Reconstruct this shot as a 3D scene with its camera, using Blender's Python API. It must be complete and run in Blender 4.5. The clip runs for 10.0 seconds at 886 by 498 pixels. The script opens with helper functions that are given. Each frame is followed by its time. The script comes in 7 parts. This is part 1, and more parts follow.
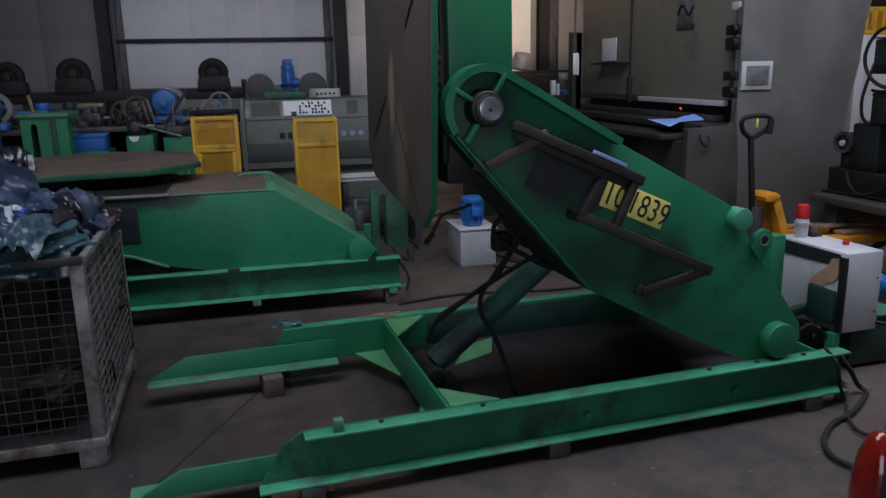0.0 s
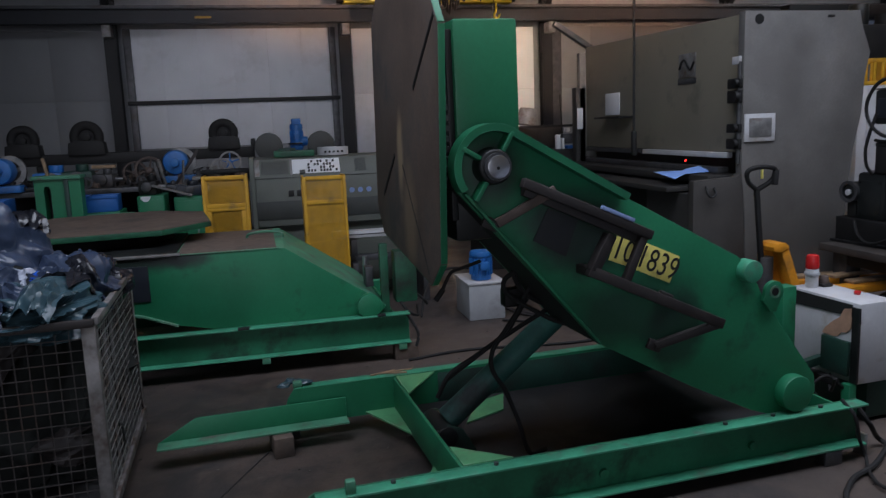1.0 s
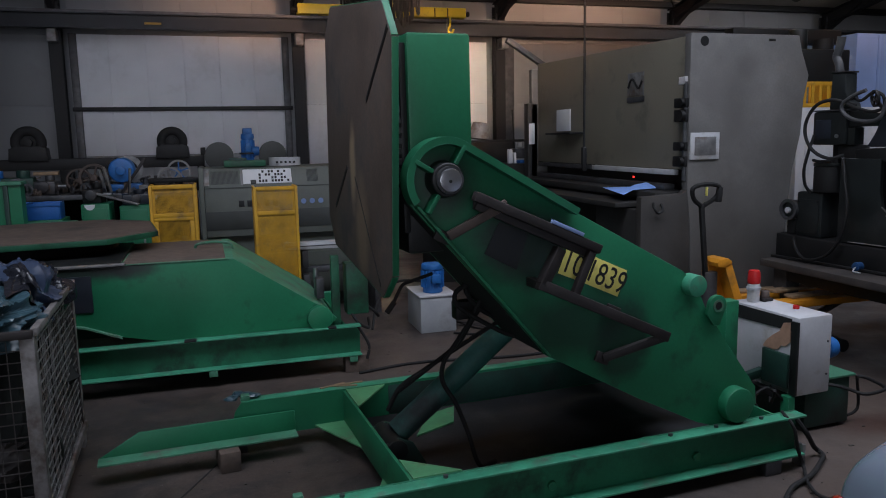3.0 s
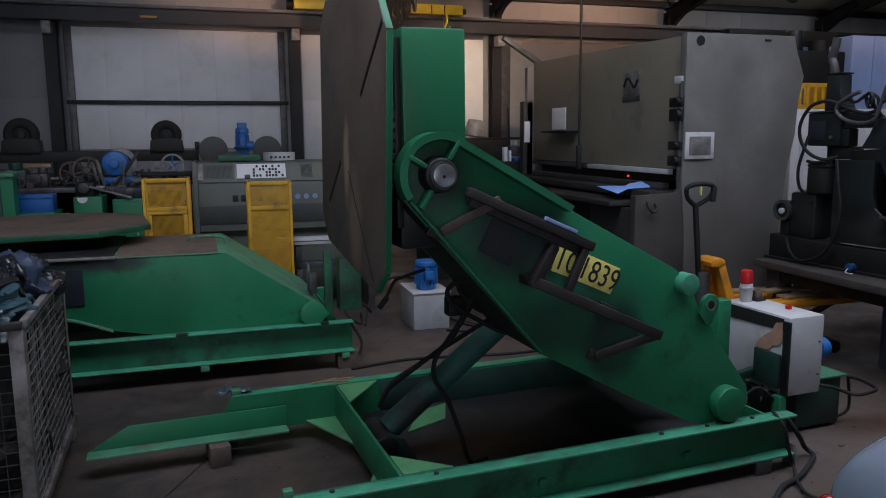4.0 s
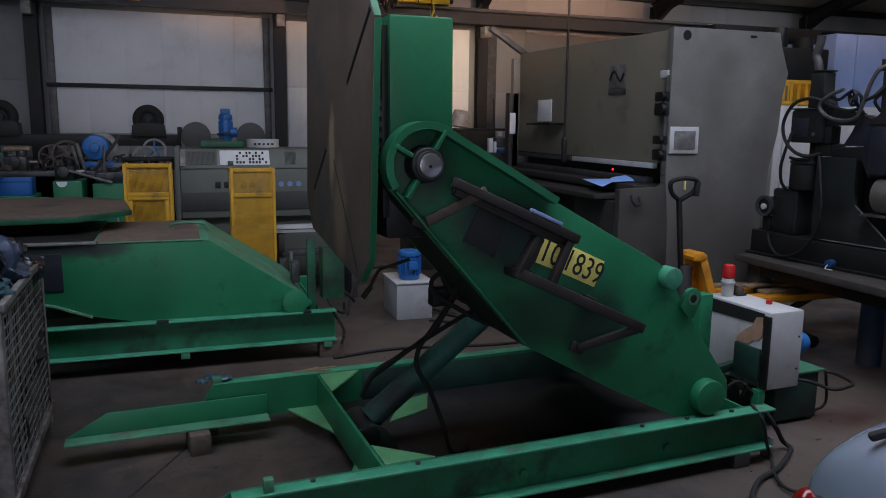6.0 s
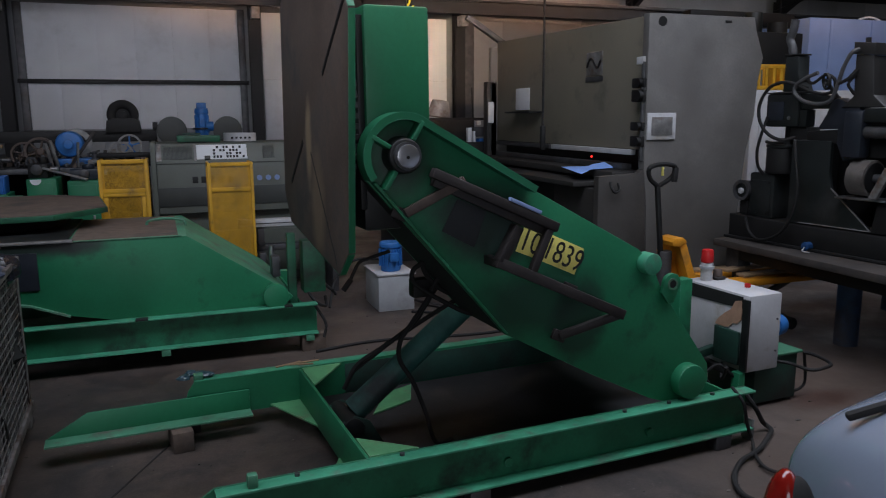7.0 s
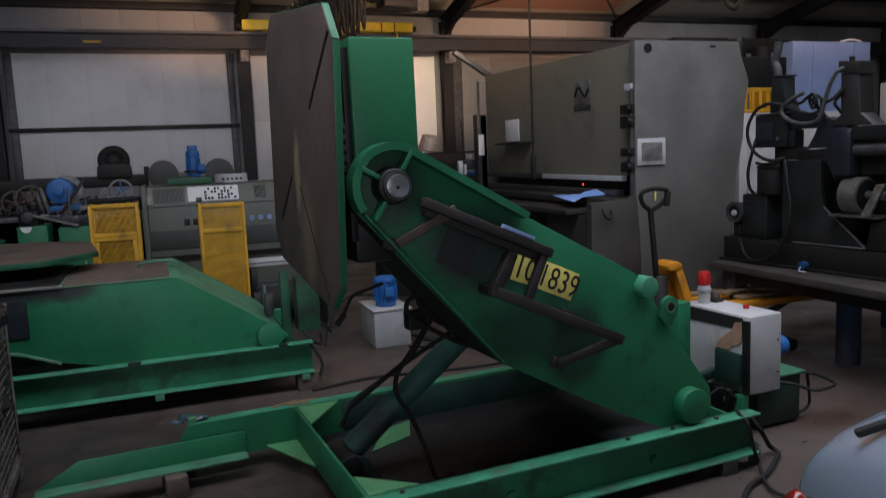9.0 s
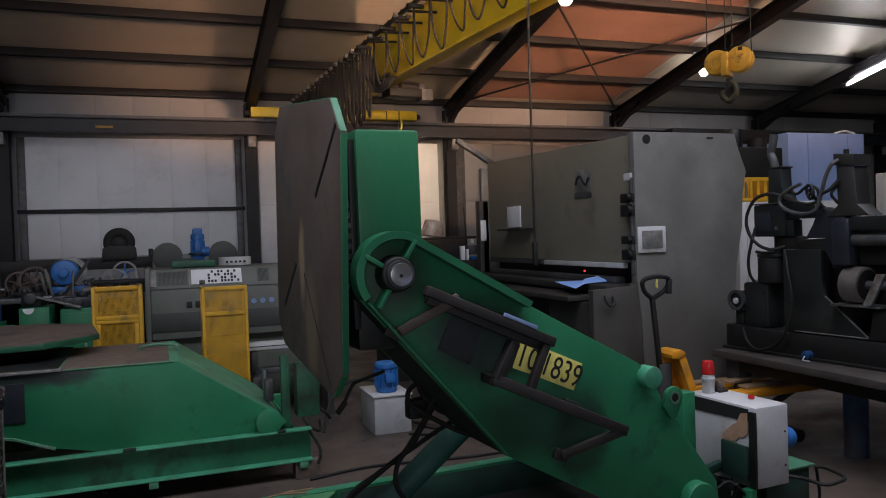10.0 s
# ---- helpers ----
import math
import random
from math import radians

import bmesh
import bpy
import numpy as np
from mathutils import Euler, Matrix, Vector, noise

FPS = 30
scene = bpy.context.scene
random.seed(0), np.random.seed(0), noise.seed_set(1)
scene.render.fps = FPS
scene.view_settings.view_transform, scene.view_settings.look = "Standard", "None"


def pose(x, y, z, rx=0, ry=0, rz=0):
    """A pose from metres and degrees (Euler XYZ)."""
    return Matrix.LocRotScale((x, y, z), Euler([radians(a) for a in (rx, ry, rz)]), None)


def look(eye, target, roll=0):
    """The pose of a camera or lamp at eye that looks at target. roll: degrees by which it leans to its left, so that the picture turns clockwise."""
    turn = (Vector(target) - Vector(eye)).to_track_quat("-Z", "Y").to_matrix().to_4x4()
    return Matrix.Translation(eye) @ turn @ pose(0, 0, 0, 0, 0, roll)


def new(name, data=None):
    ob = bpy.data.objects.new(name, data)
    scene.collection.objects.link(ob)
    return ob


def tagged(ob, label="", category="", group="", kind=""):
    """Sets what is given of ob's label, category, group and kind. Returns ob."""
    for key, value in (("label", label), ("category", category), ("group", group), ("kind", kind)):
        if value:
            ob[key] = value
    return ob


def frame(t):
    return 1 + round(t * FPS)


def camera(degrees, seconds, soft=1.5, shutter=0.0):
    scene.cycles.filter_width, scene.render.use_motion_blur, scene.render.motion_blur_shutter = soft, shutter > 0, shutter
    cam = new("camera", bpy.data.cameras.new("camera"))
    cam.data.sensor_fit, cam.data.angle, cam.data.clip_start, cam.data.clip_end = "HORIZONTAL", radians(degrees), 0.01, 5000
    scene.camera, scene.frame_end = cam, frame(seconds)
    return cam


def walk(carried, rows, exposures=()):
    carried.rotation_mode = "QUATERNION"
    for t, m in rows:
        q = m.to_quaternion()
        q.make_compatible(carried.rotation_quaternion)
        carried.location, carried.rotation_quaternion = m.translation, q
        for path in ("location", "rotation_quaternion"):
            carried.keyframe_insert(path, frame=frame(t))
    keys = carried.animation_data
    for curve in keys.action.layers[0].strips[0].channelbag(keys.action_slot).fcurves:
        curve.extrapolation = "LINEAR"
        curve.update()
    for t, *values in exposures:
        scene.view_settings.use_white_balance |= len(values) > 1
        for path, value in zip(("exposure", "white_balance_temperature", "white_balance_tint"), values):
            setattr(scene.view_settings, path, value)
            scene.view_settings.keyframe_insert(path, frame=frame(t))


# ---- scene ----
cam = camera(61.05, 10.0, soft=1.0, shutter=0.5)
PATH = [
    (0.0, pose(-0.004, -0.008, 1.701, 76.71, 1.25, -13.51)),
    (0.5, pose(-0.001, 0.001, 1.720, 78.78, 2.21, -12.26)),
    (1.0, pose(-0.016, -0.013, 1.722, 80.73, 2.21, -13.13)),
    (1.5, pose(0.003, -0.013, 1.736, 82.45, 1.63, -15.79)),
    (2.0, pose(-0.014, -0.018, 1.732, 82.80, 1.63, -16.88)),
    (2.5, pose(-0.019, -0.021, 1.727, 82.08, 1.36, -16.78)),
    (4.0, pose(-0.007, -0.014, 1.711, 81.44, 0.42, -16.96)),
    (4.5, pose(-0.010, -0.010, 1.707, 81.34, -0.14, -17.59)),
    (5.0, pose(-0.012, -0.009, 1.704, 81.24, -0.59, -17.94)),
    (5.5, pose(-0.013, -0.005, 1.708, 81.04, -0.60, -17.99)),
    (7.0, pose(-0.001, 0.003, 1.709, 79.98, 0.35, -19.68)),
    (7.5, pose(0.026, 0.006, 1.703, 79.52, 3.28, -20.19)),
    (8.0, pose(0.010, 0.011, 1.707, 80.94, 4.90, -18.62)),
    (8.5, pose(0.007, 0.010, 1.707, 81.01, 3.43, -19.95)),
    (9.0, pose(0.021, 0.033, 1.677, 82.71, 2.33, -20.31)),
    (9.5, pose(0.020, 0.026, 1.697, 87.46, 2.14, -20.19)),
    (10.0, pose(0.011, 0.019, 1.702, 89.00, 1.83, -20.16)),
]
walk(cam, PATH, [(0.0, 0.22, 6250, 17), (1.5, 0.11, 6250, 17), (5.5, 0.10, 6250, 17), (8.5, 0.15, 6600, 16), (10.0, 0.14, 6650, 17)])

# ---- world and light ----
world = bpy.data.worlds.new("world")
scene.world = world
world.use_nodes = True
wn = world.node_tree
sky = wn.nodes.new("ShaderNodeTexSky")
sky.sky_type, sky.sun_disc = "NISHITA", False
sky.sun_elevation, sky.sun_rotation = radians(10), radians(20)
wn.links.new(sky.outputs[0], wn.nodes["Background"].inputs[0])
wn.nodes["Background"].inputs[1].default_value = 0.05


def area(name, eye, target, sx, sy, watts, colour, spread=180):
    d = bpy.data.lights.new(name, "AREA")
    d.shape, d.size, d.size_y, d.energy, d.color, d.spread = "RECTANGLE", sx, sy, watts, colour, radians(spread)
    ob = new(name, d)
    ob.matrix_world = look(eye, target)
    return ob


# daylight for unseen rooflights over the near half of the hall, and an unseen gate behind
area("rooflight_daylight", (2.5, 2.2, 6.1), (2.5, 2.2, 0), 11.0, 2.8, 480, (0.82, 0.90, 1.0))
area("gate_daylight", (-2.5, -7.8, 2.2), (-1.5, 10, 1.8), 4.6, 4.0, 118, (0.84, 0.91, 1.0))
# narrow fill lamp added to brighten the far white wall alone
area("far_wall_fill", (-2.5, -7.6, 3.95), (-0.5, 14.5, 2.7), 4.0, 0.3, 4.2, (0.90, 0.93, 1.0), 14)
# narrow warm lamps added for unseen low evening sun, on to the roof and far wall
area("roof_sunset_fill", (9.0, -7.7, 2.3), (7.3, 12.5, 6.3), 2.0, 1.2, 118, (1.0, 0.60, 0.36), 18)
area("roof_sunset_fill_west", (9.0, -7.7, 2.3), (2.0, 12.5, 6.4), 0.6, 0.35, 82, (1.0, 0.58, 0.33), 18)
area("roof_sunset_fill_low", (-2.5, -7.7, 0.8), (1.2, 12, 6.3), 4.0, 0.5, 20, (1.0, 0.64, 0.44), 20)
area("wall_sunset_fill", (-1.2, -7.6, 3.95), (4.15, 14.5, 3.0), 0.8, 0.3, 24.0, (1.0, 0.70, 0.46), 12.5)

# ---- materials ----


def mat(name, colour, rough=0.6, metal=0.0, var=0.25, scale=6.0, bump=0.15, fine=60.0, dirt=None, dirt_amount=0.0, dirt_scale=2.5,
        coat=0.0, per_object=0.0, edge=None):
    """Painted or raw surface: broad colour variation, fine grain and relief, and dirt in patches of its own shape."""
    m = bpy.data.materials.new(name)
    m.use_nodes = True
    n, l = m.node_tree.nodes, m.node_tree.links
    b = n["Principled BSDF"]
    tc = n.new("ShaderNodeTexCoord")
    big = n.new("ShaderNodeTexNoise")
    big.inputs["Scale"].default_value, big.inputs["Detail"].default_value = scale, 6
    small = n.new("ShaderNodeTexNoise")
    small.inputs["Scale"].default_value, small.inputs["Detail"].default_value = fine, 3
    for q in (big, small):
        l.new(tc.outputs["Object"], q.inputs["Vector"])
    ramp = n.new("ShaderNodeMapRange")
    ramp.inputs["From Min"].default_value, ramp.inputs["From Max"].default_value = 0.3, 0.7
    ramp.inputs["To Min"].default_value, ramp.inputs["To Max"].default_value = 1 - var, 1 + var * 0.6
    l.new(big.outputs["Fac"], ramp.inputs["Value"])
    grain = n.new("ShaderNodeMapRange")
    grain.inputs["To Min"].default_value, grain.inputs["To Max"].default_value = 1 - var * 0.5, 1 + var * 0.5
    l.new(small.outputs["Fac"], grain.inputs["Value"])
    mul = n.new("ShaderNodeMath")
    mul.operation = "MULTIPLY"
    l.new(ramp.outputs[0], mul.inputs[0])
    l.new(grain.outputs[0], mul.inputs[1])
    fac = mul
    if per_object:
        info = n.new("ShaderNodeObjectInfo")
        pr = n.new("ShaderNodeMapRange")
        pr.inputs["To Min"].default_value, pr.inputs["To Max"].default_value = 1 - per_object, 1 + per_object
        l.new(info.outputs["Random"], pr.inputs["Value"])
        fac = n.new("ShaderNodeMath")
        fac.operation = "MULTIPLY"
        l.new(mul.outputs[0], fac.inputs[0])
        l.new(pr.outputs[0], fac.inputs[1])
    vm = n.new("ShaderNodeVectorMath")
    vm.operation = "SCALE"
    vm.inputs[0].default_value = colour
    l.new(fac.outputs[0], vm.inputs["Scale"])
    out = vm.outputs[0]
    rough_out = None
    if dirt:
        dn = n.new("ShaderNodeTexNoise")
        dn.inputs["Scale"].default_value, dn.inputs["Detail"].default_value, dn.inputs["Roughness"].default_value = dirt_scale, 9, 0.65
        l.new(tc.outputs["Object"], dn.inputs["Vector"])
        dr = n.new("ShaderNodeMapRange")
        dr.inputs["From Min"].default_value = 0.62 - 0.3 * dirt_amount
        dr.inputs["From Max"].default_value = 0.80 - 0.3 * dirt_amount
        l.new(dn.outputs["Fac"], dr.inputs["Value"])
        mix = n.new("ShaderNodeMix")
        mix.data_type = "RGBA"
        l.new(dr.outputs[0], mix.inputs["Factor"])
        l.new(out, mix.inputs["A"])
        mix.inputs["B"].default_value = (*dirt, 1)
        out = mix.outputs["Result"]
    if edge:
        # paint worn through along the arrises, broken up by noise
        bv = n.new("ShaderNodeBevel")
        bv.samples = 4
        bv.inputs["Radius"].default_value = 0.007
        ge = n.new("ShaderNodeNewGeometry")
        dt = n.new("ShaderNodeVectorMath")
        dt.operation = "DOT_PRODUCT"
        l.new(bv.outputs[0], dt.inputs[0])
        l.new(ge.outputs["Normal"], dt.inputs[1])
        wn2 = n.new("ShaderNodeTexNoise")
        wn2.inputs["Scale"].default_value, wn2.inputs["Detail"].default_value = 22, 5
        l.new(tc.outputs["Object"], wn2.inputs["Vector"])
        er = n.new("ShaderNodeMapRange")
        er.inputs["From Min"].default_value, er.inputs["From Max"].default_value = 0.97, 0.80
        l.new(dt.outputs["Value"], er.inputs["Value"])
        nr = n.new("ShaderNodeMapRange")
        nr.inputs["From Min"].default_value, nr.inputs["From Max"].default_value = 0.40, 0.58
        l.new(wn2.outputs["Fac"], nr.inputs["Value"])
        em = n.new("ShaderNodeMath")
        em.operation = "MULTIPLY"
        l.new(er.outputs[0], em.inputs[0])
        l.new(nr.outputs[0], em.inputs[1])
        mx = n.new("ShaderNodeMix")
        mx.data_type = "RGBA"
        l.new(em.outputs[0], mx.inputs["Factor"])
        l.new(out, mx.inputs["A"])
        mx.inputs["B"].default_value = (*edge, 1)
        out = mx.outputs["Result"]
    l.new(out, b.inputs["Base Color"])
    rr = n.new("ShaderNodeMapRange")
    rr.inputs["To Min"].default_value, rr.inputs["To Max"].default_value = max(rough - 0.12, 0.03), min(rough + 0.12, 1)
    l.new(big.outputs["Fac"], rr.inputs["Value"])
    l.new(rr.outputs[0], b.inputs["Roughness"])
    b.inputs["Metallic"].default_value = metal
    b.inputs["Coat Weight"].default_value = coat
    bp = n.new("ShaderNodeBump")
    bp.inputs["Strength"].default_value, bp.inputs["Distance"].default_value = bump, 0.004
    l.new(small.outputs["Fac"], bp.inputs["Height"])
    l.new(bp.outputs[0], b.inputs["Normal"])
    return m


def concrete(name):
    """Worn workshop concrete: broad tone, oil stains, scuffs, fine grit and hairline cracks."""
    m = bpy.data.materials.new(name)
    m.use_nodes = True
    n, l = m.node_tree.nodes, m.node_tree.links
    b = n["Principled BSDF"]
    tc = n.new("ShaderNodeTexCoord")

    def noise_node(scale, detail, rough=0.6, distort=0.0):
        q = n.new("ShaderNodeTexNoise")
        q.inputs["Scale"].default_value, q.inputs["Detail"].default_value = scale, detail
        q.inputs["Roughness"].default_value, q.inputs["Distortion"].default_value = rough, distort
        l.new(tc.outputs["Object"], q.inputs["Vector"])
        return q.outputs["Fac"]

    def step(src, lo, hi, a=0.0, c=1.0):
        q = n.new("ShaderNodeMapRange")
        for key, val in (("From Min", lo), ("From Max", hi), ("To Min", a), ("To Max", c)):
            q.inputs[key].default_value = val
        l.new(src, q.inputs["Value"])
        return q.outputs[0]

    def mix(fac, a, c):
        q = n.new("ShaderNodeMix")
        q.data_type = "RGBA"
        l.new(fac, q.inputs["Factor"])
        if isinstance(a, tuple):
            q.inputs["A"].default_value = (*a, 1)
        else:
            l.new(a, q.inputs["A"])
        q.inputs["B"].default_value = (*c, 1)
        return q.outputs["Result"]
    col = mix(step(noise_node(0.45, 4), 0.35, 0.65), (0.046, 0.038, 0.035), (0.086, 0.061, 0.049))
    col = mix(step(noise_node(2.6, 8, 0.7, 0.6), 0.46, 0.62, 0, 0.8), col, (0.026, 0.023, 0.023))
    col = mix(step(noise_node(0.9, 9, 0.72, 1.2), 0.53, 0.64, 0, 0.65), col, (0.024, 0.023, 0.023))
    col = mix(step(noise_node(14.0, 6, 0.75), 0.60, 0.72, 0, 0.55), col, (0.12, 0.10, 0.088))
    grit = n.new("ShaderNodeTexVoronoi")
    grit.inputs["Scale"].default_value = 55
    l.new(tc.outputs["Object"], grit.inputs["Vector"])
    col = mix(step(grit.outputs["Distance"], 0.10, 0.06, 0, 0.6), col, (0.15, 0.135, 0.12))
    fine = noise_node(70, 3)
    shade = step(fine, 0.2, 0.8, 0.75, 1.25)
    vm = n.new("ShaderNodeVectorMath")
    vm.operation = "SCALE"
    l.new(col, vm.inputs[0])
    l.new(shade, vm.inputs["Scale"])
    l.new(vm.outputs[0], b.inputs["Base Color"])
    l.new(step(noise_node(1.7, 5), 0.35, 0.65, 0.42, 0.8), b.inputs["Roughness"])
    bp = n.new("ShaderNodeBump")
    bp.inputs["Strength"].default_value, bp.inputs["Distance"].default_value = 0.5, 0.004
    l.new(noise_node(24, 6, 0.7), bp.inputs["Height"])
    l.new(bp.outputs[0], b.inputs["Normal"])
    return m


def glow(name, colour, strength):
    m = bpy.data.materials.new(name)
    m.use_nodes = True
    b = m.node_tree.nodes["Principled BSDF"]
    b.inputs["Base Color"].default_value = (*colour, 1)
    b.inputs["Emission Color"].default_value = (*colour, 1)
    b.inputs["Emission Strength"].default_value = strength
    return m


GREEN = mat("green_machine_paint", (0.012, 0.170, 0.076), 0.46, var=0.22, scale=2.2, dirt=(0.012, 0.03, 0.022), dirt_amount=0.08, dirt_scale=3.2, bump=0.06, edge=(0.10, 0.30, 0.20))
# gusset green paled for light from above, with dusty patches
GREEN_LIME = mat("lit_green_gusset_paint", (0.085, 0.300, 0.130), 0.6, var=0.3, scale=5, dirt=(0.13, 0.16, 0.09), dirt_amount=0.25, dirt_scale=6, edge=(0.26, 0.40, 0.28))
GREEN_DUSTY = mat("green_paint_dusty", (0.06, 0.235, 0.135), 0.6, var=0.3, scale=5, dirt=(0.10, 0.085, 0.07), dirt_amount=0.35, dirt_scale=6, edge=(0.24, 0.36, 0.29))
# worn green, also paled to stand for light from above
GREEN_WORN_LIT = mat("green_paint_worn_lit", (0.045, 0.29, 0.165), 0.5, var=0.3, scale=6, dirt=(0.10, 0.13, 0.10), dirt_amount=0.3, dirt_scale=7, edge=(0.16, 0.36, 0.26))
# web green darkened for the flange shade, with oily patches
GREEN_WEB = mat("oily_shaded_green_web", (0.014, 0.150, 0.074), 0.5, var=0.35, scale=3, dirt=(0.010, 0.03, 0.02), dirt_amount=0.35, dirt_scale=4, edge=(0.10, 0.30, 0.20))
# dark green of several parts, also used where shade is painted
GREEN_DARK = mat("dark_green_paint_and_shade", (0.014, 0.055, 0.040), 0.55, var=0.35, scale=6, dirt=(0.02, 0.02, 0.02), dirt_amount=0.4)
GREEN_CABLE = mat("dull_green_box_paint", (0.014, 0.10, 0.05), 0.5, var=0.3, scale=6, dirt=(0.02, 0.025, 0.02), dirt_amount=0.4)
CYL_TEAL = mat("cylinder_teal_paint", (0.030, 0.115, 0.098), 0.6, var=0.4, scale=7, dirt=(0.02, 0.03, 0.03), dirt_amount=0.55)
# black for grease, and for shade painted in the opening and under the table
GREASE_SHADE = mat("black_grease_and_shade", (0.012, 0.013, 0.013), 0.45, var=0.4, scale=9)
MATT_BLACK = mat("matt_black", (0.010, 0.012, 0.011), 0.95, var=0.4, scale=7)
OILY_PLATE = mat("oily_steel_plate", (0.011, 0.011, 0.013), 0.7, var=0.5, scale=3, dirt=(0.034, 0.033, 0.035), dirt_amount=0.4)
BENCH_TOP = mat("dusty_bench_steel", (0.058, 0.048, 0.042), 0.8, var=0.4, scale=4, dirt=(0.03, 0.027, 0.026), dirt_amount=0.5, dirt_scale=3)
TABLE_STEEL = mat("brown_machined_steel", (0.135, 0.098, 0.078), 0.75, metal=0.0, var=0.4, scale=2.6, dirt=(0.085, 0.074, 0.068), dirt_amount=0.5, dirt_scale=2.8)
RUSTY = mat("rusty_brown_tube", (0.024, 0.019, 0.0185), 0.6, var=0.4, scale=12, dirt=(0.022, 0.017, 0.015), dirt_amount=0.3, dirt_scale=8, edge=(0.06, 0.045, 0.04))
RUST_LIGHT = mat("light_rust_tube", (0.085, 0.06, 0.05), 0.65, var=0.35, scale=14)
STEEL = mat("bright_steel", (0.36, 0.36, 0.37), 0.42, metal=1.0, var=0.2, scale=15)
STEEL_BRIGHT = mat("polished_shaft_steel", (0.42, 0.42, 0.44), 0.30, metal=0.9, var=0.12, scale=15)
STEEL_DARK = mat("dark_steel", (0.10, 0.10, 0.105), 0.5, metal=0.6, var=0.35, scale=10, dirt=(0.05, 0.035, 0.028), dirt_amount=0.3)
GALV = mat("galvanised_steel", (0.26, 0.255, 0.25), 0.55, metal=0.5, var=0.35, scale=12, dirt=(0.14, 0.09, 0.06), dirt_amount=0.4, dirt_scale=7)
BLACK = mat("black_rubber", (0.010, 0.0095, 0.0095), 0.8, var=0.3, scale=15)
IRON = mat("black_iron", (0.014, 0.0135, 0.0135), 0.6, metal=0.3, var=0.4, scale=8)
YELLOW = mat("yellow_paint", (0.62, 0.33, 0.02), 0.5, var=0.22, scale=7, dirt=(0.2, 0.12, 0.05), dirt_amount=0.2, dirt_scale=8)
YELLOW_CRANE = mat("crane_yellow", (0.86, 0.66, 0.03), 0.45, var=0.15, scale=1.2, dirt=(0.25, 0.15, 0.04), dirt_amount=0.1)
YELLOW_DARK = mat("dull_hook_yellow", (0.55, 0.33, 0.045), 0.5, var=0.3, scale=8, dirt=(0.12, 0.08, 0.03), dirt_amount=0.3, dirt_scale=9)
ORANGE = mat("truck_orange", (0.75, 0.30, 0.02), 0.45, var=0.2, scale=8, dirt=(0.2, 0.1, 0.04), dirt_amount=0.15)
CONDUIT = mat("grey_conduit", (0.07, 0.07, 0.074), 0.5, var=0.3, scale=20)
HOOK_OLIVE = mat("olive_hook_steel", (0.035, 0.037, 0.026), 0.5, var=0.3, scale=10)
PLATE_YELLOW = mat("number_plate_yellow", (0.80, 0.70, 0.18), 0.5, var=0.1, scale=10, dirt=(0.35, 0.28, 0.1), dirt_amount=0.15, dirt_scale=10)
INK = mat("black_ink", (0.012, 0.012, 0.012), 0.6, var=0.1)
BLUE = mat("blue_motor_paint", (0.02, 0.14, 0.42), 0.45, var=0.25, scale=9, dirt=(0.03, 0.05, 0.1), dirt_amount=0.25)
BLUE_LEG = mat("worn_blue_leg_paint", (0.03, 0.09, 0.20), 0.55, var=0.35, scale=9, dirt=(0.05, 0.05, 0.06), dirt_amount=0.4)
BLUE_CRATE = mat("blue_plastic", (0.014, 0.11, 0.38), 0.5, var=0.15, scale=6)
BLUE_PALE = mat("pale_blue_panel", (0.23, 0.32, 0.56), 0.55, var=0.12, scale=2)
WHITE = mat("white_paint", (0.52, 0.52, 0.535), 0.5, var=0.12, scale=6, dirt=(0.35, 0.32, 0.28), dirt_amount=0.2, dirt_scale=5)
GREY_BOX = mat("grey_painted_steel", (0.36, 0.37, 0.385), 0.5, var=0.14, scale=5, dirt=(0.22, 0.21, 0.2), dirt_amount=0.2)
LATHE_GREY = mat("lathe_grey_green", (0.105, 0.115, 0.098), 0.5, var=0.15, scale=4, dirt=(0.10, 0.10, 0.09), dirt_amount=0.25)
LATHE_DARK = mat("lathe_dark_grey", (0.050, 0.054, 0.050), 0.55, var=0.2, scale=5)
PRESS_GREY = mat("press_grey", (0.145, 0.138, 0.130), 0.6, var=0.28, scale=2.6, dirt=(0.128, 0.12, 0.113), dirt_amount=0.5, dirt_scale=2.2)
PRESS_OLIVE = mat("press_olive", (0.20, 0.178, 0.135), 0.5, var=0.12, scale=1.5, dirt=(0.11, 0.10, 0.08), dirt_amount=0.2)
PRESS_LOWER = mat("press_grey_greasy_shaded", (0.058, 0.052, 0.047), 0.6, var=0.3, scale=3, dirt=(0.04, 0.036, 0.034), dirt_amount=0.5, dirt_scale=2)
PRESS_DARK = mat("press_dark_steel", (0.038, 0.036, 0.034), 0.55, metal=0.3, var=0.35, scale=6)
GRINDER = mat("grinder_dark_green_grey", (0.011, 0.014, 0.014), 0.45, var=0.3, scale=4, dirt=(0.03, 0.03, 0.03), dirt_amount=0.3)
ROLLER = mat("worn_roller_rubber", (0.125, 0.11, 0.10), 0.7, var=0.3, scale=9, dirt=(0.05, 0.04, 0.035), dirt_amount=0.4, dirt_scale=6)
GRINDER_TOWER = mat("grinder_brown_grey", (0.024, 0.0225, 0.0215), 0.5, var=0.3, scale=5)
BLUE_TOOL = mat("blue_tool_plastic", (0.012, 0.055, 0.16), 0.4, var=0.2, scale=20)
GRINDER_BLUE = mat("grinder_blue_grey", (0.018, 0.022, 0.031), 0.4, var=0.3, scale=6)
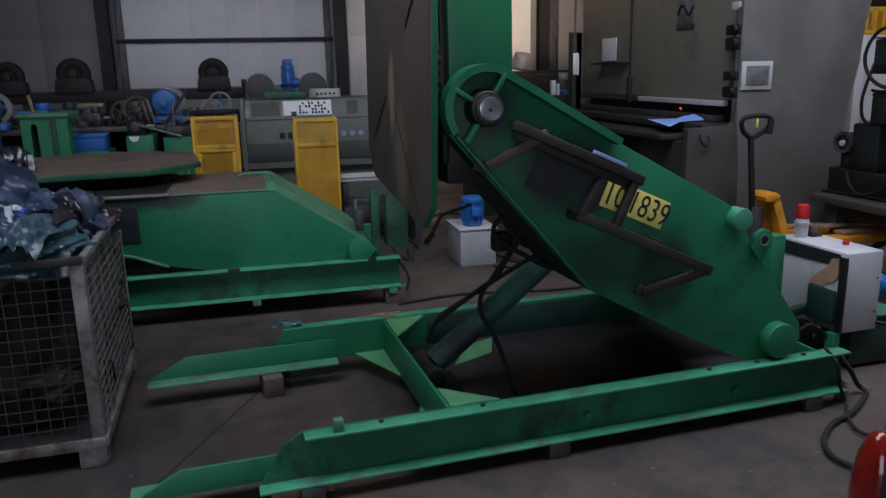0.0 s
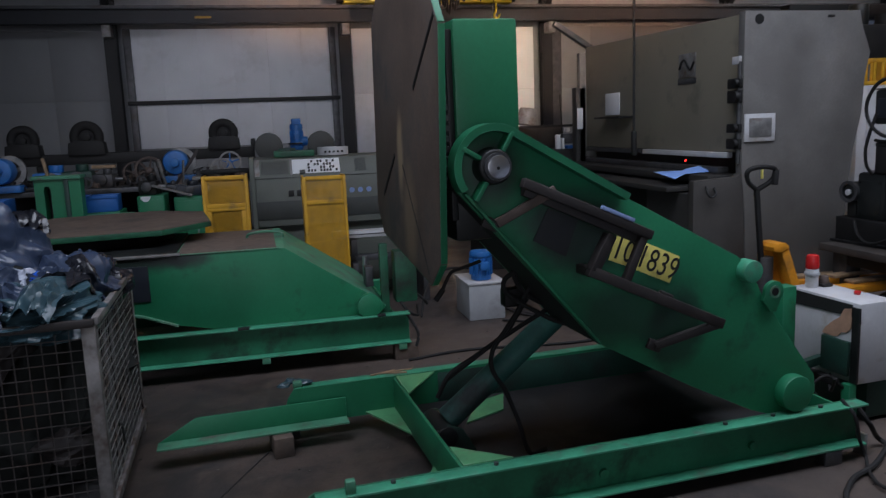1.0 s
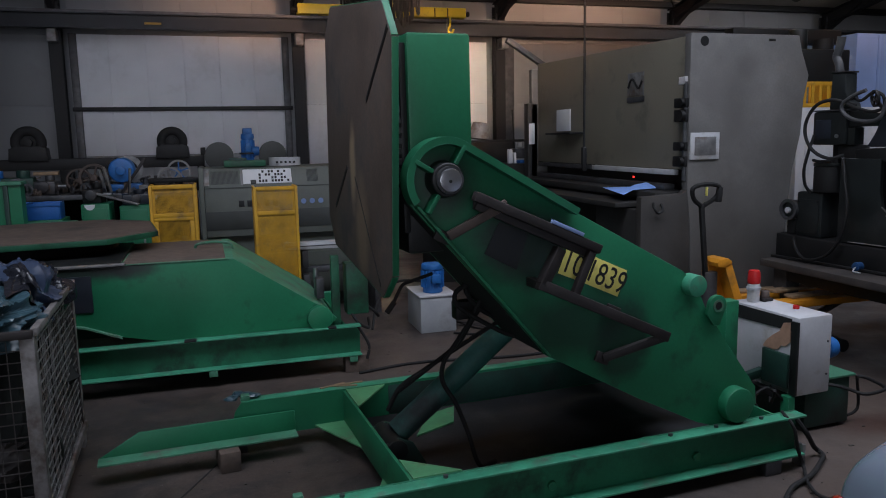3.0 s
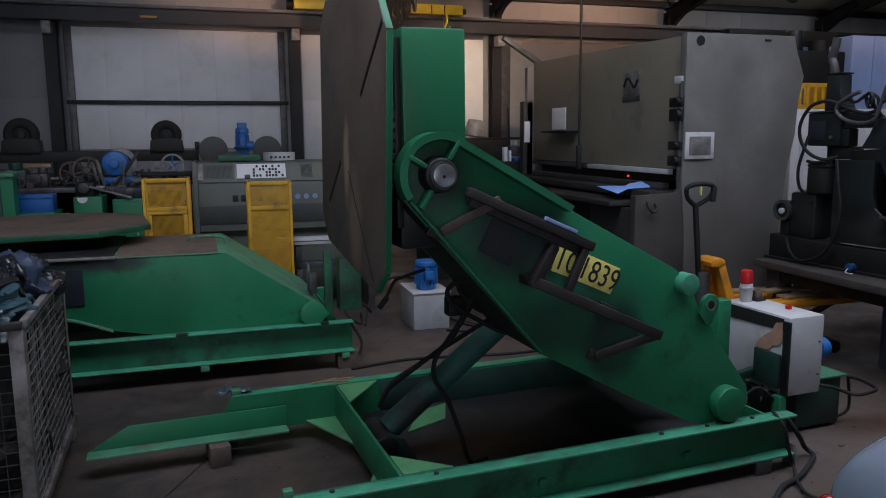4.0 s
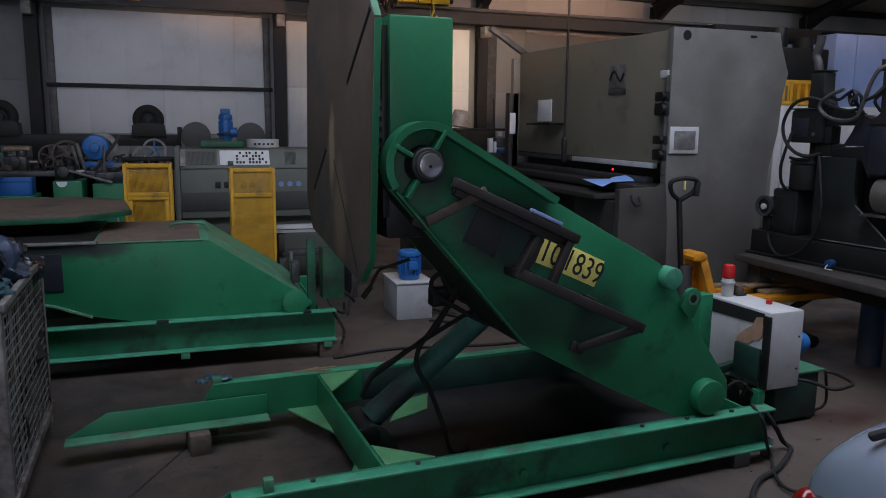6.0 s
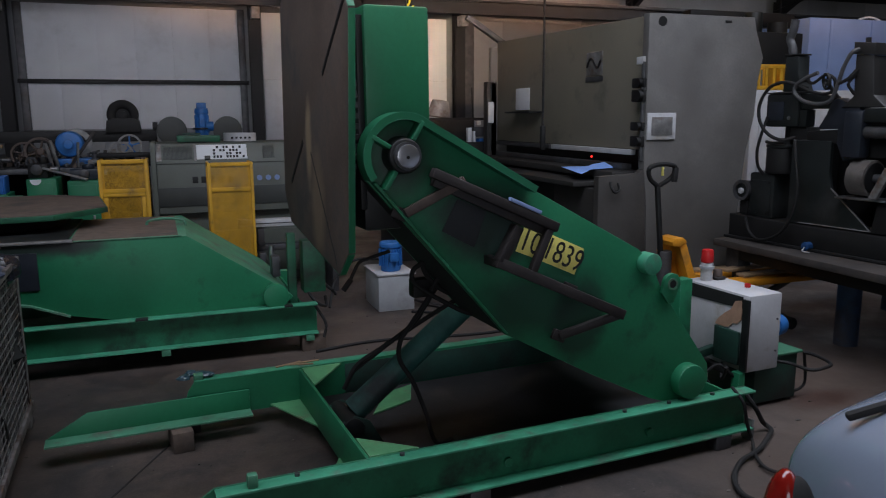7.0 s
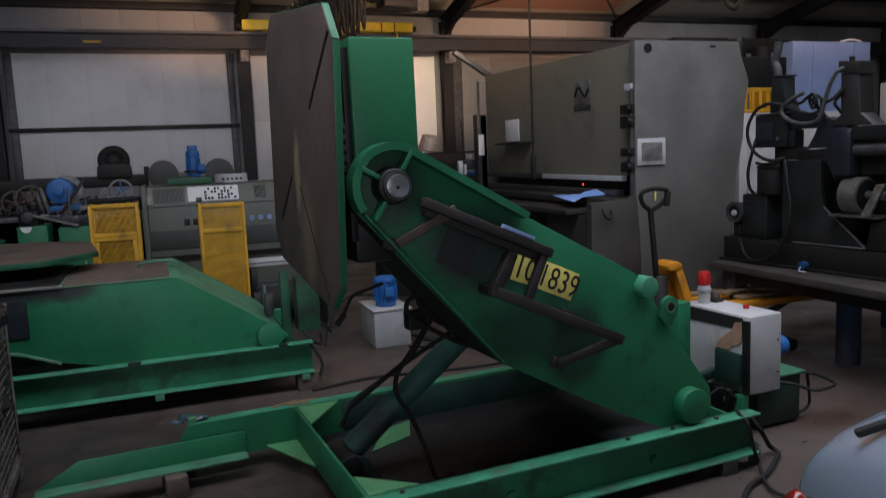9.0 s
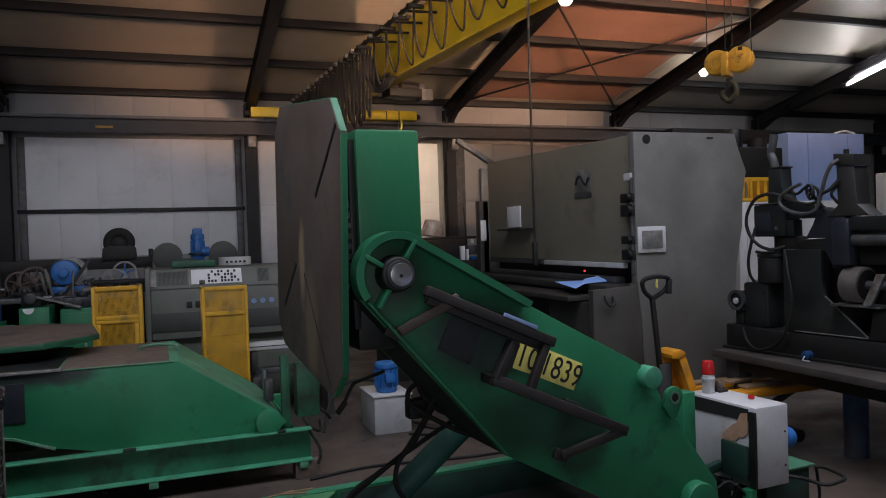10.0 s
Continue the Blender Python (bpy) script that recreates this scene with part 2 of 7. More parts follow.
WIRE = mat("rusty_wire", (0.06, 0.052, 0.05), 0.6, metal=0.4, var=0.4, scale=9, dirt=(0.07, 0.042, 0.03), dirt_amount=0.4, dirt_scale=5)
PALLET_STEEL = mat("tarnished_pallet_steel", (0.24, 0.225, 0.22), 0.6, metal=0.4, var=0.4, scale=10, dirt=(0.075, 0.05, 0.038), dirt_amount=0.5, dirt_scale=6)
WOOD = mat("raw_wood", (0.30, 0.20, 0.115), 0.75, var=0.35, scale=16, dirt=(0.12, 0.085, 0.06), dirt_amount=0.35)
WOOD_DARK = mat("old_wood", (0.13, 0.095, 0.075), 0.8, var=0.35, scale=14, dirt=(0.06, 0.05, 0.045), dirt_amount=0.4)
TAPE = mat("brown_tape", (0.46, 0.28, 0.19), 0.5, var=0.2, scale=18)
PAPER = mat("white_paper", (0.72, 0.73, 0.75), 0.7, var=0.06)
PAPER_BLUE = mat("pale_blue_paper", (0.27, 0.47, 0.95), 0.6, var=0.08)
CAR_PAINT = mat("silver_blue_car_paint", (0.33, 0.385, 0.49), 0.16, metal=0.3, var=0.05, scale=2, bump=0.0, coat=1.0)
CAR_GLASS = mat("tinted_car_glass", (0.05, 0.053, 0.056), 0.18, var=0.05, bump=0.0, coat=0.5)
LAMP_RED = mat("red_lamp_plastic", (0.20, 0.008, 0.005), 0.1, var=0.3, scale=20, coat=0.6)
RED = mat("red_plastic", (0.55, 0.02, 0.02), 0.3, var=0.1)
def film(name, colour, rough):
    """Thin plastic film with sharp fine wrinkles."""
    m = bpy.data.materials.new(name)
    m.use_nodes = True
    n, l = m.node_tree.nodes, m.node_tree.links
    b = n["Principled BSDF"]
    tc = n.new("ShaderNodeTexCoord")
    big = n.new("ShaderNodeTexNoise")
    big.inputs["Scale"].default_value = 5
    wr = n.new("ShaderNodeTexNoise")
    wr.noise_type = "RIDGED_MULTIFRACTAL"
    wr.inputs["Scale"].default_value, wr.inputs["Detail"].default_value, wr.inputs["Distortion"].default_value = 9, 3, 1.5
    mp = n.new("ShaderNodeMapping")
    mp.inputs["Scale"].default_value = (0.5, 1.6, 1.0)
    l.new(tc.outputs["Object"], mp.inputs["Vector"])
    l.new(mp.outputs[0], wr.inputs["Vector"])
    l.new(tc.outputs["Object"], big.inputs["Vector"])
    mr = n.new("ShaderNodeMapRange")
    mr.inputs["To Min"].default_value, mr.inputs["To Max"].default_value = 0.6, 1.4
    l.new(big.outputs["Fac"], mr.inputs["Value"])
    vm = n.new("ShaderNodeVectorMath")
    vm.operation = "SCALE"
    vm.inputs[0].default_value = colour
    l.new(mr.outputs[0], vm.inputs["Scale"])
    l.new(vm.outputs[0], b.inputs["Base Color"])
    b.inputs["Roughness"].default_value = rough
    bp = n.new("ShaderNodeBump")
    bp.inputs["Strength"].default_value, bp.inputs["Distance"].default_value = 0.8, 0.012
    l.new(wr.outputs["Fac"], bp.inputs["Height"])
    l.new(bp.outputs[0], b.inputs["Normal"])
    return m




def patched(base, name, blobs, colour, rough=None):
    """A copy of a material with stains or painted shade of a given shape: each blob is a centre, radii and a strength,
    its border broken by noise.
    """
    m = base.copy()
    m.name = name
    n, l = m.node_tree.nodes, m.node_tree.links
    b = n["Principled BSDF"]
    tc = n.new("ShaderNodeTexCoord")
    nz = n.new("ShaderNodeTexNoise")
    nz.inputs["Scale"].default_value, nz.inputs["Detail"].default_value, nz.inputs["Roughness"].default_value = 7, 6, 0.65
    l.new(tc.outputs["Object"], nz.inputs["Vector"])
    out = b.inputs["Base Color"].links[0].from_socket
    for centre, radii, strength, soft in blobs:
        sub = n.new("ShaderNodeVectorMath")
        sub.operation = "SUBTRACT"
        sub.inputs[1].default_value = centre
        l.new(tc.outputs["Object"], sub.inputs[0])
        div = n.new("ShaderNodeVectorMath")
        div.operation = "DIVIDE"
        div.inputs[1].default_value = radii
        l.new(sub.outputs[0], div.inputs[0])
        ln = n.new("ShaderNodeVectorMath")
        ln.operation = "LENGTH"
        l.new(div.outputs[0], ln.inputs[0])
        ad = n.new("ShaderNodeMath")
        ad.operation = "MULTIPLY_ADD"
        ad.inputs[1].default_value, ad.inputs[2].default_value = 0.9, -0.45
        l.new(nz.outputs["Fac"], ad.inputs[0])
        sm = n.new("ShaderNodeMath")
        l.new(ln.outputs["Value"], sm.inputs[0])
        l.new(ad.outputs[0], sm.inputs[1])
        mr = n.new("ShaderNodeMapRange")
        mr.inputs["From Min"].default_value, mr.inputs["From Max"].default_value = 1 + soft, 1 - soft
        mr.inputs["To Max"].default_value = strength
        l.new(sm.outputs[0], mr.inputs["Value"])
        mx = n.new("ShaderNodeMix")
        mx.data_type = "RGBA"
        l.new(mr.outputs[0], mx.inputs["Factor"])
        l.new(out, mx.inputs["A"])
        mx.inputs["B"].default_value = (*colour, 1)
        out = mx.outputs["Result"]
    l.new(out, b.inputs["Base Color"])
    return m


# grease round the access hole and down the cheek, with guard and hub shade painted in
GREEN_CHEEK = patched(GREEN, "green_cheek_with_grease_and_shade", (
    ((0.56, 0.09, 1.28), (0.22, 1, 0.15), 0.95, 0.35), ((0.68, 0.09, 1.19), (0.16, 1, 0.12), 0.85, 0.4),
    ((0.88, 0.09, 0.88), (0.30, 1, 0.14), 0.7, 0.4), ((1.10, 0.09, 0.76), (0.14, 1, 0.17), 0.75, 0.25),
    ((0.23, 0.09, 1.55), (0.13, 1, 0.13), 0.85, 0.35)), (0.010, 0.022, 0.017))
GREEN_ARM_TWO = patched(GREEN, "green_cheek_smeared_top", (
    ((-0.25, 0.09, 0.90), (0.62, 1, 0.10), 0.95, 0.3), ((0.28, 0.09, 0.89), (0.16, 1, 0.06), 0.9, 0.4)), (0.012, 0.016, 0.015))
PRESS_SIDE = patched(PRESS_GREY, "press_side_scuffed", (
    ((3.75, 5.12, 0.95), (0.20, 1, 0.55), 0.5, 0.5), ((4.20, 5.12, 0.70), (0.40, 1, 0.30), 0.55, 0.5), ((3.95, 5.12, 1.95), (0.10, 1, 0.30), 0.35, 0.5),
    ((4.05, 5.12, 2.25), (0.09, 1, 0.10), 0.4, 0.5), ((4.40, 5.12, 1.45), (0.22, 1, 0.22), 0.3, 0.5)), (0.070, 0.064, 0.058))
TABLE_FACE = patched(TABLE_STEEL, "brown_table_steel_rubbed", (((-0.016, 0.04, -0.12), (1, 0.05, 0.17), 0.8, 0.4), ((-0.016, -0.12, -0.40), (1, 0.10, 0.22), 0.35, 0.4)), (0.42, 0.31, 0.19))
BAG = film("blue_grey_plastic_bag", (0.036, 0.052, 0.092), 0.28)
BAG_TEAL = film("teal_grey_plastic_film", (0.034, 0.070, 0.088), 0.30)
BAG_BLUE = film("bright_blue_plastic_film", (0.02, 0.11, 0.55), 0.22)
BAG_BLACK = film("black_plastic_bag", (0.014, 0.015, 0.02), 0.22)
BAG_WHITE = film("pale_plastic_film", (0.34, 0.37, 0.45), 0.25)
# dry brown dust on the walkways, and rust that has run out beside the oil tank
CONCRETE = patched(concrete("dark_concrete_bare"), "dark_concrete_dusty", (((4.05, 3.30, 0), (1.0, 0.75, 1), 0.75, 0.5), ((3.1, 2.75, 0), (0.75, 0.45, 1), 0.5, 0.5), ((1.2, 5.6, 0), (1.3, 0.6, 1), 0.5, 0.5)), (0.118, 0.086, 0.069))
CONCRETE = patched(CONCRETE, "dark_concrete_rusty", (((3.62, 3.33, 0), (0.26, 0.13, 1), 0.75, 0.5),), (0.06, 0.028, 0.02))
# oil and painted shade darken the floor under the lifting arm and by the box pallet
CONCRETE = patched(CONCRETE, "dark_concrete_floor", (((1.65, 3.62, 0), (0.95, 0.52, 1), 0.7, 0.4), ((-0.75, 3.25, 0), (0.55, 0.40, 1), 0.4, 0.5)), (0.012, 0.0115, 0.0115))
DEBRIS = mat("metal_chips", (0.13, 0.115, 0.10), 0.6, var=0.6, scale=3, dirt=(0.03, 0.026, 0.024), dirt_amount=0.6, dirt_scale=2)
JOINT = mat("floor_joint_grit", (0.02, 0.018, 0.017), 0.9)
PANEL = mat("white_wall_sheet", (0.76, 0.78, 0.82), 0.55, var=0.10, scale=0.9, dirt=(0.60, 0.61, 0.63), dirt_amount=0.25, dirt_scale=1.2, per_object=0.03)
PANEL_GREY = mat("grey_wall_sheet", (0.28, 0.285, 0.295), 0.6, var=0.12, scale=0.8, dirt=(0.26, 0.26, 0.27), dirt_amount=0.25, per_object=0.04)
ROOF = mat("roof_liner_sheet", (0.43, 0.40, 0.345), 0.5, var=0.15, scale=0.6)
ROOF_RED_LIT = mat("red_lit_roof_liner", (0.30, 0.17, 0.125), 0.7, var=0.18, scale=0.7)
FRAME_STEEL = mat("dark_frame_steel", (0.0078, 0.0078, 0.0096), 0.6, var=0.3, scale=3)
RAIL_STEEL = mat("runway_blue_grey", (0.017, 0.020, 0.027), 0.55, var=0.3, scale=3)
TUBE_GLOW = glow("fluorescent_tube", (0.95, 0.98, 1.0), 46.0)
BULB_GLOW = glow("lamp_bulb", (1.0, 0.93, 0.80), 60.0)

# ---- mesh helpers ----


def box(bm, c, s, rot=None, bevel=0.0):
    """A box at centre c with sizes s, edges bevelled."""
    g = bmesh.ops.create_cube(bm, size=1)["verts"]
    m = Matrix.Translation(c) @ (rot.to_4x4() if rot else Matrix()) @ Matrix.Diagonal((*s, 1))
    bmesh.ops.transform(bm, matrix=m, verts=g)
    if bevel:
        e = list({e for v in g for e in v.link_edges})
        bmesh.ops.bevel(bm, geom=e, offset=bevel, segments=2, profile=0.5, affect="EDGES")
    return bm


def span(bm, x0, x1, y0, y1, z0, z1, bevel=0.0):
    return box(bm, ((x0 + x1) / 2, (y0 + y1) / 2, (z0 + z1) / 2), (abs(x1 - x0), abs(y1 - y0), abs(z1 - z0)), None, bevel)


def prism(bm, pts, d0, d1, plane="xz", bevel=0.0):
    """A flat outline, thickened from d0 to d1 across its plane."""
    def at(p, d):
        return {"xz": (p[0], d, p[1]), "yz": (d, p[0], p[1]), "xy": (p[0], p[1], d)}[plane]
    a = [bm.verts.new(at(p, d0)) for p in pts]
    b = [bm.verts.new(at(p, d1)) for p in pts]
    n = len(pts)
    fs = [bm.faces.new(a), bm.faces.new(b[::-1])]
    for i in range(n):
        fs.append(bm.faces.new((a[i], b[i], b[(i + 1) % n], a[(i + 1) % n])))
    bmesh.ops.recalc_face_normals(bm, faces=fs)
    if bevel:
        e = list({e for f in fs[:2] for e in f.edges})
        bmesh.ops.bevel(bm, geom=e, offset=bevel, segments=2, profile=0.5, affect="EDGES")
    return bm


def cyl(bm, p0, p1, r0, r1=None, seg=24, bevel=0.0):
    """A round bar from p0 to p1."""
    p0, p1 = Vector(p0), Vector(p1)
    d = p1 - p0
    m = Matrix.Translation((p0 + p1) / 2) @ d.to_track_quat("Z", "Y").to_matrix().to_4x4()
    g = bmesh.ops.create_cone(bm, cap_ends=True, segments=seg, radius1=r0, radius2=r0 if r1 is None else r1, depth=d.length, matrix=m)["verts"]
    if bevel:
        e = [e for e in {e for v in g for e in v.link_edges} if any(len(f.verts) > 4 for f in e.link_faces)]
        bmesh.ops.bevel(bm, geom=e, offset=bevel, segments=2, profile=0.5, affect="EDGES")
    return bm


def smooth_path(pts, n=8):
    """Points along a smooth curve through pts."""
    p = [Vector(q) for q in pts]
    p = [2 * p[0] - p[1]] + p + [2 * p[-1] - p[-2]]
    out = []
    for i in range(1, len(p) - 2):
        for k in range(n):
            t = k / n
            a, b, c, d = p[i - 1:i + 3]
            out.append(0.5 * (2 * b + (c - a) * t + (2 * a - 5 * b + 4 * c - d) * t * t + (3 * b - a - 3 * c + d) * t ** 3))
    return out + [p[-2]]


def tube(bm, pts, r, seg=8, closed=False):
    """A tube along the points."""
    pts = [Vector(q) for q in pts]
    rings, up = [], Vector((0.13, 0.21, 0.97))
    n = len(pts)
    for i, q in enumerate(pts):
        if closed:
            d = pts[(i + 1) % n] - pts[i - 1]
        else:
            d = pts[min(i + 1, n - 1)] - pts[max(i - 1, 0)]
        d.normalize()
        s = d.cross(up)
        if s.length < 0.05:
            s = d.cross(Vector((1, 0, 0)))
        s.normalize()
        w = s.cross(d)
        rings.append([bm.verts.new(q + r * (math.cos(2 * math.pi * k / seg) * s + math.sin(2 * math.pi * k / seg) * w)) for k in range(seg)])
    for i in range(n if closed else n - 1):
        a, b = rings[i], rings[(i + 1) % n]
        for k in range(seg):
            bm.faces.new((a[k], a[(k + 1) % seg], b[(k + 1) % seg], b[k]))
    if not closed:
        bm.faces.new(rings[0][::-1])
        bm.faces.new(rings[-1])
    bmesh.ops.recalc_face_normals(bm, faces=bm.faces)
    return bm


def bar(bm, p0, p1, w, h=None, bevel=0.004, roll=0.0):
    """A square bar from p0 to p1."""
    p0, p1 = Vector(p0), Vector(p1)
    d = p1 - p0
    q = d.to_track_quat("X", "Z").to_matrix() @ Matrix.Rotation(roll, 3, "X")
    return box(bm, (p0 + p1) / 2, (d.length, w, h or w), q, bevel)


def ring(bm, c, axis, r_out, r_in, width, seg=32):
    """A flat ring round c."""
    q = Vector(axis).to_track_quat("Z", "Y").to_matrix()
    c = Vector(c)
    loops = []
    for r, z in ((r_out, -width / 2), (r_out, width / 2), (r_in, width / 2), (r_in, -width / 2)):
        loops.append([bm.verts.new(c + q @ Vector((r * math.cos(2 * math.pi * k / seg), r * math.sin(2 * math.pi * k / seg), z))) for k in range(seg)])
    fs = []
    for i in range(4):
        a, b = loops[i], loops[(i + 1) % 4]
        for k in range(seg):
            fs.append(bm.faces.new((a[k], a[(k + 1) % seg], b[(k + 1) % seg], b[k])))
    bmesh.ops.recalc_face_normals(bm, faces=fs)
    return bm


def finish(name, bm, material, smooth=40):
    me = bpy.data.meshes.new(name)
    bm.to_mesh(me)
    bm.free()
    me.materials.append(material)
    if smooth:
        me.shade_smooth()
        me.set_sharp_from_angle(angle=radians(smooth))
    return new(name, me)


def part(name, bm, material, parent, label=""):
    ob = finish(name, bm, material)
    ob.parent = parent
    if label:
        tagged(ob, label=label)
    return ob


def thing(name, place, turn, label, category, group="", kind=""):
    ob = new(name)
    ob.empty_display_size = 0.2
    ob.matrix_world = pose(*place, 0, 0, turn)
    return tagged(ob, label, category, group, kind)


def solid(name, bm, material, label, category, group="", kind="", place=None, turn=0):
    ob = finish(name, bm, material)
    if place:
        ob.matrix_world = pose(*place, 0, 0, turn)
    return tagged(ob, label, category, group, kind)


def B():
    return bmesh.new()


def lettering(name, text, size, material, parent, m, depth=0.001):
    """Raised letters as a mesh, on the pose m under the parent."""
    cu = bpy.data.curves.new(name, "FONT")
    cu.body, cu.size, cu.extrude, cu.align_x, cu.align_y, cu.resolution_u = text, size, depth, "CENTER", "CENTER", 3
    tmp = new(name, cu)
    me = bpy.data.meshes.new_from_object(tmp.evaluated_get(bpy.context.evaluated_depsgraph_get()))
    bpy.data.objects.remove(tmp)
    me.materials.clear()
    me.materials.append(material)
    ob = new(name, me)
    ob.parent = parent
    ob.matrix_local = m
    return ob

# ---- the hall ----
WALL_Y, RIDGE_Y, FRONT_Y, X0, X1 = 14.55, 3.0, -8.0, -12.0, 26.0
SLOPE = 0.208
COLS = [-10.4, -6.45, -2.5, 1.52, 5.45, 9.4, 13.35, 17.3, 21.2]


def roof_z(y):
    return 4.35 + SLOPE * (14.4 - y) if y >= RIDGE_Y else 4.35 + SLOPE * (14.4 - RIDGE_Y) - SLOPE * (RIDGE_Y - y)


def hall():
    bm = B()
    bmesh.ops.create_grid(bm, x_segments=40, y_segments=40, size=1)
    for v in bm.verts:
        v.co.x, v.co.y = v.co.x * 30 + 5, v.co.y * 22 + 3
    solid("floor", bm, CONCRETE, "worn dark concrete workshop floor with oil stains and painted shade", "floor", kind="structure")
    bm = B()
    for a, b, w in (((-0.125, 4.0), (-0.42, 3.40), 0.009), ((-0.42, 3.40), (-0.78, 2.66), 0.011), ((-0.125, 4.0), (0.22, 4.75), 0.006)):
        bar(bm, (a[0], a[1], 0.0015), (b[0], b[1], 0.0015), w, 0.003, 0)
    solid("trim", bm, JOINT, "dark crack line across the concrete floor", "floor joint", kind="structure")
    # far wall: base wall and sheets above it
    wall = thing("wall_north", (0, 0, 0), 0, "sheet-clad hall wall of white and grey panels", "wall", kind="structure")
    bm = B()
    span(bm, X0, X1, WALL_Y + 0.06, WALL_Y + 0.26, 0, 4.75)
    part("backing", bm, PANEL_GREY, wall)
    for i in range(len(COLS) - 1):
        a, b = COLS[i] + 0.16, COLS[i + 1] - 0.16
        white = i == 2
        z_lines = (0.0, 1.52, 2.33, 3.62, 4.7) if white else (0.0, 1.2, 2.4, 3.6, 4.7)
        n = 6 if white else 4
        for k in range(n):
            for z0, z1 in zip(z_lines, z_lines[1:]):
                bm = B()
                w = (b - a) / n
                span(bm, a + k * w + 0.0008, a + (k + 1) * w - 0.0008, WALL_Y + 0.015, WALL_Y + 0.057, z0 + 0.002, z1 - 0.002, 0.001)
                part("panel", bm, PANEL if i in (2, 3) and z0 > 1 and z1 < 4 else PANEL_GREY, wall)
    for name, bx in (("wall_south", (X0, X1, FRONT_Y - 0.25, FRONT_Y, 0, 3.0)), ("wall_west", (X0 - 0.25, X0, FRONT_Y, WALL_Y, 0, 7.2)), ("wall_east", (X1, X1 + 0.25, FRONT_Y, WALL_Y, 0, 7.2))):
        bm = B()
        if name == "wall_south":
            # unseen gate and window openings, added where the lamps behind the camera stand
            span(bm, X0, -4.9, FRONT_Y - 0.25, FRONT_Y, 0, 4.7)
            span(bm, -0.1, 7.9, FRONT_Y - 0.25, FRONT_Y, 0, 4.7)
            span(bm, 10.1, X1, FRONT_Y - 0.25, FRONT_Y, 0, 4.7)
            span(bm, -4.9, -0.1, FRONT_Y - 0.25, FRONT_Y, 4.3, 4.7)
            span(bm, 7.9, 10.1, FRONT_Y - 0.25, FRONT_Y, 2.4, 4.7)
        else:
            span(bm, *bx)
        solid(name, bm, PANEL_GREY, "plain grey sheet wall of the hall", "wall", kind="structure")
    # roof sheets over purlins; rooflight strip left open near the ridge
    bm = B()
    for i in range(len(COLS)):
        x0, x1 = (COLS[i], COLS[i + 1]) if i < len(COLS) - 1 else (COLS[i], X1)
        if i == 0:
            x0 = X0
        y = 14.7
        while y > FRONT_Y:
            y2 = max(y - 1.5, FRONT_Y)
            if not (0.0 < (y + y2) / 2 < 4.0 and -3 < x0 < 9):
                pts = [(y, roof_z(y) + 0.2), (y2, roof_z(y2) + 0.2), (y2, roof_z(y2) + 0.26), (y, roof_z(y) + 0.26)]
                prism(bm, pts, x0 + 0.003, x1 - 0.003, "yz")
            y = y2
    solid("ceiling", bm, ROOF, "dull sheet roof lining between dark purlins", "ceiling", kind="structure")
    # the red light on this bay is put into the sheet colour
    bm = B()
    y0, y1 = 14.35, 8.4
    prism(bm, [(y0, roof_z(y0) + 0.185), (y1, roof_z(y1) + 0.185), (y1, roof_z(y1) + 0.195), (y0, roof_z(y0) + 0.195)], COLS[4] + 0.12, COLS[5] - 0.12, "yz")
    solid("ceiling_red_bay", bm, ROOF_RED_LIT, "roof sheets of one bay with red light painted in", "ceiling", kind="structure")
    # portal frames
    for i, x in enumerate(COLS):
        fr = thing("portal_frame", (x, 14.3, 0), 0, "dark steel portal frame column with haunched rafter", "steel frame", "portal frames", kind="structure")
        bm = B()
        span(bm, -0.1, 0.1, -0.10, -0.085, 0, 4.25)
        span(bm, -0.1, 0.1, 0.085, 0.10, 0, 4.25)
        span(bm, -0.006, 0.006, -0.085, 0.085, 0, 4.25)
        part("column", bm, FRAME_STEEL, fr)
        bm = B()
        for a, b in ((14.4, RIDGE_Y), (RIDGE_Y, FRONT_Y)):
            ya, yb = a - 14.3, b - 14.3
            for dz0, dz1, w in ((-0.05, -0.035, 0.09), (-0.30, -0.285, 0.09), (-0.285, -0.05, 0.006)):
                prism(bm, [(ya, roof_z(a) + dz0), (yb, roof_z(b) + dz0), (yb, roof_z(b) + dz1), (ya, roof_z(a) + dz1)], -w, w, "yz")
        part("rafter", bm, FRAME_STEEL, fr)
        bm = B()
        prism(bm, [(0.08, 3.62), (0.08, 4.3), (-1.0, 4.42), (-0.12, 3.95)], -0.05, 0.05, "yz")
        part("haunch", bm, FRAME_STEEL, fr)
        bm = B()
        span(bm, -0.07, 0.07, -0.36, -0.10, 3.42, 3.62, 0.004)
        part("bracket", bm, GALV, fr, "pale bracket under the crane runway")
    for k in range(13):
        y = 14.50 - 1.43 * k
        if 0.0 < y < 4.2:
            continue
        bm = B()
        z = roof_z(y)
        box(bm, (7, y, z + 0.105), (X1 - X0 - 0.2, 0.07, 0.13), Matrix.Rotation(-math.atan(SLOPE) * (1 if y > RIDGE_Y else -1), 3, "X"), 0.006)
        solid("roof_purlin", bm, FRAME_STEEL, "dark steel roof purlin", "purlin", "roof purlins", kind="structure")
    # wind bracing in the red bay
    for a, b in (((5.45, 14.2), (9.4, 10.1)), ((9.4, 14.25), (5.45, 9.88))):
        bm = B()
        cyl(bm, (a[0], a[1], roof_z(a[1]) - 0.06), (b[0], b[1], roof_z(b[1]) - 0.06), 0.02, seg=8)
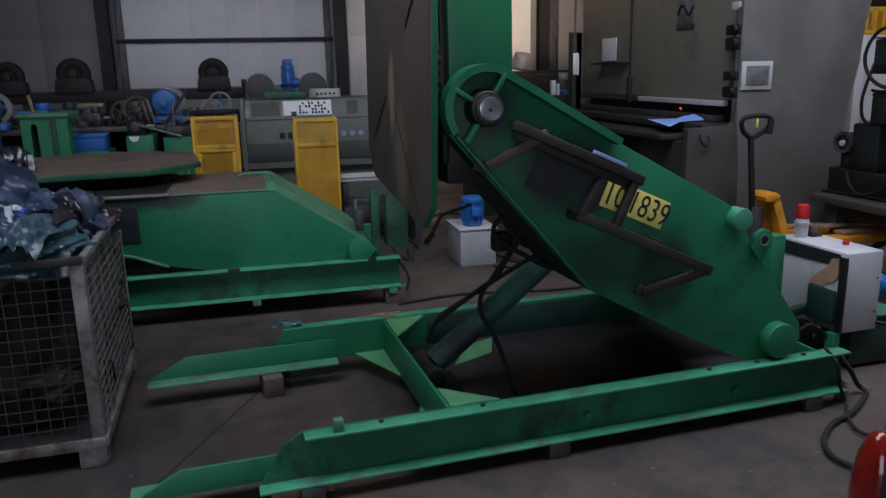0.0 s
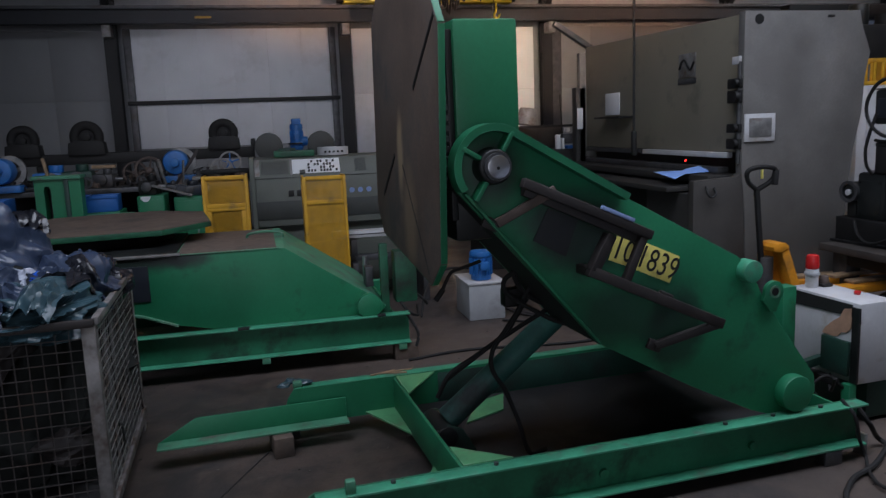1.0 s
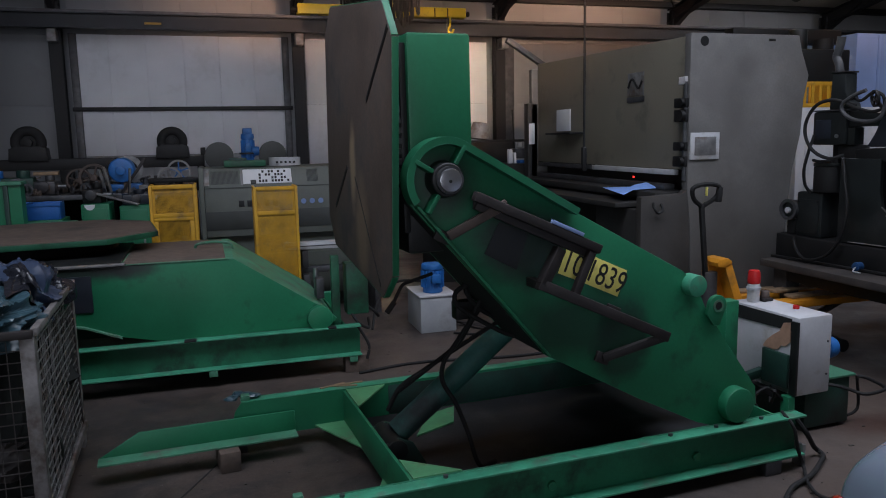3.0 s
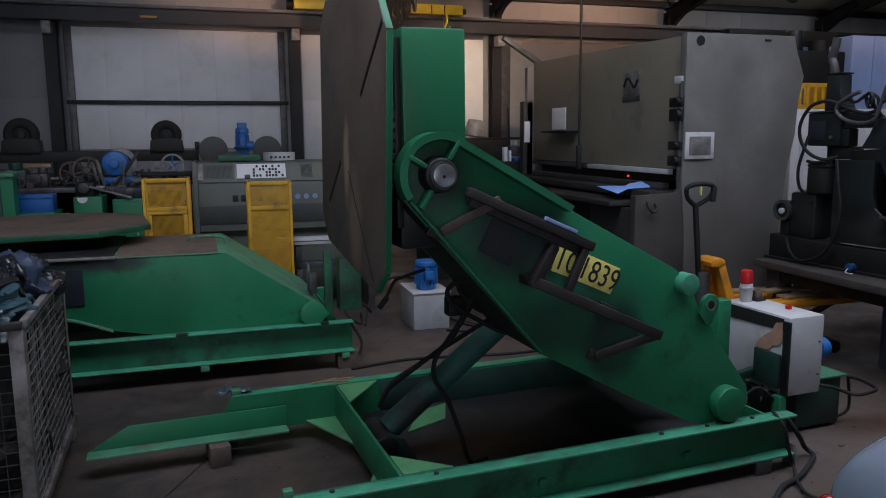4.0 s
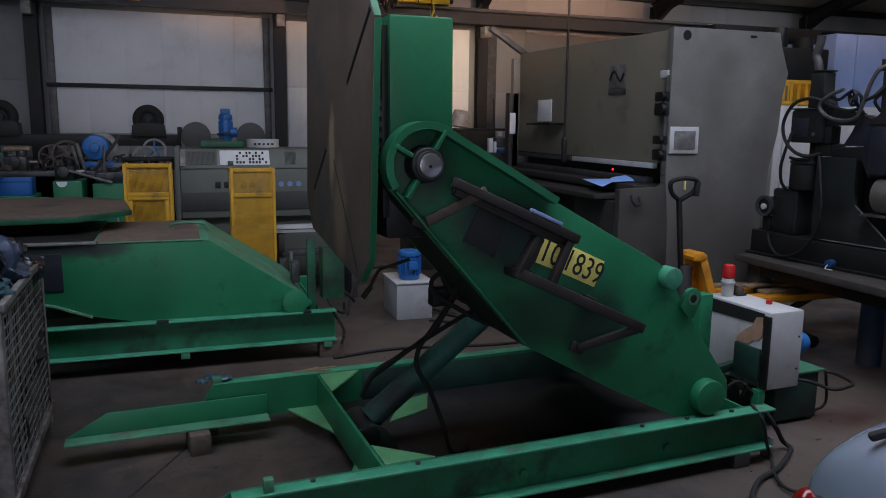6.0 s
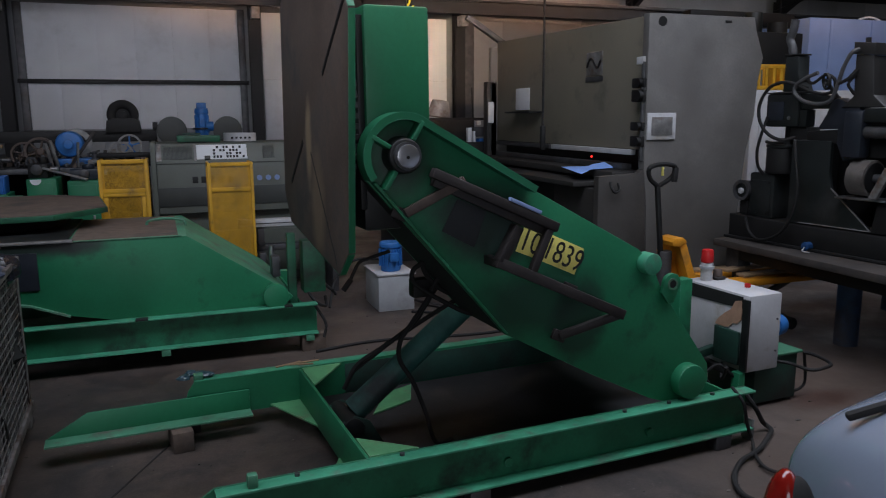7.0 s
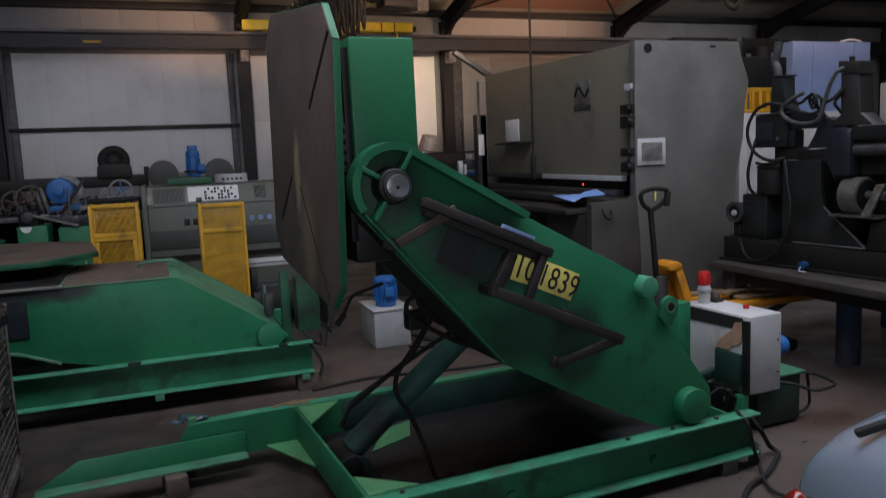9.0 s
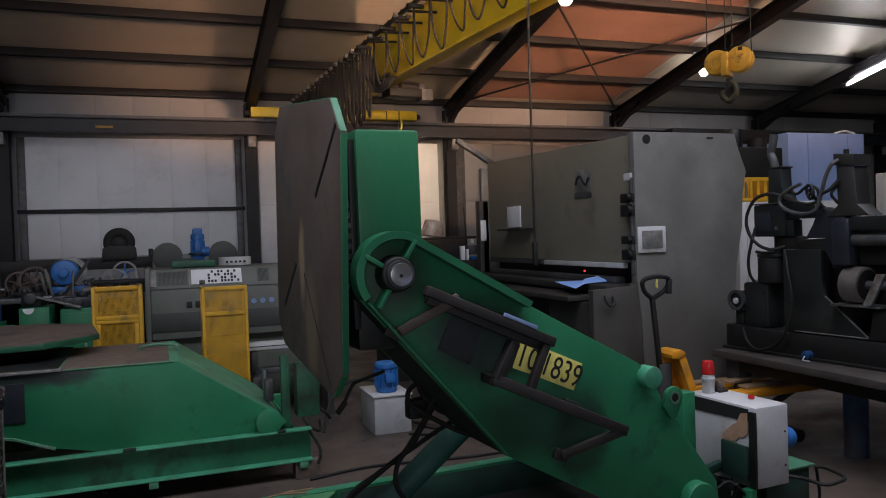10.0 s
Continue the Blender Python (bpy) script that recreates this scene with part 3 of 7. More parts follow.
        solid("roof_brace", bm, FRAME_STEEL, "thin dark diagonal roof bracing rod", "brace", "roof braces", kind="structure")
    # crane runway
    rw = thing("crane_runway", (0, 13.95, 0), 0, "blue-grey steel crane runway beam along the far wall", "crane runway", kind="structure")
    for name, z0, z1, h in (("bottom_flange", 3.63, 3.65, 0.1), ("top_flange", 3.86, 3.88, 0.1), ("web", 3.65, 3.86, 0.008)):
        part(name, span(B(), X0, X1, -h, h, z0, z1), RAIL_STEEL, rw)
    bm = B()
    span(bm, X0, X1, -0.025, 0.025, 3.88, 3.93)
    part("rail", bm, STEEL_DARK, rw)
    bm = B()
    span(bm, -1.05, -0.78, -0.106, -0.10, 3.70, 3.735)
    part("sticker", bm, YELLOW, rw, "small worn yellow sticker")
    # girts of the white bay
    bm = B()
    span(bm, -2.36, 1.40, WALL_Y - 0.09, WALL_Y + 0.012, 2.30, 2.37, 0.006)
    solid("wall_girt", bm, FRAME_STEEL, "dark steel girt across the white wall bay", "girt", kind="structure")
    for x in (-2.28, 1.31):
        bm = B()
        span(bm, x - 0.06, x + 0.06, WALL_Y - 0.07, WALL_Y + 0.012, 0, 3.62, 0.006)
        solid("wall_post", bm, STEEL_DARK, "grey steel post at the edge of the white bay", "post", "wall posts", kind="structure")
    for x in (5.75, 9.7):
        bm = B()
        span(bm, x - 0.1, x + 0.1, WALL_Y - 0.07, WALL_Y + 0.012, 0, 3.62, 0.006)
        solid("wall_post", bm, STEEL_DARK, "grey steel post beside a hall column", "post", "wall posts", kind="structure")


hall()

# ---- welding positioners ----


def channel(name, x0, x1, y0, y1, z0, z1, parent, front, material, cut=0.0):
    """A steel channel along x: web, and two flanges. front: the web stands at the back of the flanges."""
    t = 0.012
    web = (y1 - t, y1) if front else (y0, y0 + t)
    bm = B()
    prism(bm, [(x0, z0), (x0 + cut * 0.55, z0 + (z1 - z0) * 0.75), (x0 + cut, z1), (x1, z1), (x1, z0)], web[0], web[1])
    fl = (y0, web[0]) if front else (web[1], y1)
    ob = part(name, bm, material, parent)
    part("top_flange", span(B(), x0 + cut, x1, fl[0], fl[1], z1 - t, z1, 0.003), GREEN_WORN_LIT, ob)
    part("bottom_flange", span(B(), x0, x1, fl[0], fl[1], z0, z0 + t, 0.003), GREEN_WORN_LIT, ob)
    return ob


def hose(pts, r, parent, name="hose", material=None, n=8):
    return part(name, tube(B(), smooth_path(pts, n), r), material or BLACK, parent)


def positioner():
    p = thing("welding_positioner", (0.64, 2.82, 0), 3.9, "green hydraulic welding positioner with raised arm and upright table", "welding positioner")
    base = part("base_frame", span(B(), 2.02, 2.034, 0.10, 1.32, 0.10, 0.28, 0.003), GREEN, p)
    channel("front_beam", -0.76, 2.15, 0.0, 0.085, 0.073, 0.29, p, True, GREEN_WEB, 0.19)
    channel("rear_beam", -0.60, 2.15, 1.33, 1.415, 0.09, 0.30, p, False, GREEN, 0.08)
    # thin dark sheet puts the arm's shade on the rear web
    part("web_shade", span(B(), 0.32, 1.98, 1.3265, 1.3295, 0.11, 0.285, 0.001), GREEN_DARK, base, "dark sheet painted for the arm's shade on the inner web")
    part("cross_plate", span(B(), 0.05, 0.066, 0.085, 1.33, 0.095, 0.29, 0.003), GREEN, base)
    for pts, z in (([(-0.12, 1.33), (0.05, 1.33), (0.05, 0.92)], 0.10), ([(0.05, 0.52), (0.05, 0.085), (-0.15, 0.085)], 0.10),
                   ([(0.066, 0.29), (0.066, 0.085), (0.29, 0.085)], 0.285), ([(0.066, 1.03), (0.066, 1.33), (0.30, 1.33)], 0.285)):
        part("gusset", prism(B(), pts, z, z + 0.012, "xy", 0.002), GREEN_LIME, base)
    # outrigger angles on the open side
    for v, s, end, z0, z1 in ((0.09, 1, -0.56, 0.088, 0.20), (1.285, -1, -0.24, 0.112, 0.232)):
        leg = part("outrigger", prism(B(), [(-1.25, z0 + 0.006), (-1.05, z1), (end, z1), (end, z0 + 0.006)], v - 0.006, v + 0.006, "xz", 0.002), GREEN, base)
        part("flange", span(B(), -1.25, end, min(v, v + s * 0.105), max(v, v + s * 0.105) - (0.008 if s < 0 else -0.008), z0, z0 + 0.011, 0.002), GREEN_DUSTY, leg)
    part("stop_block", span(B(), -0.45, -0.41, 0.012, 0.05, 0.29, 0.345, 0.006), GREEN_DUSTY, base)
    part("stop_block", span(B(), -0.52, -0.47, 1.35, 1.40, 0.30, 0.33, 0.005), GREEN_DUSTY, base)
    for u in (-0.25, 0.2, 1.35, 1.62, 1.9):
        part("bolt", cyl(B(), (u, 0.05, 0.289), (u, 0.05, 0.302), 0.011, seg=8), STEEL_DARK, base)
    for u, z in ((0.72, 0.17), (1.52, 0.17)):
        part("plug", cyl(B(), (u, 0.072, z - 0.02), (u, 0.055, z - 0.02), 0.022, seg=14, bevel=0.003), GREEN_WEB, base)
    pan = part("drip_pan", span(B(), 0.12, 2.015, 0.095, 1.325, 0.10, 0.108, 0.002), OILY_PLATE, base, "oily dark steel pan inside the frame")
    for u in (-0.55, 0.55, 1.95):
        for v in (0.03, 1.38):
            part("packing_foot", span(B(), u - 0.05, u + 0.05, v - 0.03, v + 0.045, 0.0, 0.0725 if v < 1 else 0.0895, 0.004), STEEL_DARK, base)

    # lifting arm: two cheeks with a cover between
    piv = (0.222, 1.556)
    R = 0.172
    arc = [(piv[0] + R * math.cos(a), piv[1] + R * math.sin(a)) for a in [radians(q) for q in range(54, 220, 8)]]
    cheek = arc + [(0.712, 0.750), (1.19, 0.487), (1.53, 0.318), (1.66, 0.272), (1.82, 0.272), (1.90, 0.36), (1.89, 0.45), (1.70, 0.70), (1.565, 0.89), (1.51, 1.0), (1.43, 1.078), (0.83, 1.398)]
    arm = part("lifting_arm", prism(B(), cheek, 0.088, 0.112, "xz", 0.003), GREEN_CHEEK, p)
    part("cheek", prism(B(), cheek, 0.536, 0.56, "xz", 0.003), GREEN, arm)
    # rim standing off the cheek round the head and along the top edge
    outer = [(0.83, 1.41)] + arc
    bm = B()
    for v0, v1 in ((0.018, 0.088), (0.56, 0.62)):
        inner = []
        for i, q in enumerate(outer):
            a, b = Vector(outer[max(i - 1, 0)]), Vector(outer[min(i + 1, len(outer) - 1)])
            d = (b - a).normalized()
            inner.append((q[0] - d.y * 0.030, q[1] + d.x * 0.030))
        part("rim", prism(B(), outer + inner[::-1], v0, v1, "xz"), GREEN, arm)
    part("edge_bar", bar(B(), (0.103, 0.066, 1.452), (0.700, 0.066, 0.762), 0.044, 0.012, 0.003), GREEN, arm)
    for ang in (60, 150, 238):
        c, s = math.cos(radians(ang)), math.sin(radians(ang))
        part("rib", bar(B(), (piv[0] + 0.07 * c, 0.05, piv[1] + 0.07 * s), (piv[0] + 0.155 * c, 0.05, piv[1] + 0.155 * s), 0.07, 0.018, 0.003), GREEN, arm)
    hub = part("hub", cyl(B(), (piv[0], 0.088, piv[1]), (piv[0], 0.012, piv[1]), 0.078, 0.068, 32, 0.006), GREASE_SHADE, arm, "greasy black hub")
    part("shaft_end", cyl(B(), (piv[0], 0.012, piv[1]), (piv[0], -0.02, piv[1]), 0.047, seg=32, bevel=0.005), STEEL_BRIGHT, hub, "bright turned shaft end")
    part("shaft_collar", ring(B(), (piv[0], -0.002, piv[1]), (0, 1, 0), 0.056, 0.047, 0.02, 32), STEEL_DARK, hub)
    part("centre_hole", cyl(B(), (piv[0] - 0.003, -0.020, piv[1] - 0.004), (piv[0] - 0.003, -0.0215, piv[1] - 0.004), 0.007, seg=10), IRON, hub)
    # underside plates near black, far darker than the green cheeks
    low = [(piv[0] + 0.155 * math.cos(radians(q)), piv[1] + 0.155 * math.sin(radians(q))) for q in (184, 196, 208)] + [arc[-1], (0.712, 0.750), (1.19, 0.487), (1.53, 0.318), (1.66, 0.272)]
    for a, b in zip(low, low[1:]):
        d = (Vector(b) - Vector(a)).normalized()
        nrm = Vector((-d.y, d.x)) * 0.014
        part("under_cover", prism(B(), [a, b, (b[0] + nrm.x, b[1] + nrm.y), (a[0] + nrm.x, a[1] + nrm.y)], 0.113, 0.535, "xz"), MATT_BLACK, arm, "matt black underside plate")
    bm = B()
    a, b = (0.50, 1.575), (1.49, 1.043)
    prism(bm, [a, b, (b[0], b[1] - 0.016), (a[0], a[1] - 0.016)], 0.113, 0.535, "xz")
    part("top_cover", bm, GREEN, arm)
    # blocks added out of view behind the near cheek to shade the pan
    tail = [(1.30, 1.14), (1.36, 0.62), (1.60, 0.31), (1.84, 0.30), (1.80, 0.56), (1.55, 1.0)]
    part("pan_shade_box", prism(B(), tail, 0.561, 1.28, "xz", 0.004), GREEN_DARK, arm)
    part("pan_shade_plate", prism(B(), [(1.15, 1.18), (1.18, 0.55), (1.36, 0.42), (1.299, 1.12)], 0.561, 0.90, "xz", 0.004), GREEN_DARK, arm)
    # pin bosses
    boss = part("lower_boss", cyl(B(), (1.745, 0.10, 0.388), (1.745, 0.028, 0.388), 0.088, seg=40, bevel=0.008), GREEN, arm)
    part("lower_boss", cyl(B(), (1.745, 0.56, 0.388), (1.745, 0.64, 0.388), 0.088, seg=40, bevel=0.008), GREEN, arm)
    part("eye_boss", cyl(B(), (1.472, 0.112, 1.012), (1.472, 0.03, 1.012), 0.052, seg=32, bevel=0.006), GREEN_WORN_LIT, arm)
    ear = [(1.618 + 0.052 * math.cos(radians(q)), 0.898 + 0.052 * math.sin(radians(q))) for q in range(-40, 200, 15)]
    lug = part("lifting_lug", prism(B(), ear + [(1.555, 0.86), (1.60, 0.80), (1.63, 0.80)], 0.062, 0.086, "xz", 0.004), GREEN, arm)
    part("lug_hole", ring(B(), (1.618, 0.060, 0.898), (0, 1, 0), 0.030, 0.020, 0.006, 20), GREEN_DUSTY, lug)
    part("lug_bore", cyl(B(), (1.618, 0.0615, 0.898), (1.618, 0.059, 0.898), 0.020, seg=20), IRON, lug)
    # access opening, its dark inside painted as a flat black sheet
    hole = [(0.476, 1.367), (0.613, 1.309), (0.555, 1.155), (0.406, 1.235)]
    bm = B()
    prism(bm, hole, 0.084, 0.0872, "xz")
    part("access_opening", bm, GREASE_SHADE, arm, "flat black sheet for the dark access hole")
    part("manifold", span(B(), 0.42, 0.52, 0.46, 0.53, 0.86, 0.95, 0.01), IRON, arm, "black hydraulic manifold")
    # number plates
    def plate(c, w, h, ang, text, size):
        m = Matrix.Translation((c[0], 0.0, c[1])) @ Matrix.Rotation(radians(ang), 4, "Y")
        bm = B()
        box(bm, (0, 0.0835, 0), (w, 0.005, h), None, 0.001)
        bmesh.ops.transform(bm, matrix=m, verts=bm.verts)
        pl = part("number_plate", bm, PLATE_YELLOW, arm, "yellow plate with black number")
        lettering("number", text, size, INK, pl, m @ Matrix.Translation((0, 0.0805, -0.003)) @ Matrix.Rotation(radians(90), 4, "X") @ Matrix.Diagonal((0.78, 1, 1, 1)))
    plate((0.832, 1.160), 0.112, 0.125, 22, "10", 0.145)
    plate((1.003, 1.087), 0.188, 0.127, 24, "1839", 0.145)
    # hose guard of brown square tube
    gd = part("hose_guard", bar(B(), (0.314, -0.03, 1.492), (0.895, -0.03, 1.236), 0.045, 0.040, 0.006), RUSTY, arm, "brown rusty tube guard")
    bars = [((0.224, 0.03, 1.327), (0.459, -0.03, 1.455), 0.034, RUST_LIGHT), ((0.375, -0.01, 1.46), (0.375, 0.088, 1.46), 0.04, RUSTY), ((0.33, 0.0, 1.455), (0.86, 0.0, 1.215), 0.036, RUSTY), ((0.856, -0.032, 1.230), (0.770, -0.032, 1.04), 0.033, RUSTY),
            ((0.600, -0.03, 1.112), (1.258, -0.03, 0.808), 0.042, RUSTY), ((1.25, -0.03, 0.812), (0.985, 0.075, 0.712), 0.034, RUSTY), ((0.712, -0.012, 1.25), (0.618, -0.03, 1.105), 0.044, RUSTY),
            ((0.62, -0.03, 1.10), (0.62, 0.088, 1.10), 0.036, RUSTY), ((0.885, -0.03, 1.235), (0.90, 0.088, 1.23), 0.034, RUSTY)]
    for a, b, w, m in bars:
        part("guard_bar", bar(B(), a, b, w, w * 1.1, 0.005), m, gd)
    for c in ((0.985, 0.080, 0.712), (0.215, 0.075, 1.322), (1.03, 0.070, 0.93)):
        part("weld_foot", box(B(), c, (0.075, 0.02, 0.05), Matrix.Rotation(radians(25), 3, "Y"), 0.006), RUSTY, gd)
    part("bright_strip", bar(B(), (0.655, -0.045, 1.372), (0.805, -0.045, 1.306), 0.018, 0.016, 0.002), BLUE_PALE, arm, "pale strip lying on the tube guard")

    # tilting head: box column, slewing ring, square table
    head = part("tilting_head", box(B(), (0.0, 0.70, 0.085), (0.276, 1.12, 0.645), None, 0.012), GREEN, p)
    head.location = (0.2425, 0, 1.735)
    head.rotation_euler = (0, radians(-0.5), 0)
    part("back_plate", span(B(), -0.165, -0.136, 0.16, 1.24, -0.40, 0.37, 0.006), GREASE_SHADE, head)
    part("tilt_gearbox", span(B(), -0.134, 0.16, 0.22, 1.18, -0.50, -0.24, 0.02), GREASE_SHADE, head, "black oily tilt gearbox")
    ringp = part("slewing_ring", cyl(B(), (-0.166, 0.62, -0.02), (-0.212, 0.62, -0.02), 0.47, seg=64, bevel=0.006), IRON, head, "black toothed slewing ring")
    teeth = B()
    for k in range(72):
        a = 2 * math.pi * k / 72
        box(teeth, (-0.19, 0.62 + 0.478 * math.cos(a), -0.02 + 0.478 * math.sin(a)), (0.036, 0.02, 0.022), Matrix.Rotation(a, 3, "X"))
    part("teeth", teeth, STEEL_DARK, ringp)
    hy, hz, ck = 0.58, 0.60, 0.13
    octo = [(-hy + ck, -hz), (hy - ck, -hz), (hy, -hz + ck), (hy, hz - ck), (hy - ck, hz), (-hy + ck, hz), (-hy, hz - ck), (-hy, -hz + ck)]
    tb = part("table", prism(B(), octo, -0.016, 0.016, "yz", 0.004), TABLE_FACE, head, "brown square steel table with clipped corners and cross slots")
    tb.location, tb.rotation_euler = (-0.237, 0.60, -0.022), (radians(7.5), radians(-0.3), 0)
    for a, b in zip(octo, octo[1:] + octo[:1]):
        a, b = Vector(a), Vector(b)
        c, d = (a + b) / 2, (b - a)
        nrm = Vector((d.y, -d.x)).normalized()
        c += nrm * 0.0025
        part("edge_strip", box(B(), (0.0005, c.x, c.y), (0.027, d.length - 0.006, 0.004), Matrix.Rotation(math.atan2(d.y, d.x), 3, "X"), 0.001), GREEN, tb, "chipped green painted edge")
    for r0, r1, a in ((0.30, 0.74, 137), (0.20, 0.56, -43)):
        c, q = math.cos(radians(a)), math.sin(radians(a))
        part("slot", bar(B(), (-0.016, r0 * c, r0 * q), (-0.016, r1 * c, r1 * q), 0.020, 0.004, 0, radians(90)), IRON, tb)
    part("scored_line", bar(B(), (-0.0162, 0.0, -0.16), (-0.0162, -0.42, -0.56), 0.008, 0.003, 0, radians(90)), IRON, tb)

    # hydraulic cylinder and its feet
    foot, top = Vector((0.125, 0.68, 0.222)), Vector((0.935, 0.68, 0.850))
    d = (top - foot).normalized()
    cy = part("hydraulic_cylinder", cyl(B(), foot + d * 0.06, foot + d * 0.86, 0.062, seg=40, bevel=0.008), CYL_TEAL, p, "teal painted hydraulic cylinder")
    part("gland", cyl(B(), foot + d * 0.83, foot + d * 0.90, 0.072, seg=40, bevel=0.006), GREEN_DARK, cy)
    part("rod", cyl(B(), foot + d * 0.89, top, 0.042, seg=28), STEEL, cy, "chromed piston rod")
    part("rod_eye", cyl(B(), (top.x, 0.60, top.z), (top.x, 0.76, top.z), 0.07, seg=28, bevel=0.006), GREEN_DARK, cy)
    for v in (0.56, 0.80):
        part("foot_bracket", prism(B(), [(0.066, 0.108), (0.30, 0.108), (0.22, 0.25), (0.15, 0.28), (0.066, 0.25)], v - 0.012, v + 0.012, "xz", 0.003), GREEN_DARK, cy)
    part("foot_pin", cyl(B(), (0.135, 0.54, 0.222), (0.135, 0.82, 0.222), 0.055, seg=24, bevel=0.005), GREASE_SHADE, cy)
    part("foot_gusset", prism(B(), [(0.36, 0.93), (0.62, 1.04), (0.71, 1.27), (0.52, 1.20)], 0.11, 0.122, "xy", 0.002), GREEN_LIME, base)
    for pts in ([(0.56, 0.42, 1.00), (0.52, 0.45, 0.92), (0.486, 0.45, 0.853), (0.407, 0.45, 0.747), (0.347, 0.45, 0.664), (0.342, 0.45, 0.57), (0.406, 0.45, 0.456), (0.47, 0.45, 0.29), (0.526, 0.45, 0.122), (0.62, 0.46, 0.122)],
                [(0.70, 0.5, 0.84), (0.616, 0.55, 0.779), (0.431, 0.55, 0.687), (0.274, 0.55, 0.604), (0.17, 0.58, 0.53), (0.12, 0.64, 0.40)],
                [(0.518, 0.4, 1.014), (0.469, 0.4, 1.044), (0.40, 0.4, 1.015), (0.397, 0.4, 0.958), (0.471, 0.4, 0.896), (0.55, 0.4, 0.846), (0.663, 0.4, 0.783), (0.80, 0.42, 0.74)],
                [(0.62, 0.5, 0.95), (0.56, 0.5, 0.90), (0.50, 0.52, 0.80), (0.44, 0.52, 0.72), (0.30, 0.54, 0.62), (0.16, 0.60, 0.50)],
                [(0.45, 0.44, 1.10), (0.47, 0.44, 0.99), (0.55, 0.46, 0.90), (0.66, 0.5, 0.84)],
                [(0.66, 0.50, 0.88), (0.74, 0.52, 0.82), (0.86, 0.56, 0.77), (1.0, 0.6, 0.74)]):
        hose(pts, 0.0115, p)
    hose([(0.30, 0.45, 1.10), (0.196, 0.45, 1.073), (0.155, 0.45, 1.059), (0.128, 0.45, 1.017), (0.11, 0.45, 0.98)], 0.008, p, "cable")
    part("cable_end", cyl(B(), (0.115, 0.45, 0.985), (0.075, 0.45, 0.935), 0.013, seg=12, bevel=0.003), BLACK, p)
    for q in ((0.62, 0.5, 0.90), (0.70, 0.5, 0.80), (0.76, 0.52, 0.83)):
        part("hose_fitting", cyl(B(), q, (q[0] + 0.035, q[1], q[2] + 0.03), 0.014, seg=8), STEEL, p)

    # control cabinet on its post at the tail end
    part("cabinet_post", span(B(), 2.342, 2.39, 0.31, 0.37, 0.0, 0.253, 0.004), GREEN, p)
    part("pivot_upright", span(B(), 2.02, 2.105, 0.46, 0.54, 0.28, 0.80, 0.004), GREEN, p)
    cab = part("control_cabinet", span(B(), 2.385, 2.632, 0.305, 0.835, 0.250, 0.703, 0.012), WHITE, p, "off-white control cabinet, paint torn off one side")
    part("cabinet_door", span(B(), 2.374, 2.385, 0.335, 0.80, 0.285, 0.64, 0.004), WHITE, cab)
    part("side_box", span(B(), 2.352, 2.373, 0.345, 0.535, 0.29, 0.485, 0.004), GREEN_DARK, cab, "green junction box on the cabinet side")
    part("torn_tape", prism(B(), [(0.345, 0.56), (0.345, 0.672), (0.395, 0.66), (0.425, 0.605), (0.47, 0.575), (0.52, 0.53), (0.545, 0.492), (0.46, 0.488), (0.43, 0.50), (0.41, 0.525), (0.375, 0.53)], 2.366, 2.373, "yz"), TAPE, cab, "torn brown paper")
    part("dark_band", prism(B(), [(0.343, 0.625), (0.825, 0.612), (0.825, 0.692), (0.343, 0.692)], 2.3665, 2.3735, "yz"), MATT_BLACK, cab)
    part("edge_band", span(B(), 2.368, 2.384, 0.296, 0.342, 0.26, 0.68, 0.002), GREASE_SHADE, cab)
    for z in (0.36, 0.55):
        part("hinge_screw", cyl(B(), (2.60, 0.306, z), (2.60, 0.300, z), 0.006, seg=8), STEEL_DARK, cab)
    part("arm_bracket", bar(B(), (2.185, 0.50, 0.33), (2.383, 0.56, 0.33), 0.04, 0.05), GREEN_DARK, cab)
    part("cable_tray", span(B(), 2.34, 2.385, 0.42, 0.73, 0.215, 0.254, 0.006), IRON, cab)
    lamp = part("beacon", cyl(B(), (2.47, 0.745, 0.703), (2.47, 0.745, 0.813), 0.036, seg=24, bevel=0.003), WHITE, cab, "white beacon with red dome")
    part("collar", cyl(B(), (2.47, 0.745, 0.778), (2.47, 0.745, 0.793), 0.043, seg=24), GREY_BOX, lamp)
    part("dome", cyl(B(), (2.47, 0.745, 0.813), (2.47, 0.745, 0.898), 0.039, 0.034, 24, 0.012), RED, lamp, "red dome")
    part("switch_block", span(B(), 2.515, 2.585, 0.70, 0.77, 0.703, 0.722, 0.004), RUSTY, cab)
    part("switch_knob", cyl(B(), (2.55, 0.735, 0.722), (2.55, 0.735, 0.765), 0.03, 0.024, 16, 0.004), RUST_LIGHT, cab)
    part("push_button", cyl(B(), (2.545, 0.486, 0.703), (2.545, 0.486, 0.725), 0.018, seg=16, bevel=0.004), RED, cab)
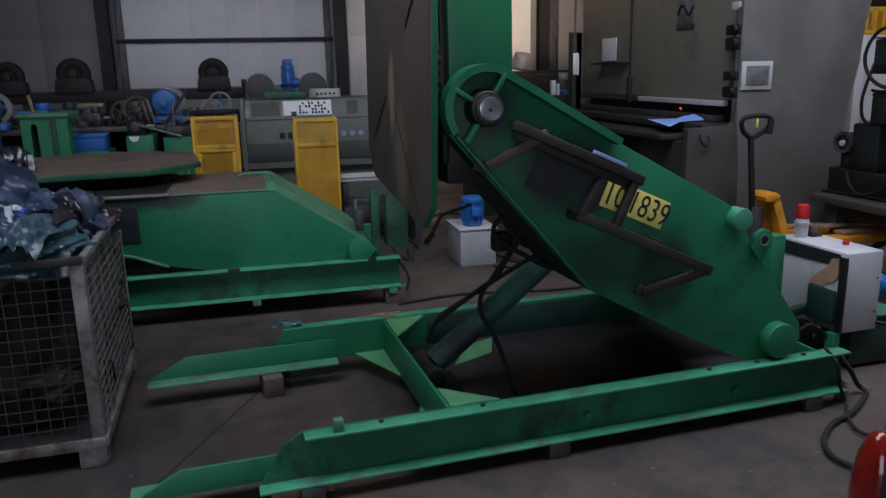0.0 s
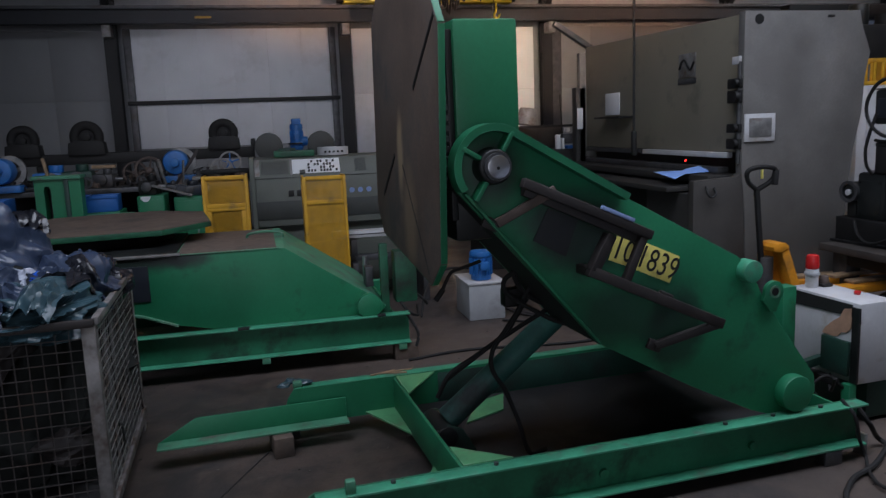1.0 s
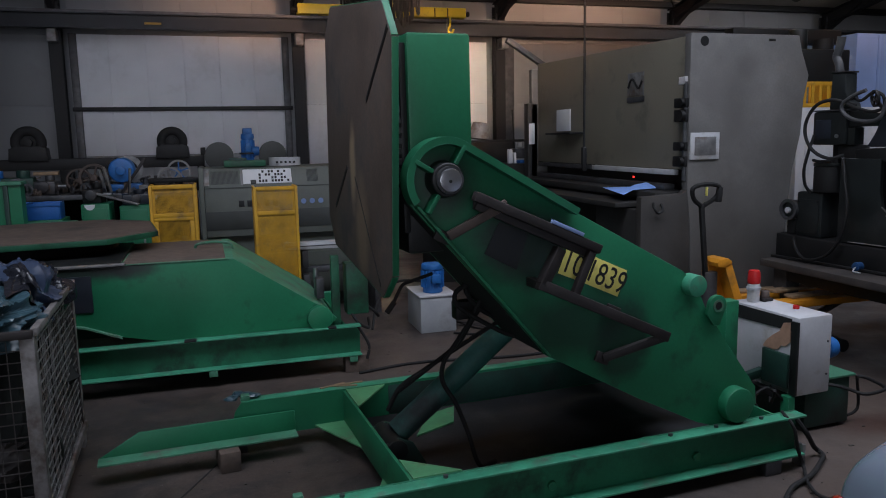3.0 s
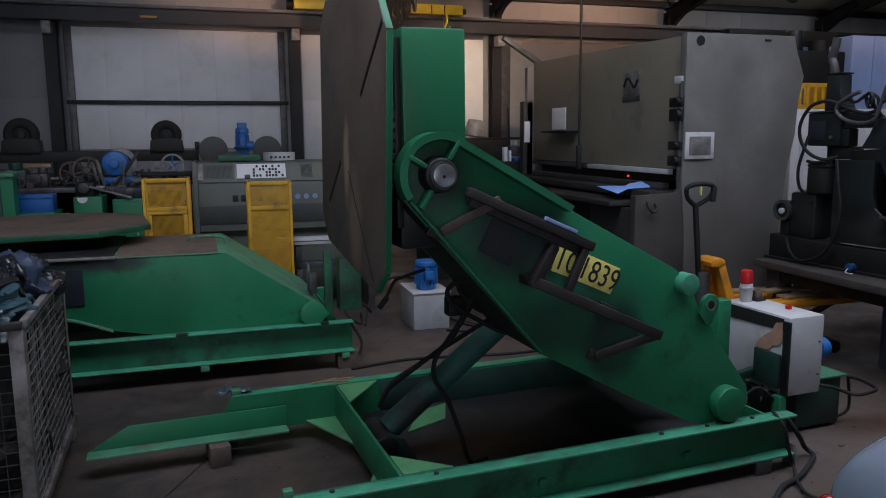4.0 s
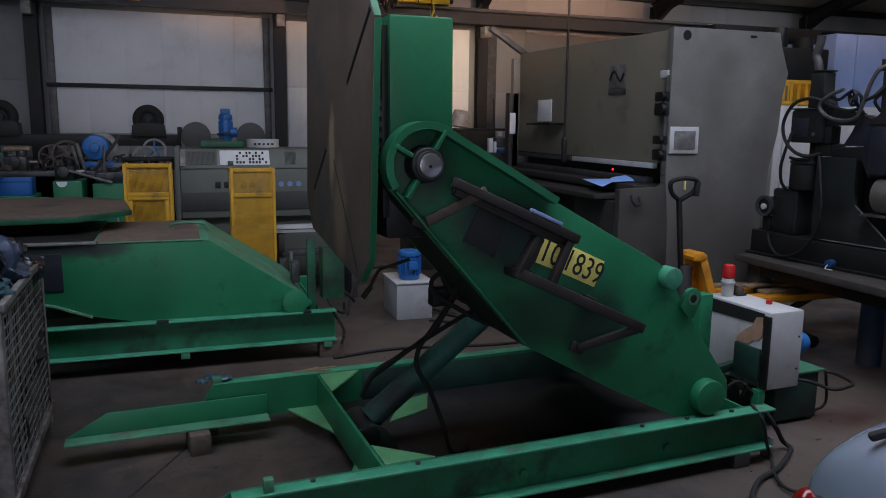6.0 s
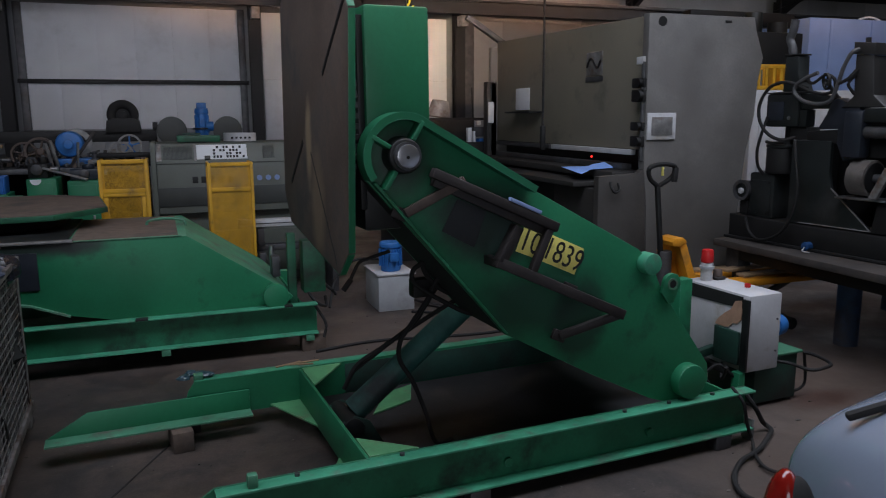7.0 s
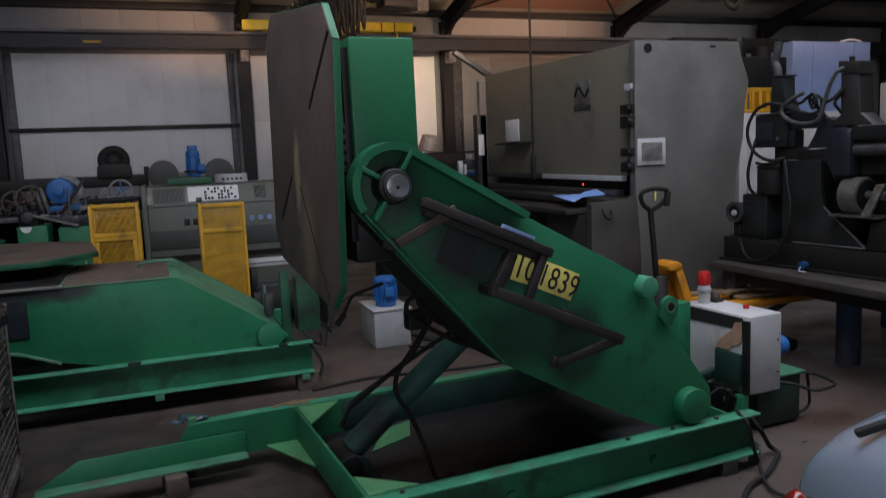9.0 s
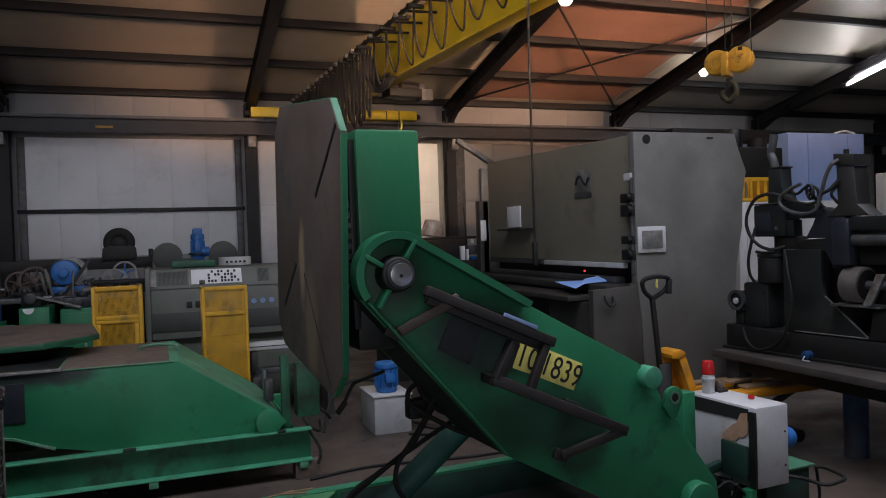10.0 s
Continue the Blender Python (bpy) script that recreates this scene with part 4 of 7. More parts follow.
    for pts in ([(2.40, 0.5, 0.27), (2.32, 0.42, 0.20), (2.22, 0.3, 0.27), (2.13, 0.2, 0.36)], [(2.42, 0.6, 0.27), (2.3, 0.55, 0.16), (2.2, 0.4, 0.2), (2.1, 0.5, 0.3)],
                [(2.45, 0.45, 0.26), (2.36, 0.36, 0.22), (2.25, 0.38, 0.30), (2.15, 0.42, 0.22)],
                [(2.03, 0.05, 0.312), (2.043, -0.02, 0.25), (2.08, -0.02, 0.126), (2.114, -0.03, 0.03), (2.005, -0.166, 0.02), (1.96, -0.306, 0.02), (2.1, -0.45, 0.02)],
                [(2.16, 0.10, 0.26), (2.19, 0.03, 0.17), (2.32, 0.10, 0.05), (2.34, 0.06, 0.02), (2.26, 0.0, 0.02), (2.083, -0.103, 0.02), (1.902, -0.167, 0.02), (1.749, -0.277, 0.02), (1.671, -0.386, 0.02), (1.665, -0.484, 0.02), (1.75, -0.62, 0.02), (1.95, -0.7, 0.02)]):
        hose(pts, 0.013 if len(pts) > 10 else 0.009, p, "cable")
    part("end_angle", span(B(), 2.155, 2.175, 0.02, 0.09, 0.0, 0.12, 0.003), GALV, p)


positioner()


def positioner_lowered():
    p = thing("lowered_positioner", (-0.93, 5.33, 0), 1, "green welding positioner lying lowered with its table face up", "welding positioner")
    base = part("base_frame", span(B(), 1.76, 1.775, 0.1, 1.3, 0.15, 0.34, 0.003), GREEN, p)
    channel("front_beam", -1.5, 1.865, 0.0, 0.09, 0.13, 0.36, p, True, GREEN_WEB)
    channel("rear_beam", -1.5, 1.865, 1.3, 1.39, 0.13, 0.36, p, False, GREEN)
    part("cross_plate", span(B(), -1.4, -1.385, 0.09, 1.3, 0.15, 0.34, 0.003), GREEN, base)
    for u in (0.80, 1.80):
        part("base_lug", span(B(), u - 0.03, u + 0.03, 0.0, 0.05, 0.085, 0.128, 0.004), GREEN_DUSTY, base)
    part("paint_scar", span(B(), 0.62, 0.70, -0.002, 0.05, 0.352, 0.366, 0.002), GREASE_SHADE, base)
    part("paint_scar", span(B(), 1.62, 1.68, -0.002, 0.05, 0.352, 0.368, 0.002), GREASE_SHADE, base)
    for u in (-1.2, 1.83):
        for v in (0.08, 1.3):
            part("packing_block", span(B(), u - 0.09, u + 0.09, v - 0.06, v + 0.06, 0.0, 0.128, 0.005), WOOD_DARK, base)
    side = [(-1.15, 0.90), (0.985, 0.905), (1.635, 0.475), (1.70, 0.41), (1.655, 0.365), (0.56, 0.34), (0.22, 0.41), (-0.01, 0.50), (-0.6, 0.60), (-1.15, 0.62)]
    arm = part("lifting_arm", prism(B(), side, 0.09, 0.115, "xz", 0.003), GREEN_ARM_TWO, p)
    part("cheek", prism(B(), side, 1.27, 1.295, "xz", 0.003), GREEN, arm)
    bm = B()
    for a, b in zip(side, side[1:3] + [side[3]]):
        dd = (Vector(b) - Vector(a)).normalized()
        q = Vector((dd.y, -dd.x)) * 0.014
        prism(bm, [a, b, (b[0] + q.x, b[1] + q.y), (a[0] + q.x, a[1] + q.y)], 0.116, 1.269, "xz")
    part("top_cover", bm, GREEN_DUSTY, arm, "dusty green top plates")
    part("dust_sheet", span(B(), 0.25, 0.93, 0.13, 1.25, 0.9055, 0.909, 0.001), WOOD_DARK, arm, "layer of brown dust on the top plate")
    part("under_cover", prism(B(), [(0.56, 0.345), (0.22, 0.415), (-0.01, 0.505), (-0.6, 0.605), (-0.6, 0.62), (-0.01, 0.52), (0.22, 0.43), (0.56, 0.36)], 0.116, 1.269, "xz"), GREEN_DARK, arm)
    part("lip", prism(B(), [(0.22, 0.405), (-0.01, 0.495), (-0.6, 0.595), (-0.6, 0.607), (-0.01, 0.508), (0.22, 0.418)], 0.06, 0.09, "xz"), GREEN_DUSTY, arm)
    part("boss", cyl(B(), (1.57, 0.09, 0.43), (1.57, 0.03, 0.43), 0.092, seg=40, bevel=0.008), GREEN, arm)
    part("dark_cover", span(B(), -0.14, 0.055, 0.078, 0.09, 0.60, 0.85, 0.004), GRINDER_BLUE, arm, "small dark blue cover plate")
    part("handle", tube(B(), smooth_path([(0.72, 0.75, 0.905), (0.74, 0.74, 0.94), (0.86, 0.72, 0.955), (0.98, 0.70, 0.94), (1.0, 0.70, 0.89)], 6), 0.011), GREEN_DUSTY, arm)
    # face-up octagonal table
    c, h, k = (-0.38, 1.10), 0.79, 0.37
    ca, sa = math.cos(radians(7)), math.sin(radians(7))
    octo = [(c[0] + x * ca - y * sa, c[1] + 0.05 + x * sa + y * ca) for x, y in ((-h, -h + k), (-h + k, -h), (h - k, -h), (h, -h + k), (h, h - k), (h - k, h), (-h + k, h), (-h, h - k))]
    tab = part("table", prism(B(), octo, 1.012, 1.052, "xy", 0.005), GREEN_CABLE, p, "dusty octagonal table, brown on top")
    octs = [(c[0] + (q[0] - c[0]) * 0.985, c[1] + (q[1] - c[1]) * 0.985) for q in octo]
    part("table_face", prism(B(), octs, 1.0525, 1.056, "xy"), WOOD_DARK, tab, "dusty brown steel table top")
    part("slewing_ring", cyl(B(), (c[0], c[1], 0.915), (c[0], c[1], 1.012), 0.52, seg=48), IRON, tab)
    # plate blackened for the shade under the table
    part("ring_plate", span(B(), -1.1, 0.24, 0.13, 1.25, 0.908, 0.922, 0.003), GREASE_SHADE, arm)
    # pale strip puts the light on the cheek's top edge into colour
    part("lit_edge_lip", span(B(), -0.60, 0.27, 0.07, 0.128, 0.906, 0.922, 0.003), GALV, arm, "pale strip painted for the light on the top edge")
    part("lit_edge_lip", span(B(), 0.274, 0.95, 0.085, 0.120, 0.906, 0.911, 0.001), GREEN_DUSTY, arm)
    # post and cable box at the tail
    part("post", span(B(), 1.68, 1.74, 0.15, 0.21, 0.34, 0.87, 0.004), GREEN_CABLE, p)
    part("cable_box", span(B(), 1.785, 1.95, 0.12, 0.26, 0.42, 0.81, 0.008), GREEN_CABLE, p)
    part("valve", span(B(), 1.60, 1.66, 0.4, 0.5, 0.5, 0.66, 0.006), STEEL_DARK, p)
    part("valve", cyl(B(), (1.62, 0.55, 0.42), (1.62, 0.55, 0.72), 0.02, seg=10), STEEL, p)
    for pts in ([(1.8, 0.15, 0.46), (1.86, 0.1, 0.36), (1.95, 0.15, 0.30), (1.98, 0.3, 0.34)], [(1.9, 0.2, 0.5), (2.0, 0.2, 0.42), (2.05, 0.25, 0.36)], [(1.85, 0.05, 0.34), (1.92, 0.02, 0.2), (1.9, 0.0, 0.1)]):
        hose(pts, 0.011, p, "cable")


positioner_lowered()

# ---- wire box pallet with refuse bags ----


def wire_panel(name, w, h, parent, m, step=0.052, material=None, gauge=0.004):
    """A welded wire mesh, w wide along x and h high."""
    bm = B()
    n = int(w / step)
    for i in range(n + 1):
        x = w * i / n
        bar(bm, (x, 0.003 * math.sin(i * 2.1), 0), (x, 0.003 * math.sin(i * 1.3), h), gauge, 0.004, 0)
    k = int(h / step)
    for i in range(k + 1):
        z = h * i / k
        bar(bm, (0, -0.004, z), (w, -0.004, z + 0.004 * math.sin(i * 1.7)), 0.004, gauge, 0)
    bmesh.ops.transform(bm, matrix=m, verts=bm.verts)
    return part(name, bm, material or WIRE, parent)


def box_pallet():
    p = thing("wire_box_pallet", (-1.225, 3.955, 0), 2.6, "rusty galvanised wire mesh box pallet full of rubbish", "box pallet")
    W, L = 0.41, 0.62
    part("floor_plate", span(B(), -W + 0.02, W - 0.02, -L + 0.02, L - 0.02, 0.11, 0.125, 0.003), STEEL_DARK, p)
    for x in (-1, 1):
        for y in (-1, 1):
            bm = B()
            cx, cy = x * W, y * L
            span(bm, min(cx, cx - x * 0.055), max(cx, cx - x * 0.055), min(cy, cy - y * 0.006), max(cy, cy - y * 0.006), 0.06, 0.965, 0.002)
            span(bm, min(cx, cx - x * 0.006), max(cx, cx - x * 0.006), min(cy - y * 0.006, cy - y * 0.06), max(cy - y * 0.006, cy - y * 0.06), 0.06, 0.965, 0.002)
            post = part("corner_post", bm, PALLET_STEEL, p)
            part("foot", span(B(), cx - x * 0.075 - 0.045, cx - x * 0.03 + 0.03, cy - y * 0.04 - 0.045, cy - y * 0.04 + 0.045, 0.0, 0.095, 0.008), PALLET_STEEL, post)
    for y in (-1, 1):
        part("top_rail", bar(B(), (-W, y * L, 0.955), (W, y * L, 0.955), 0.03, 0.035, 0.005), RUSTY, p)
        part("bottom_rail", bar(B(), (-W, y * (L + 0.002), 0.115), (W, y * (L + 0.002), 0.115), 0.02, 0.05, 0.004), PALLET_STEEL, p)
    for x in (-1, 1):
        part("top_rail", bar(B(), (x * W, -L + 0.02, 0.957), (x * W, L - 0.02, 0.957), 0.03, 0.035, 0.005), PALLET_STEEL, p)
        part("bottom_rail", bar(B(), (x * (W + 0.002), -L, 0.115), (x * (W + 0.002), L, 0.115), 0.02, 0.05, 0.004), PALLET_STEEL, p)
    wire_panel("wire_mesh", 2 * W - 0.1, 0.80, p, Matrix.Translation((-W + 0.05, -L + 0.012, 0.145)))
    wire_panel("wire_mesh", 2 * W - 0.1, 0.80, p, Matrix.Translation((-W + 0.05, L - 0.012, 0.145)))
    # light falling on the side meshes is put into their paler steel
    for x in (-1, 1):
        wire_panel("wire_mesh", 2 * L - 0.1, 0.80, p, Matrix.Translation((x * (W - 0.012), -L + 0.05, 0.145)) @ Matrix.Rotation(radians(90), 4, "Z"), 0.045, GALV, 0.006)


def creased(q, seed, along, across):
    """Height of long sharp creases at q."""
    w = q + 0.22 * noise.noise_vector(q * 1.2 + Vector((seed, 2 * seed, 0)))
    n = noise.noise(Vector((w.x * along, w.y * across, w.z * along)) + Vector((seed * 5.3, seed * 1.9, seed * 3.7)))
    return 1 - 2.2 * abs(n)


def bag(name, c, s, seed, material, label, turn=0, folds=()):
    """A crumpled plastic bag: a body pulled into long creases, and loose folds of film over it."""
    random.seed(seed)
    p = thing(name, c, turn, label, "rubbish bag", "bags in the box pallet")
    bm = B()
    bmesh.ops.create_icosphere(bm, subdivisions=5, radius=1)
    r1 = Matrix.Rotation(seed * 1.3, 3, "X") @ Matrix.Rotation(seed * 2.1, 3, "Z")
    r2 = Matrix.Rotation(seed * 0.7, 3, "Y") @ Matrix.Rotation(seed * 1.1, 3, "X")
    for v in bm.verts:
        d = v.co.normalized()
        v.co = d * (0.66 + 0.22 * creased(r1 @ d, seed, 0.6, 2.6) + 0.09 * creased(r2 @ d, seed + 9, 0.8, 4.2) + 0.10 * noise.noise(d * 1.5 + Vector((seed, 0, 0))))
        if v.co.z < -0.45:
            v.co.z = -0.45 + (v.co.z + 0.45) * 0.2
    bmesh.ops.scale(bm, vec=s, verts=bm.verts)
    ob = part("film", bm, material, p)
    for k, (m, size) in enumerate(folds):
        bm = B()
        n = 22
        a = 2 * math.pi * (k + random.random()) / len(folds)
        tilt = random.uniform(15, 50)
        mx = Matrix.Translation((s[0] * 0.62 * math.cos(a), s[1] * 0.62 * math.sin(a), s[2] * random.uniform(0.52, 0.72))) @ Matrix.Rotation(a, 4, "Z") @ Matrix.Rotation(radians(tilt), 4, "Y") @ Matrix.Rotation(random.uniform(0, 6), 4, "Z")
        gr = []
        for i in range(n + 1):
            row = []
            for j in range(n + 1):
                u, w = i / n - 0.5, j / n - 0.5
                e = 1 + 0.35 * noise.noise(Vector((u * 3, w * 3, seed + k)))
                q = Vector((u * e, w * e * 0.7, 0))
                q.z = 0.16 * creased(q * 2.0, seed + k * 3, 0.6, 2.6) + 0.05 * creased(q * 2.0, seed + k, 2, 6) - 0.9 * (u * u + w * w)
                row.append(bm.verts.new(mx @ (q * size)))
            gr.append(row)
        for i in range(n):
            for j in range(n):
                bm.faces.new((gr[i][j], gr[i + 1][j], gr[i + 1][j + 1], gr[i][j + 1]))
        part("loose_fold", bm, m, p)
    return p


def bags():
    grey, black = "crumpled blue-grey plastic rubbish bag in the box", "black plastic rubbish bag in the box"
    for c, s, k, m, lab, f in (
            ((-1.04, 3.56, 0.96), (0.30, 0.27, 0.20), 1, BAG_TEAL, "crumpled teal-grey plastic rubbish bag in the box", ((BAG_BLACK, 0.20), (BAG, 0.26), (BAG_TEAL, 0.24))),
            ((-1.38, 3.60, 0.98), (0.30, 0.30, 0.24), 2, BAG_TEAL, grey, ((BAG_WHITE, 0.16), (BAG_BLACK, 0.2), (BAG, 0.3))),
            ((-1.05, 3.98, 0.97), (0.27, 0.30, 0.24), 3, BAG, "dark crumpled plastic sheet heaped in the box", ((BAG_BLACK, 0.24), (BAG, 0.26), (BAG_BLACK, 0.18), (BAG_WHITE, 0.10))),
            ((-1.34, 4.02, 1.13), (0.25, 0.28, 0.36), 4, BAG, "high heap of blue-grey plastic film in the box", ((BAG, 0.26), (BAG_WHITE, 0.14), (BAG_BLACK, 0.22), (BAG, 0.2))),
            ((-1.04, 4.33, 0.95), (0.26, 0.28, 0.20), 5, BAG_BLACK, black, ((BAG, 0.24), (BAG_BLACK, 0.2))),
            ((-1.45, 4.35, 1.02), (0.26, 0.28, 0.26), 6, BAG_BLACK, black, ((BAG, 0.2),)),
            ((-1.20, 3.80, 1.06), (0.11, 0.10, 0.10), 7, BAG_WHITE, "pale crumpled film scrap on the bags", ((BAG_WHITE, 0.08),)),
            ((-1.14, 3.86, 1.08), (0.13, 0.07, 0.05), 8, BAG_BLUE, "bright blue plastic scrap on the bags", ((BAG_WHITE, 0.06), (BAG_BLUE, 0.10))),
            ((-1.22, 3.74, 0.50), (0.44, 0.44, 0.72), 9, MATT_BLACK, "dark rubbish filling the lower wire box", ((BAG_BLACK, 0.3), (BAG_TEAL, 0.24), (RUSTY, 0.3))),
            ((-1.22, 4.22, 0.50), (0.44, 0.44, 0.72), 10, MATT_BLACK, "dark rubbish filling the lower wire box", ((BAG_BLACK, 0.3), (BAG_TEAL, 0.24), (RUSTY, 0.3))),
            ((-1.05, 3.62, 0.36), (0.20, 0.24, 0.16), 11, RUSTY, "rust-brown scrap at the bottom of the box", ((RUST_LIGHT, 0.14),))):
        bag("rubbish_bag", c, s, k, m, lab, 37 * k, f)


box_pallet()
bags()


def wood_block(c, s, turn, m=None):
    bm = B()
    box(bm, (0, 0, s[2] / 2), s, None, 0.006)
    solid("wood_block", bm, m or WOOD_DARK, "short weathered timber packing block on the floor", "wood block", "packing blocks", place=(*c, 0), turn=turn)


wood_block((-0.055, 3.99), (0.105, 0.20, 0.111), 8, WOOD_DARK)
wood_block((0.05, 2.90), (0.26, 0.10, 0.086), 4, WOOD)
for x, y, a in ((0.20, 4.32, 20), (0.26, 4.30, -12), (0.30, 4.33, 5)):
    bm = B()
    box(bm, (0, 0, 0), (0.16, 0.014, 0.008), None, 0.002)
    solid("wood_splinter", bm, WOOD, "thin pale wood splinter lying on the frame", "wood splinter", "splinters", place=(x + 0.35, y - 0.1, 0.3045), turn=a)
for x, y in ((-0.02, 4.16), (0.06, 4.19), (0.02, 4.22), (0.1, 4.17)):
    bm = B()
    bmesh.ops.create_icosphere(bm, subdivisions=2, radius=0.028)
    for v in bm.verts:
        v.co *= 1 + 0.5 * noise.noise(v.co * 40 + Vector((x * 50, y * 30, 0)))
    bmesh.ops.scale(bm, vec=(1.4, 1, 0.6), verts=bm.verts)
    solid("film_scrap", bm, BAG_TEAL, "small crumpled scrap of clear film", "scrap", "scraps", place=(x, y, 0.316))

# ---- press brake ----


def press():
    p = thing("press_brake", (0, 0, 0), 0, "large grey and olive press brake with worn paint", "press brake")
    side = [(3.525, 2.485), (4.53, 2.485), (4.56, 2.37), (4.64, 2.17), (4.60, 1.97), (4.585, 1.70), (4.52, 1.40), (4.45, 0.62), (4.45, 0.0), (3.60, 0.0), (3.56, 1.0), (3.525, 1.30)]
    sp = part("side_frame", prism(B(), side, 5.12, 5.20, "xz", 0.006), PRESS_SIDE, p, "scuffed grey steel side plate")
    part("side_frame", prism(B(), side, 8.20, 8.28, "xz", 0.006), PRESS_GREY, p)
    # darker grey carries both the shadow and the grease here
    part("lower_frame", prism(B(), [(3.595, 0.0), (3.12, 0.0), (3.12, 1.235), (3.49, 1.25), (3.54, 1.29), (3.555, 1.0)], 5.125, 5.20, "xz", 0.004), PRESS_LOWER, p, "greasy lower frame plate with shade in its colour")
    part("lifting_hole", cyl(B(), (3.645, 5.121, 2.425), (3.645, 5.117, 2.425), 0.038, seg=24), IRON, sp)
    part("slot", span(B(), 4.24, 4.30, 5.116, 5.12, 2.435, 2.452, 0.001), IRON, sp)
    fr = part("notice", span(B(), 3.535, 3.80, 5.106, 5.12, 1.515, 1.725, 0.004), WHITE, sp, "white framed notice, too faded to read")
    part("sheet", span(B(), 3.572, 3.765, 5.101, 5.106, 1.55, 1.692, 0.001), GALV, fr)
    ram = part("ram", prism(B(), [(5.205, 1.43), (8.195, 1.43), (8.195, 2.545), (5.205, 2.48)], 3.60, 3.66, "yz", 0.006), PRESS_OLIVE, p, "olive painted ram plate")
    lg = part("logo_plate", span(B(), 3.592, 3.60, 5.90, 6.17, 2.06, 2.265, 0.002), GALV, ram, "square maker's plate with a wavy mark")
    bm = B()
    tube(bm, smooth_path([(3.590, 6.15, 2.135), (3.590, 6.115, 2.195), (3.590, 6.07, 2.205), (3.590, 6.02, 2.155), (3.590, 5.97, 2.125), (3.590, 5.92, 2.185)], 6), 0.011, 6)
    part("mark", bm, IRON, lg)
    part("frame_line", span(B(), 3.591, 3.599, 5.89, 6.18, 2.005, 2.05, 0.002), STEEL_DARK, lg)
    pp = part("taped_sheet", span(B(), 3.588, 3.598, 7.33, 7.66, 1.77, 2.0, 0.001), PAPER, ram, "white sheet in a plastic sleeve")
    part("shelf", span(B(), 3.45, 3.60, 7.05, 7.65, 1.735, 1.755, 0.003), IRON, ram)
    part("body", span(B(), 3.72, 4.40, 5.21, 8.19, 0.0, 2.42, 0.01), PRESS_DARK, p)
    bed = part("bed", span(B(), 3.40, 3.70, 5.21, 8.19, 0.0, 1.20, 0.008), PRESS_DARK, p, "dark oily bed")
    part("bed_rail", span(B(), 3.30, 3.62, 5.22, 8.18, 1.205, 1.26, 0.004), PRESS_DARK, bed)
    part("tool_strip", span(B(), 3.55, 3.598, 5.35, 6.75, 1.385, 1.428, 0.003), WHITE, ram, "pale punch tooling strip")
    part("tool_strip", span(B(), 3.55, 3.598, 6.78, 8.1, 1.385, 1.424, 0.003), STEEL_DARK, ram)
    part("die_block", span(B(), 3.50, 3.60, 5.4, 8.0, 1.262, 1.31, 0.004), STEEL_DARK, bed)
    part("support_table", span(B(), 3.02, 3.39, 5.35, 8.1, 1.14, 1.18, 0.006), PRESS_DARK, bed)
    part("pedal_box", span(B(), 3.14, 3.38, 5.22, 5.9, 0.0, 1.13, 0.008), PRESS_DARK, bed)
    part("hook", tube(B(), smooth_path([(3.22, 5.115, 1.19), (3.22, 5.09, 1.14), (3.25, 5.085, 1.11), (3.29, 5.09, 1.13), (3.29, 5.115, 1.18)], 5), 0.010), IRON, sp)
    for z, r in ((1.96, 0.055), (1.86, 0.07), (1.62, 0.05), (1.50, 0.06)):
        bm = B()
        span(bm, 3.50, 3.555, 5.13, 5.30, z - r * 0.7, z + r * 0.7, 0.01)
        cyl(bm, (3.47, 5.17, z), (3.55, 5.17, z), r * 0.6, seg=12)
        part("clamp", bm, IRON, p)
    part("clamp_rod", cyl(B(), (3.52, 5.16, 1.35), (3.52, 5.16, 2.12), 0.02, seg=10), STEEL_DARK, p)
    part("white_cap", span(B(), 3.50, 3.56, 5.15, 5.24, 2.10, 2.16, 0.006), WHITE, p)
    part("pilot_light", cyl(B(), (3.545, 5.95, 1.345), (3.535, 5.95, 1.345), 0.008, seg=10), glow("pilot_red", (1.0, 0.03, 0.02), 2.5), p, "glowing red pilot light")
    part("end_post", span(B(), 3.48, 3.60, 8.20, 8.32, 0.0, 2.10, 0.006), PRESS_DARK, p)
    part("strut", bar(B(), (3.30, 8.4, 2.84), (3.76, 8.4, 2.555), 0.07, 0.06), STEEL_DARK, p)
    part("end_label", span(B(), 3.49, 3.56, 8.19, 8.198, 1.63, 1.87, 0.001), PAPER, p)


press()
bm = B()
va = [bm.verts.new(q) for q in ((3.19, 5.87, 1.266), (3.41, 5.78, 1.270), (3.42, 5.74, 1.288), (3.44, 5.57, 1.317), (3.52, 5.53, 1.270), (3.25, 5.46, 1.268), (3.10, 5.36, 1.24))]
f = bm.faces.new(va)
r = bmesh.ops.extrude_face_region(bm, geom=[f])
bmesh.ops.translate(bm, vec=(0, 0, 0.003), verts=[v for v in r["geom"] if isinstance(v, bmesh.types.BMVert)])
bmesh.ops.recalc_face_normals(bm, faces=bm.faces)
solid("blue_paper", bm, PAPER_BLUE, "pale blue sheet of paper drooping over the press bed", "paper")


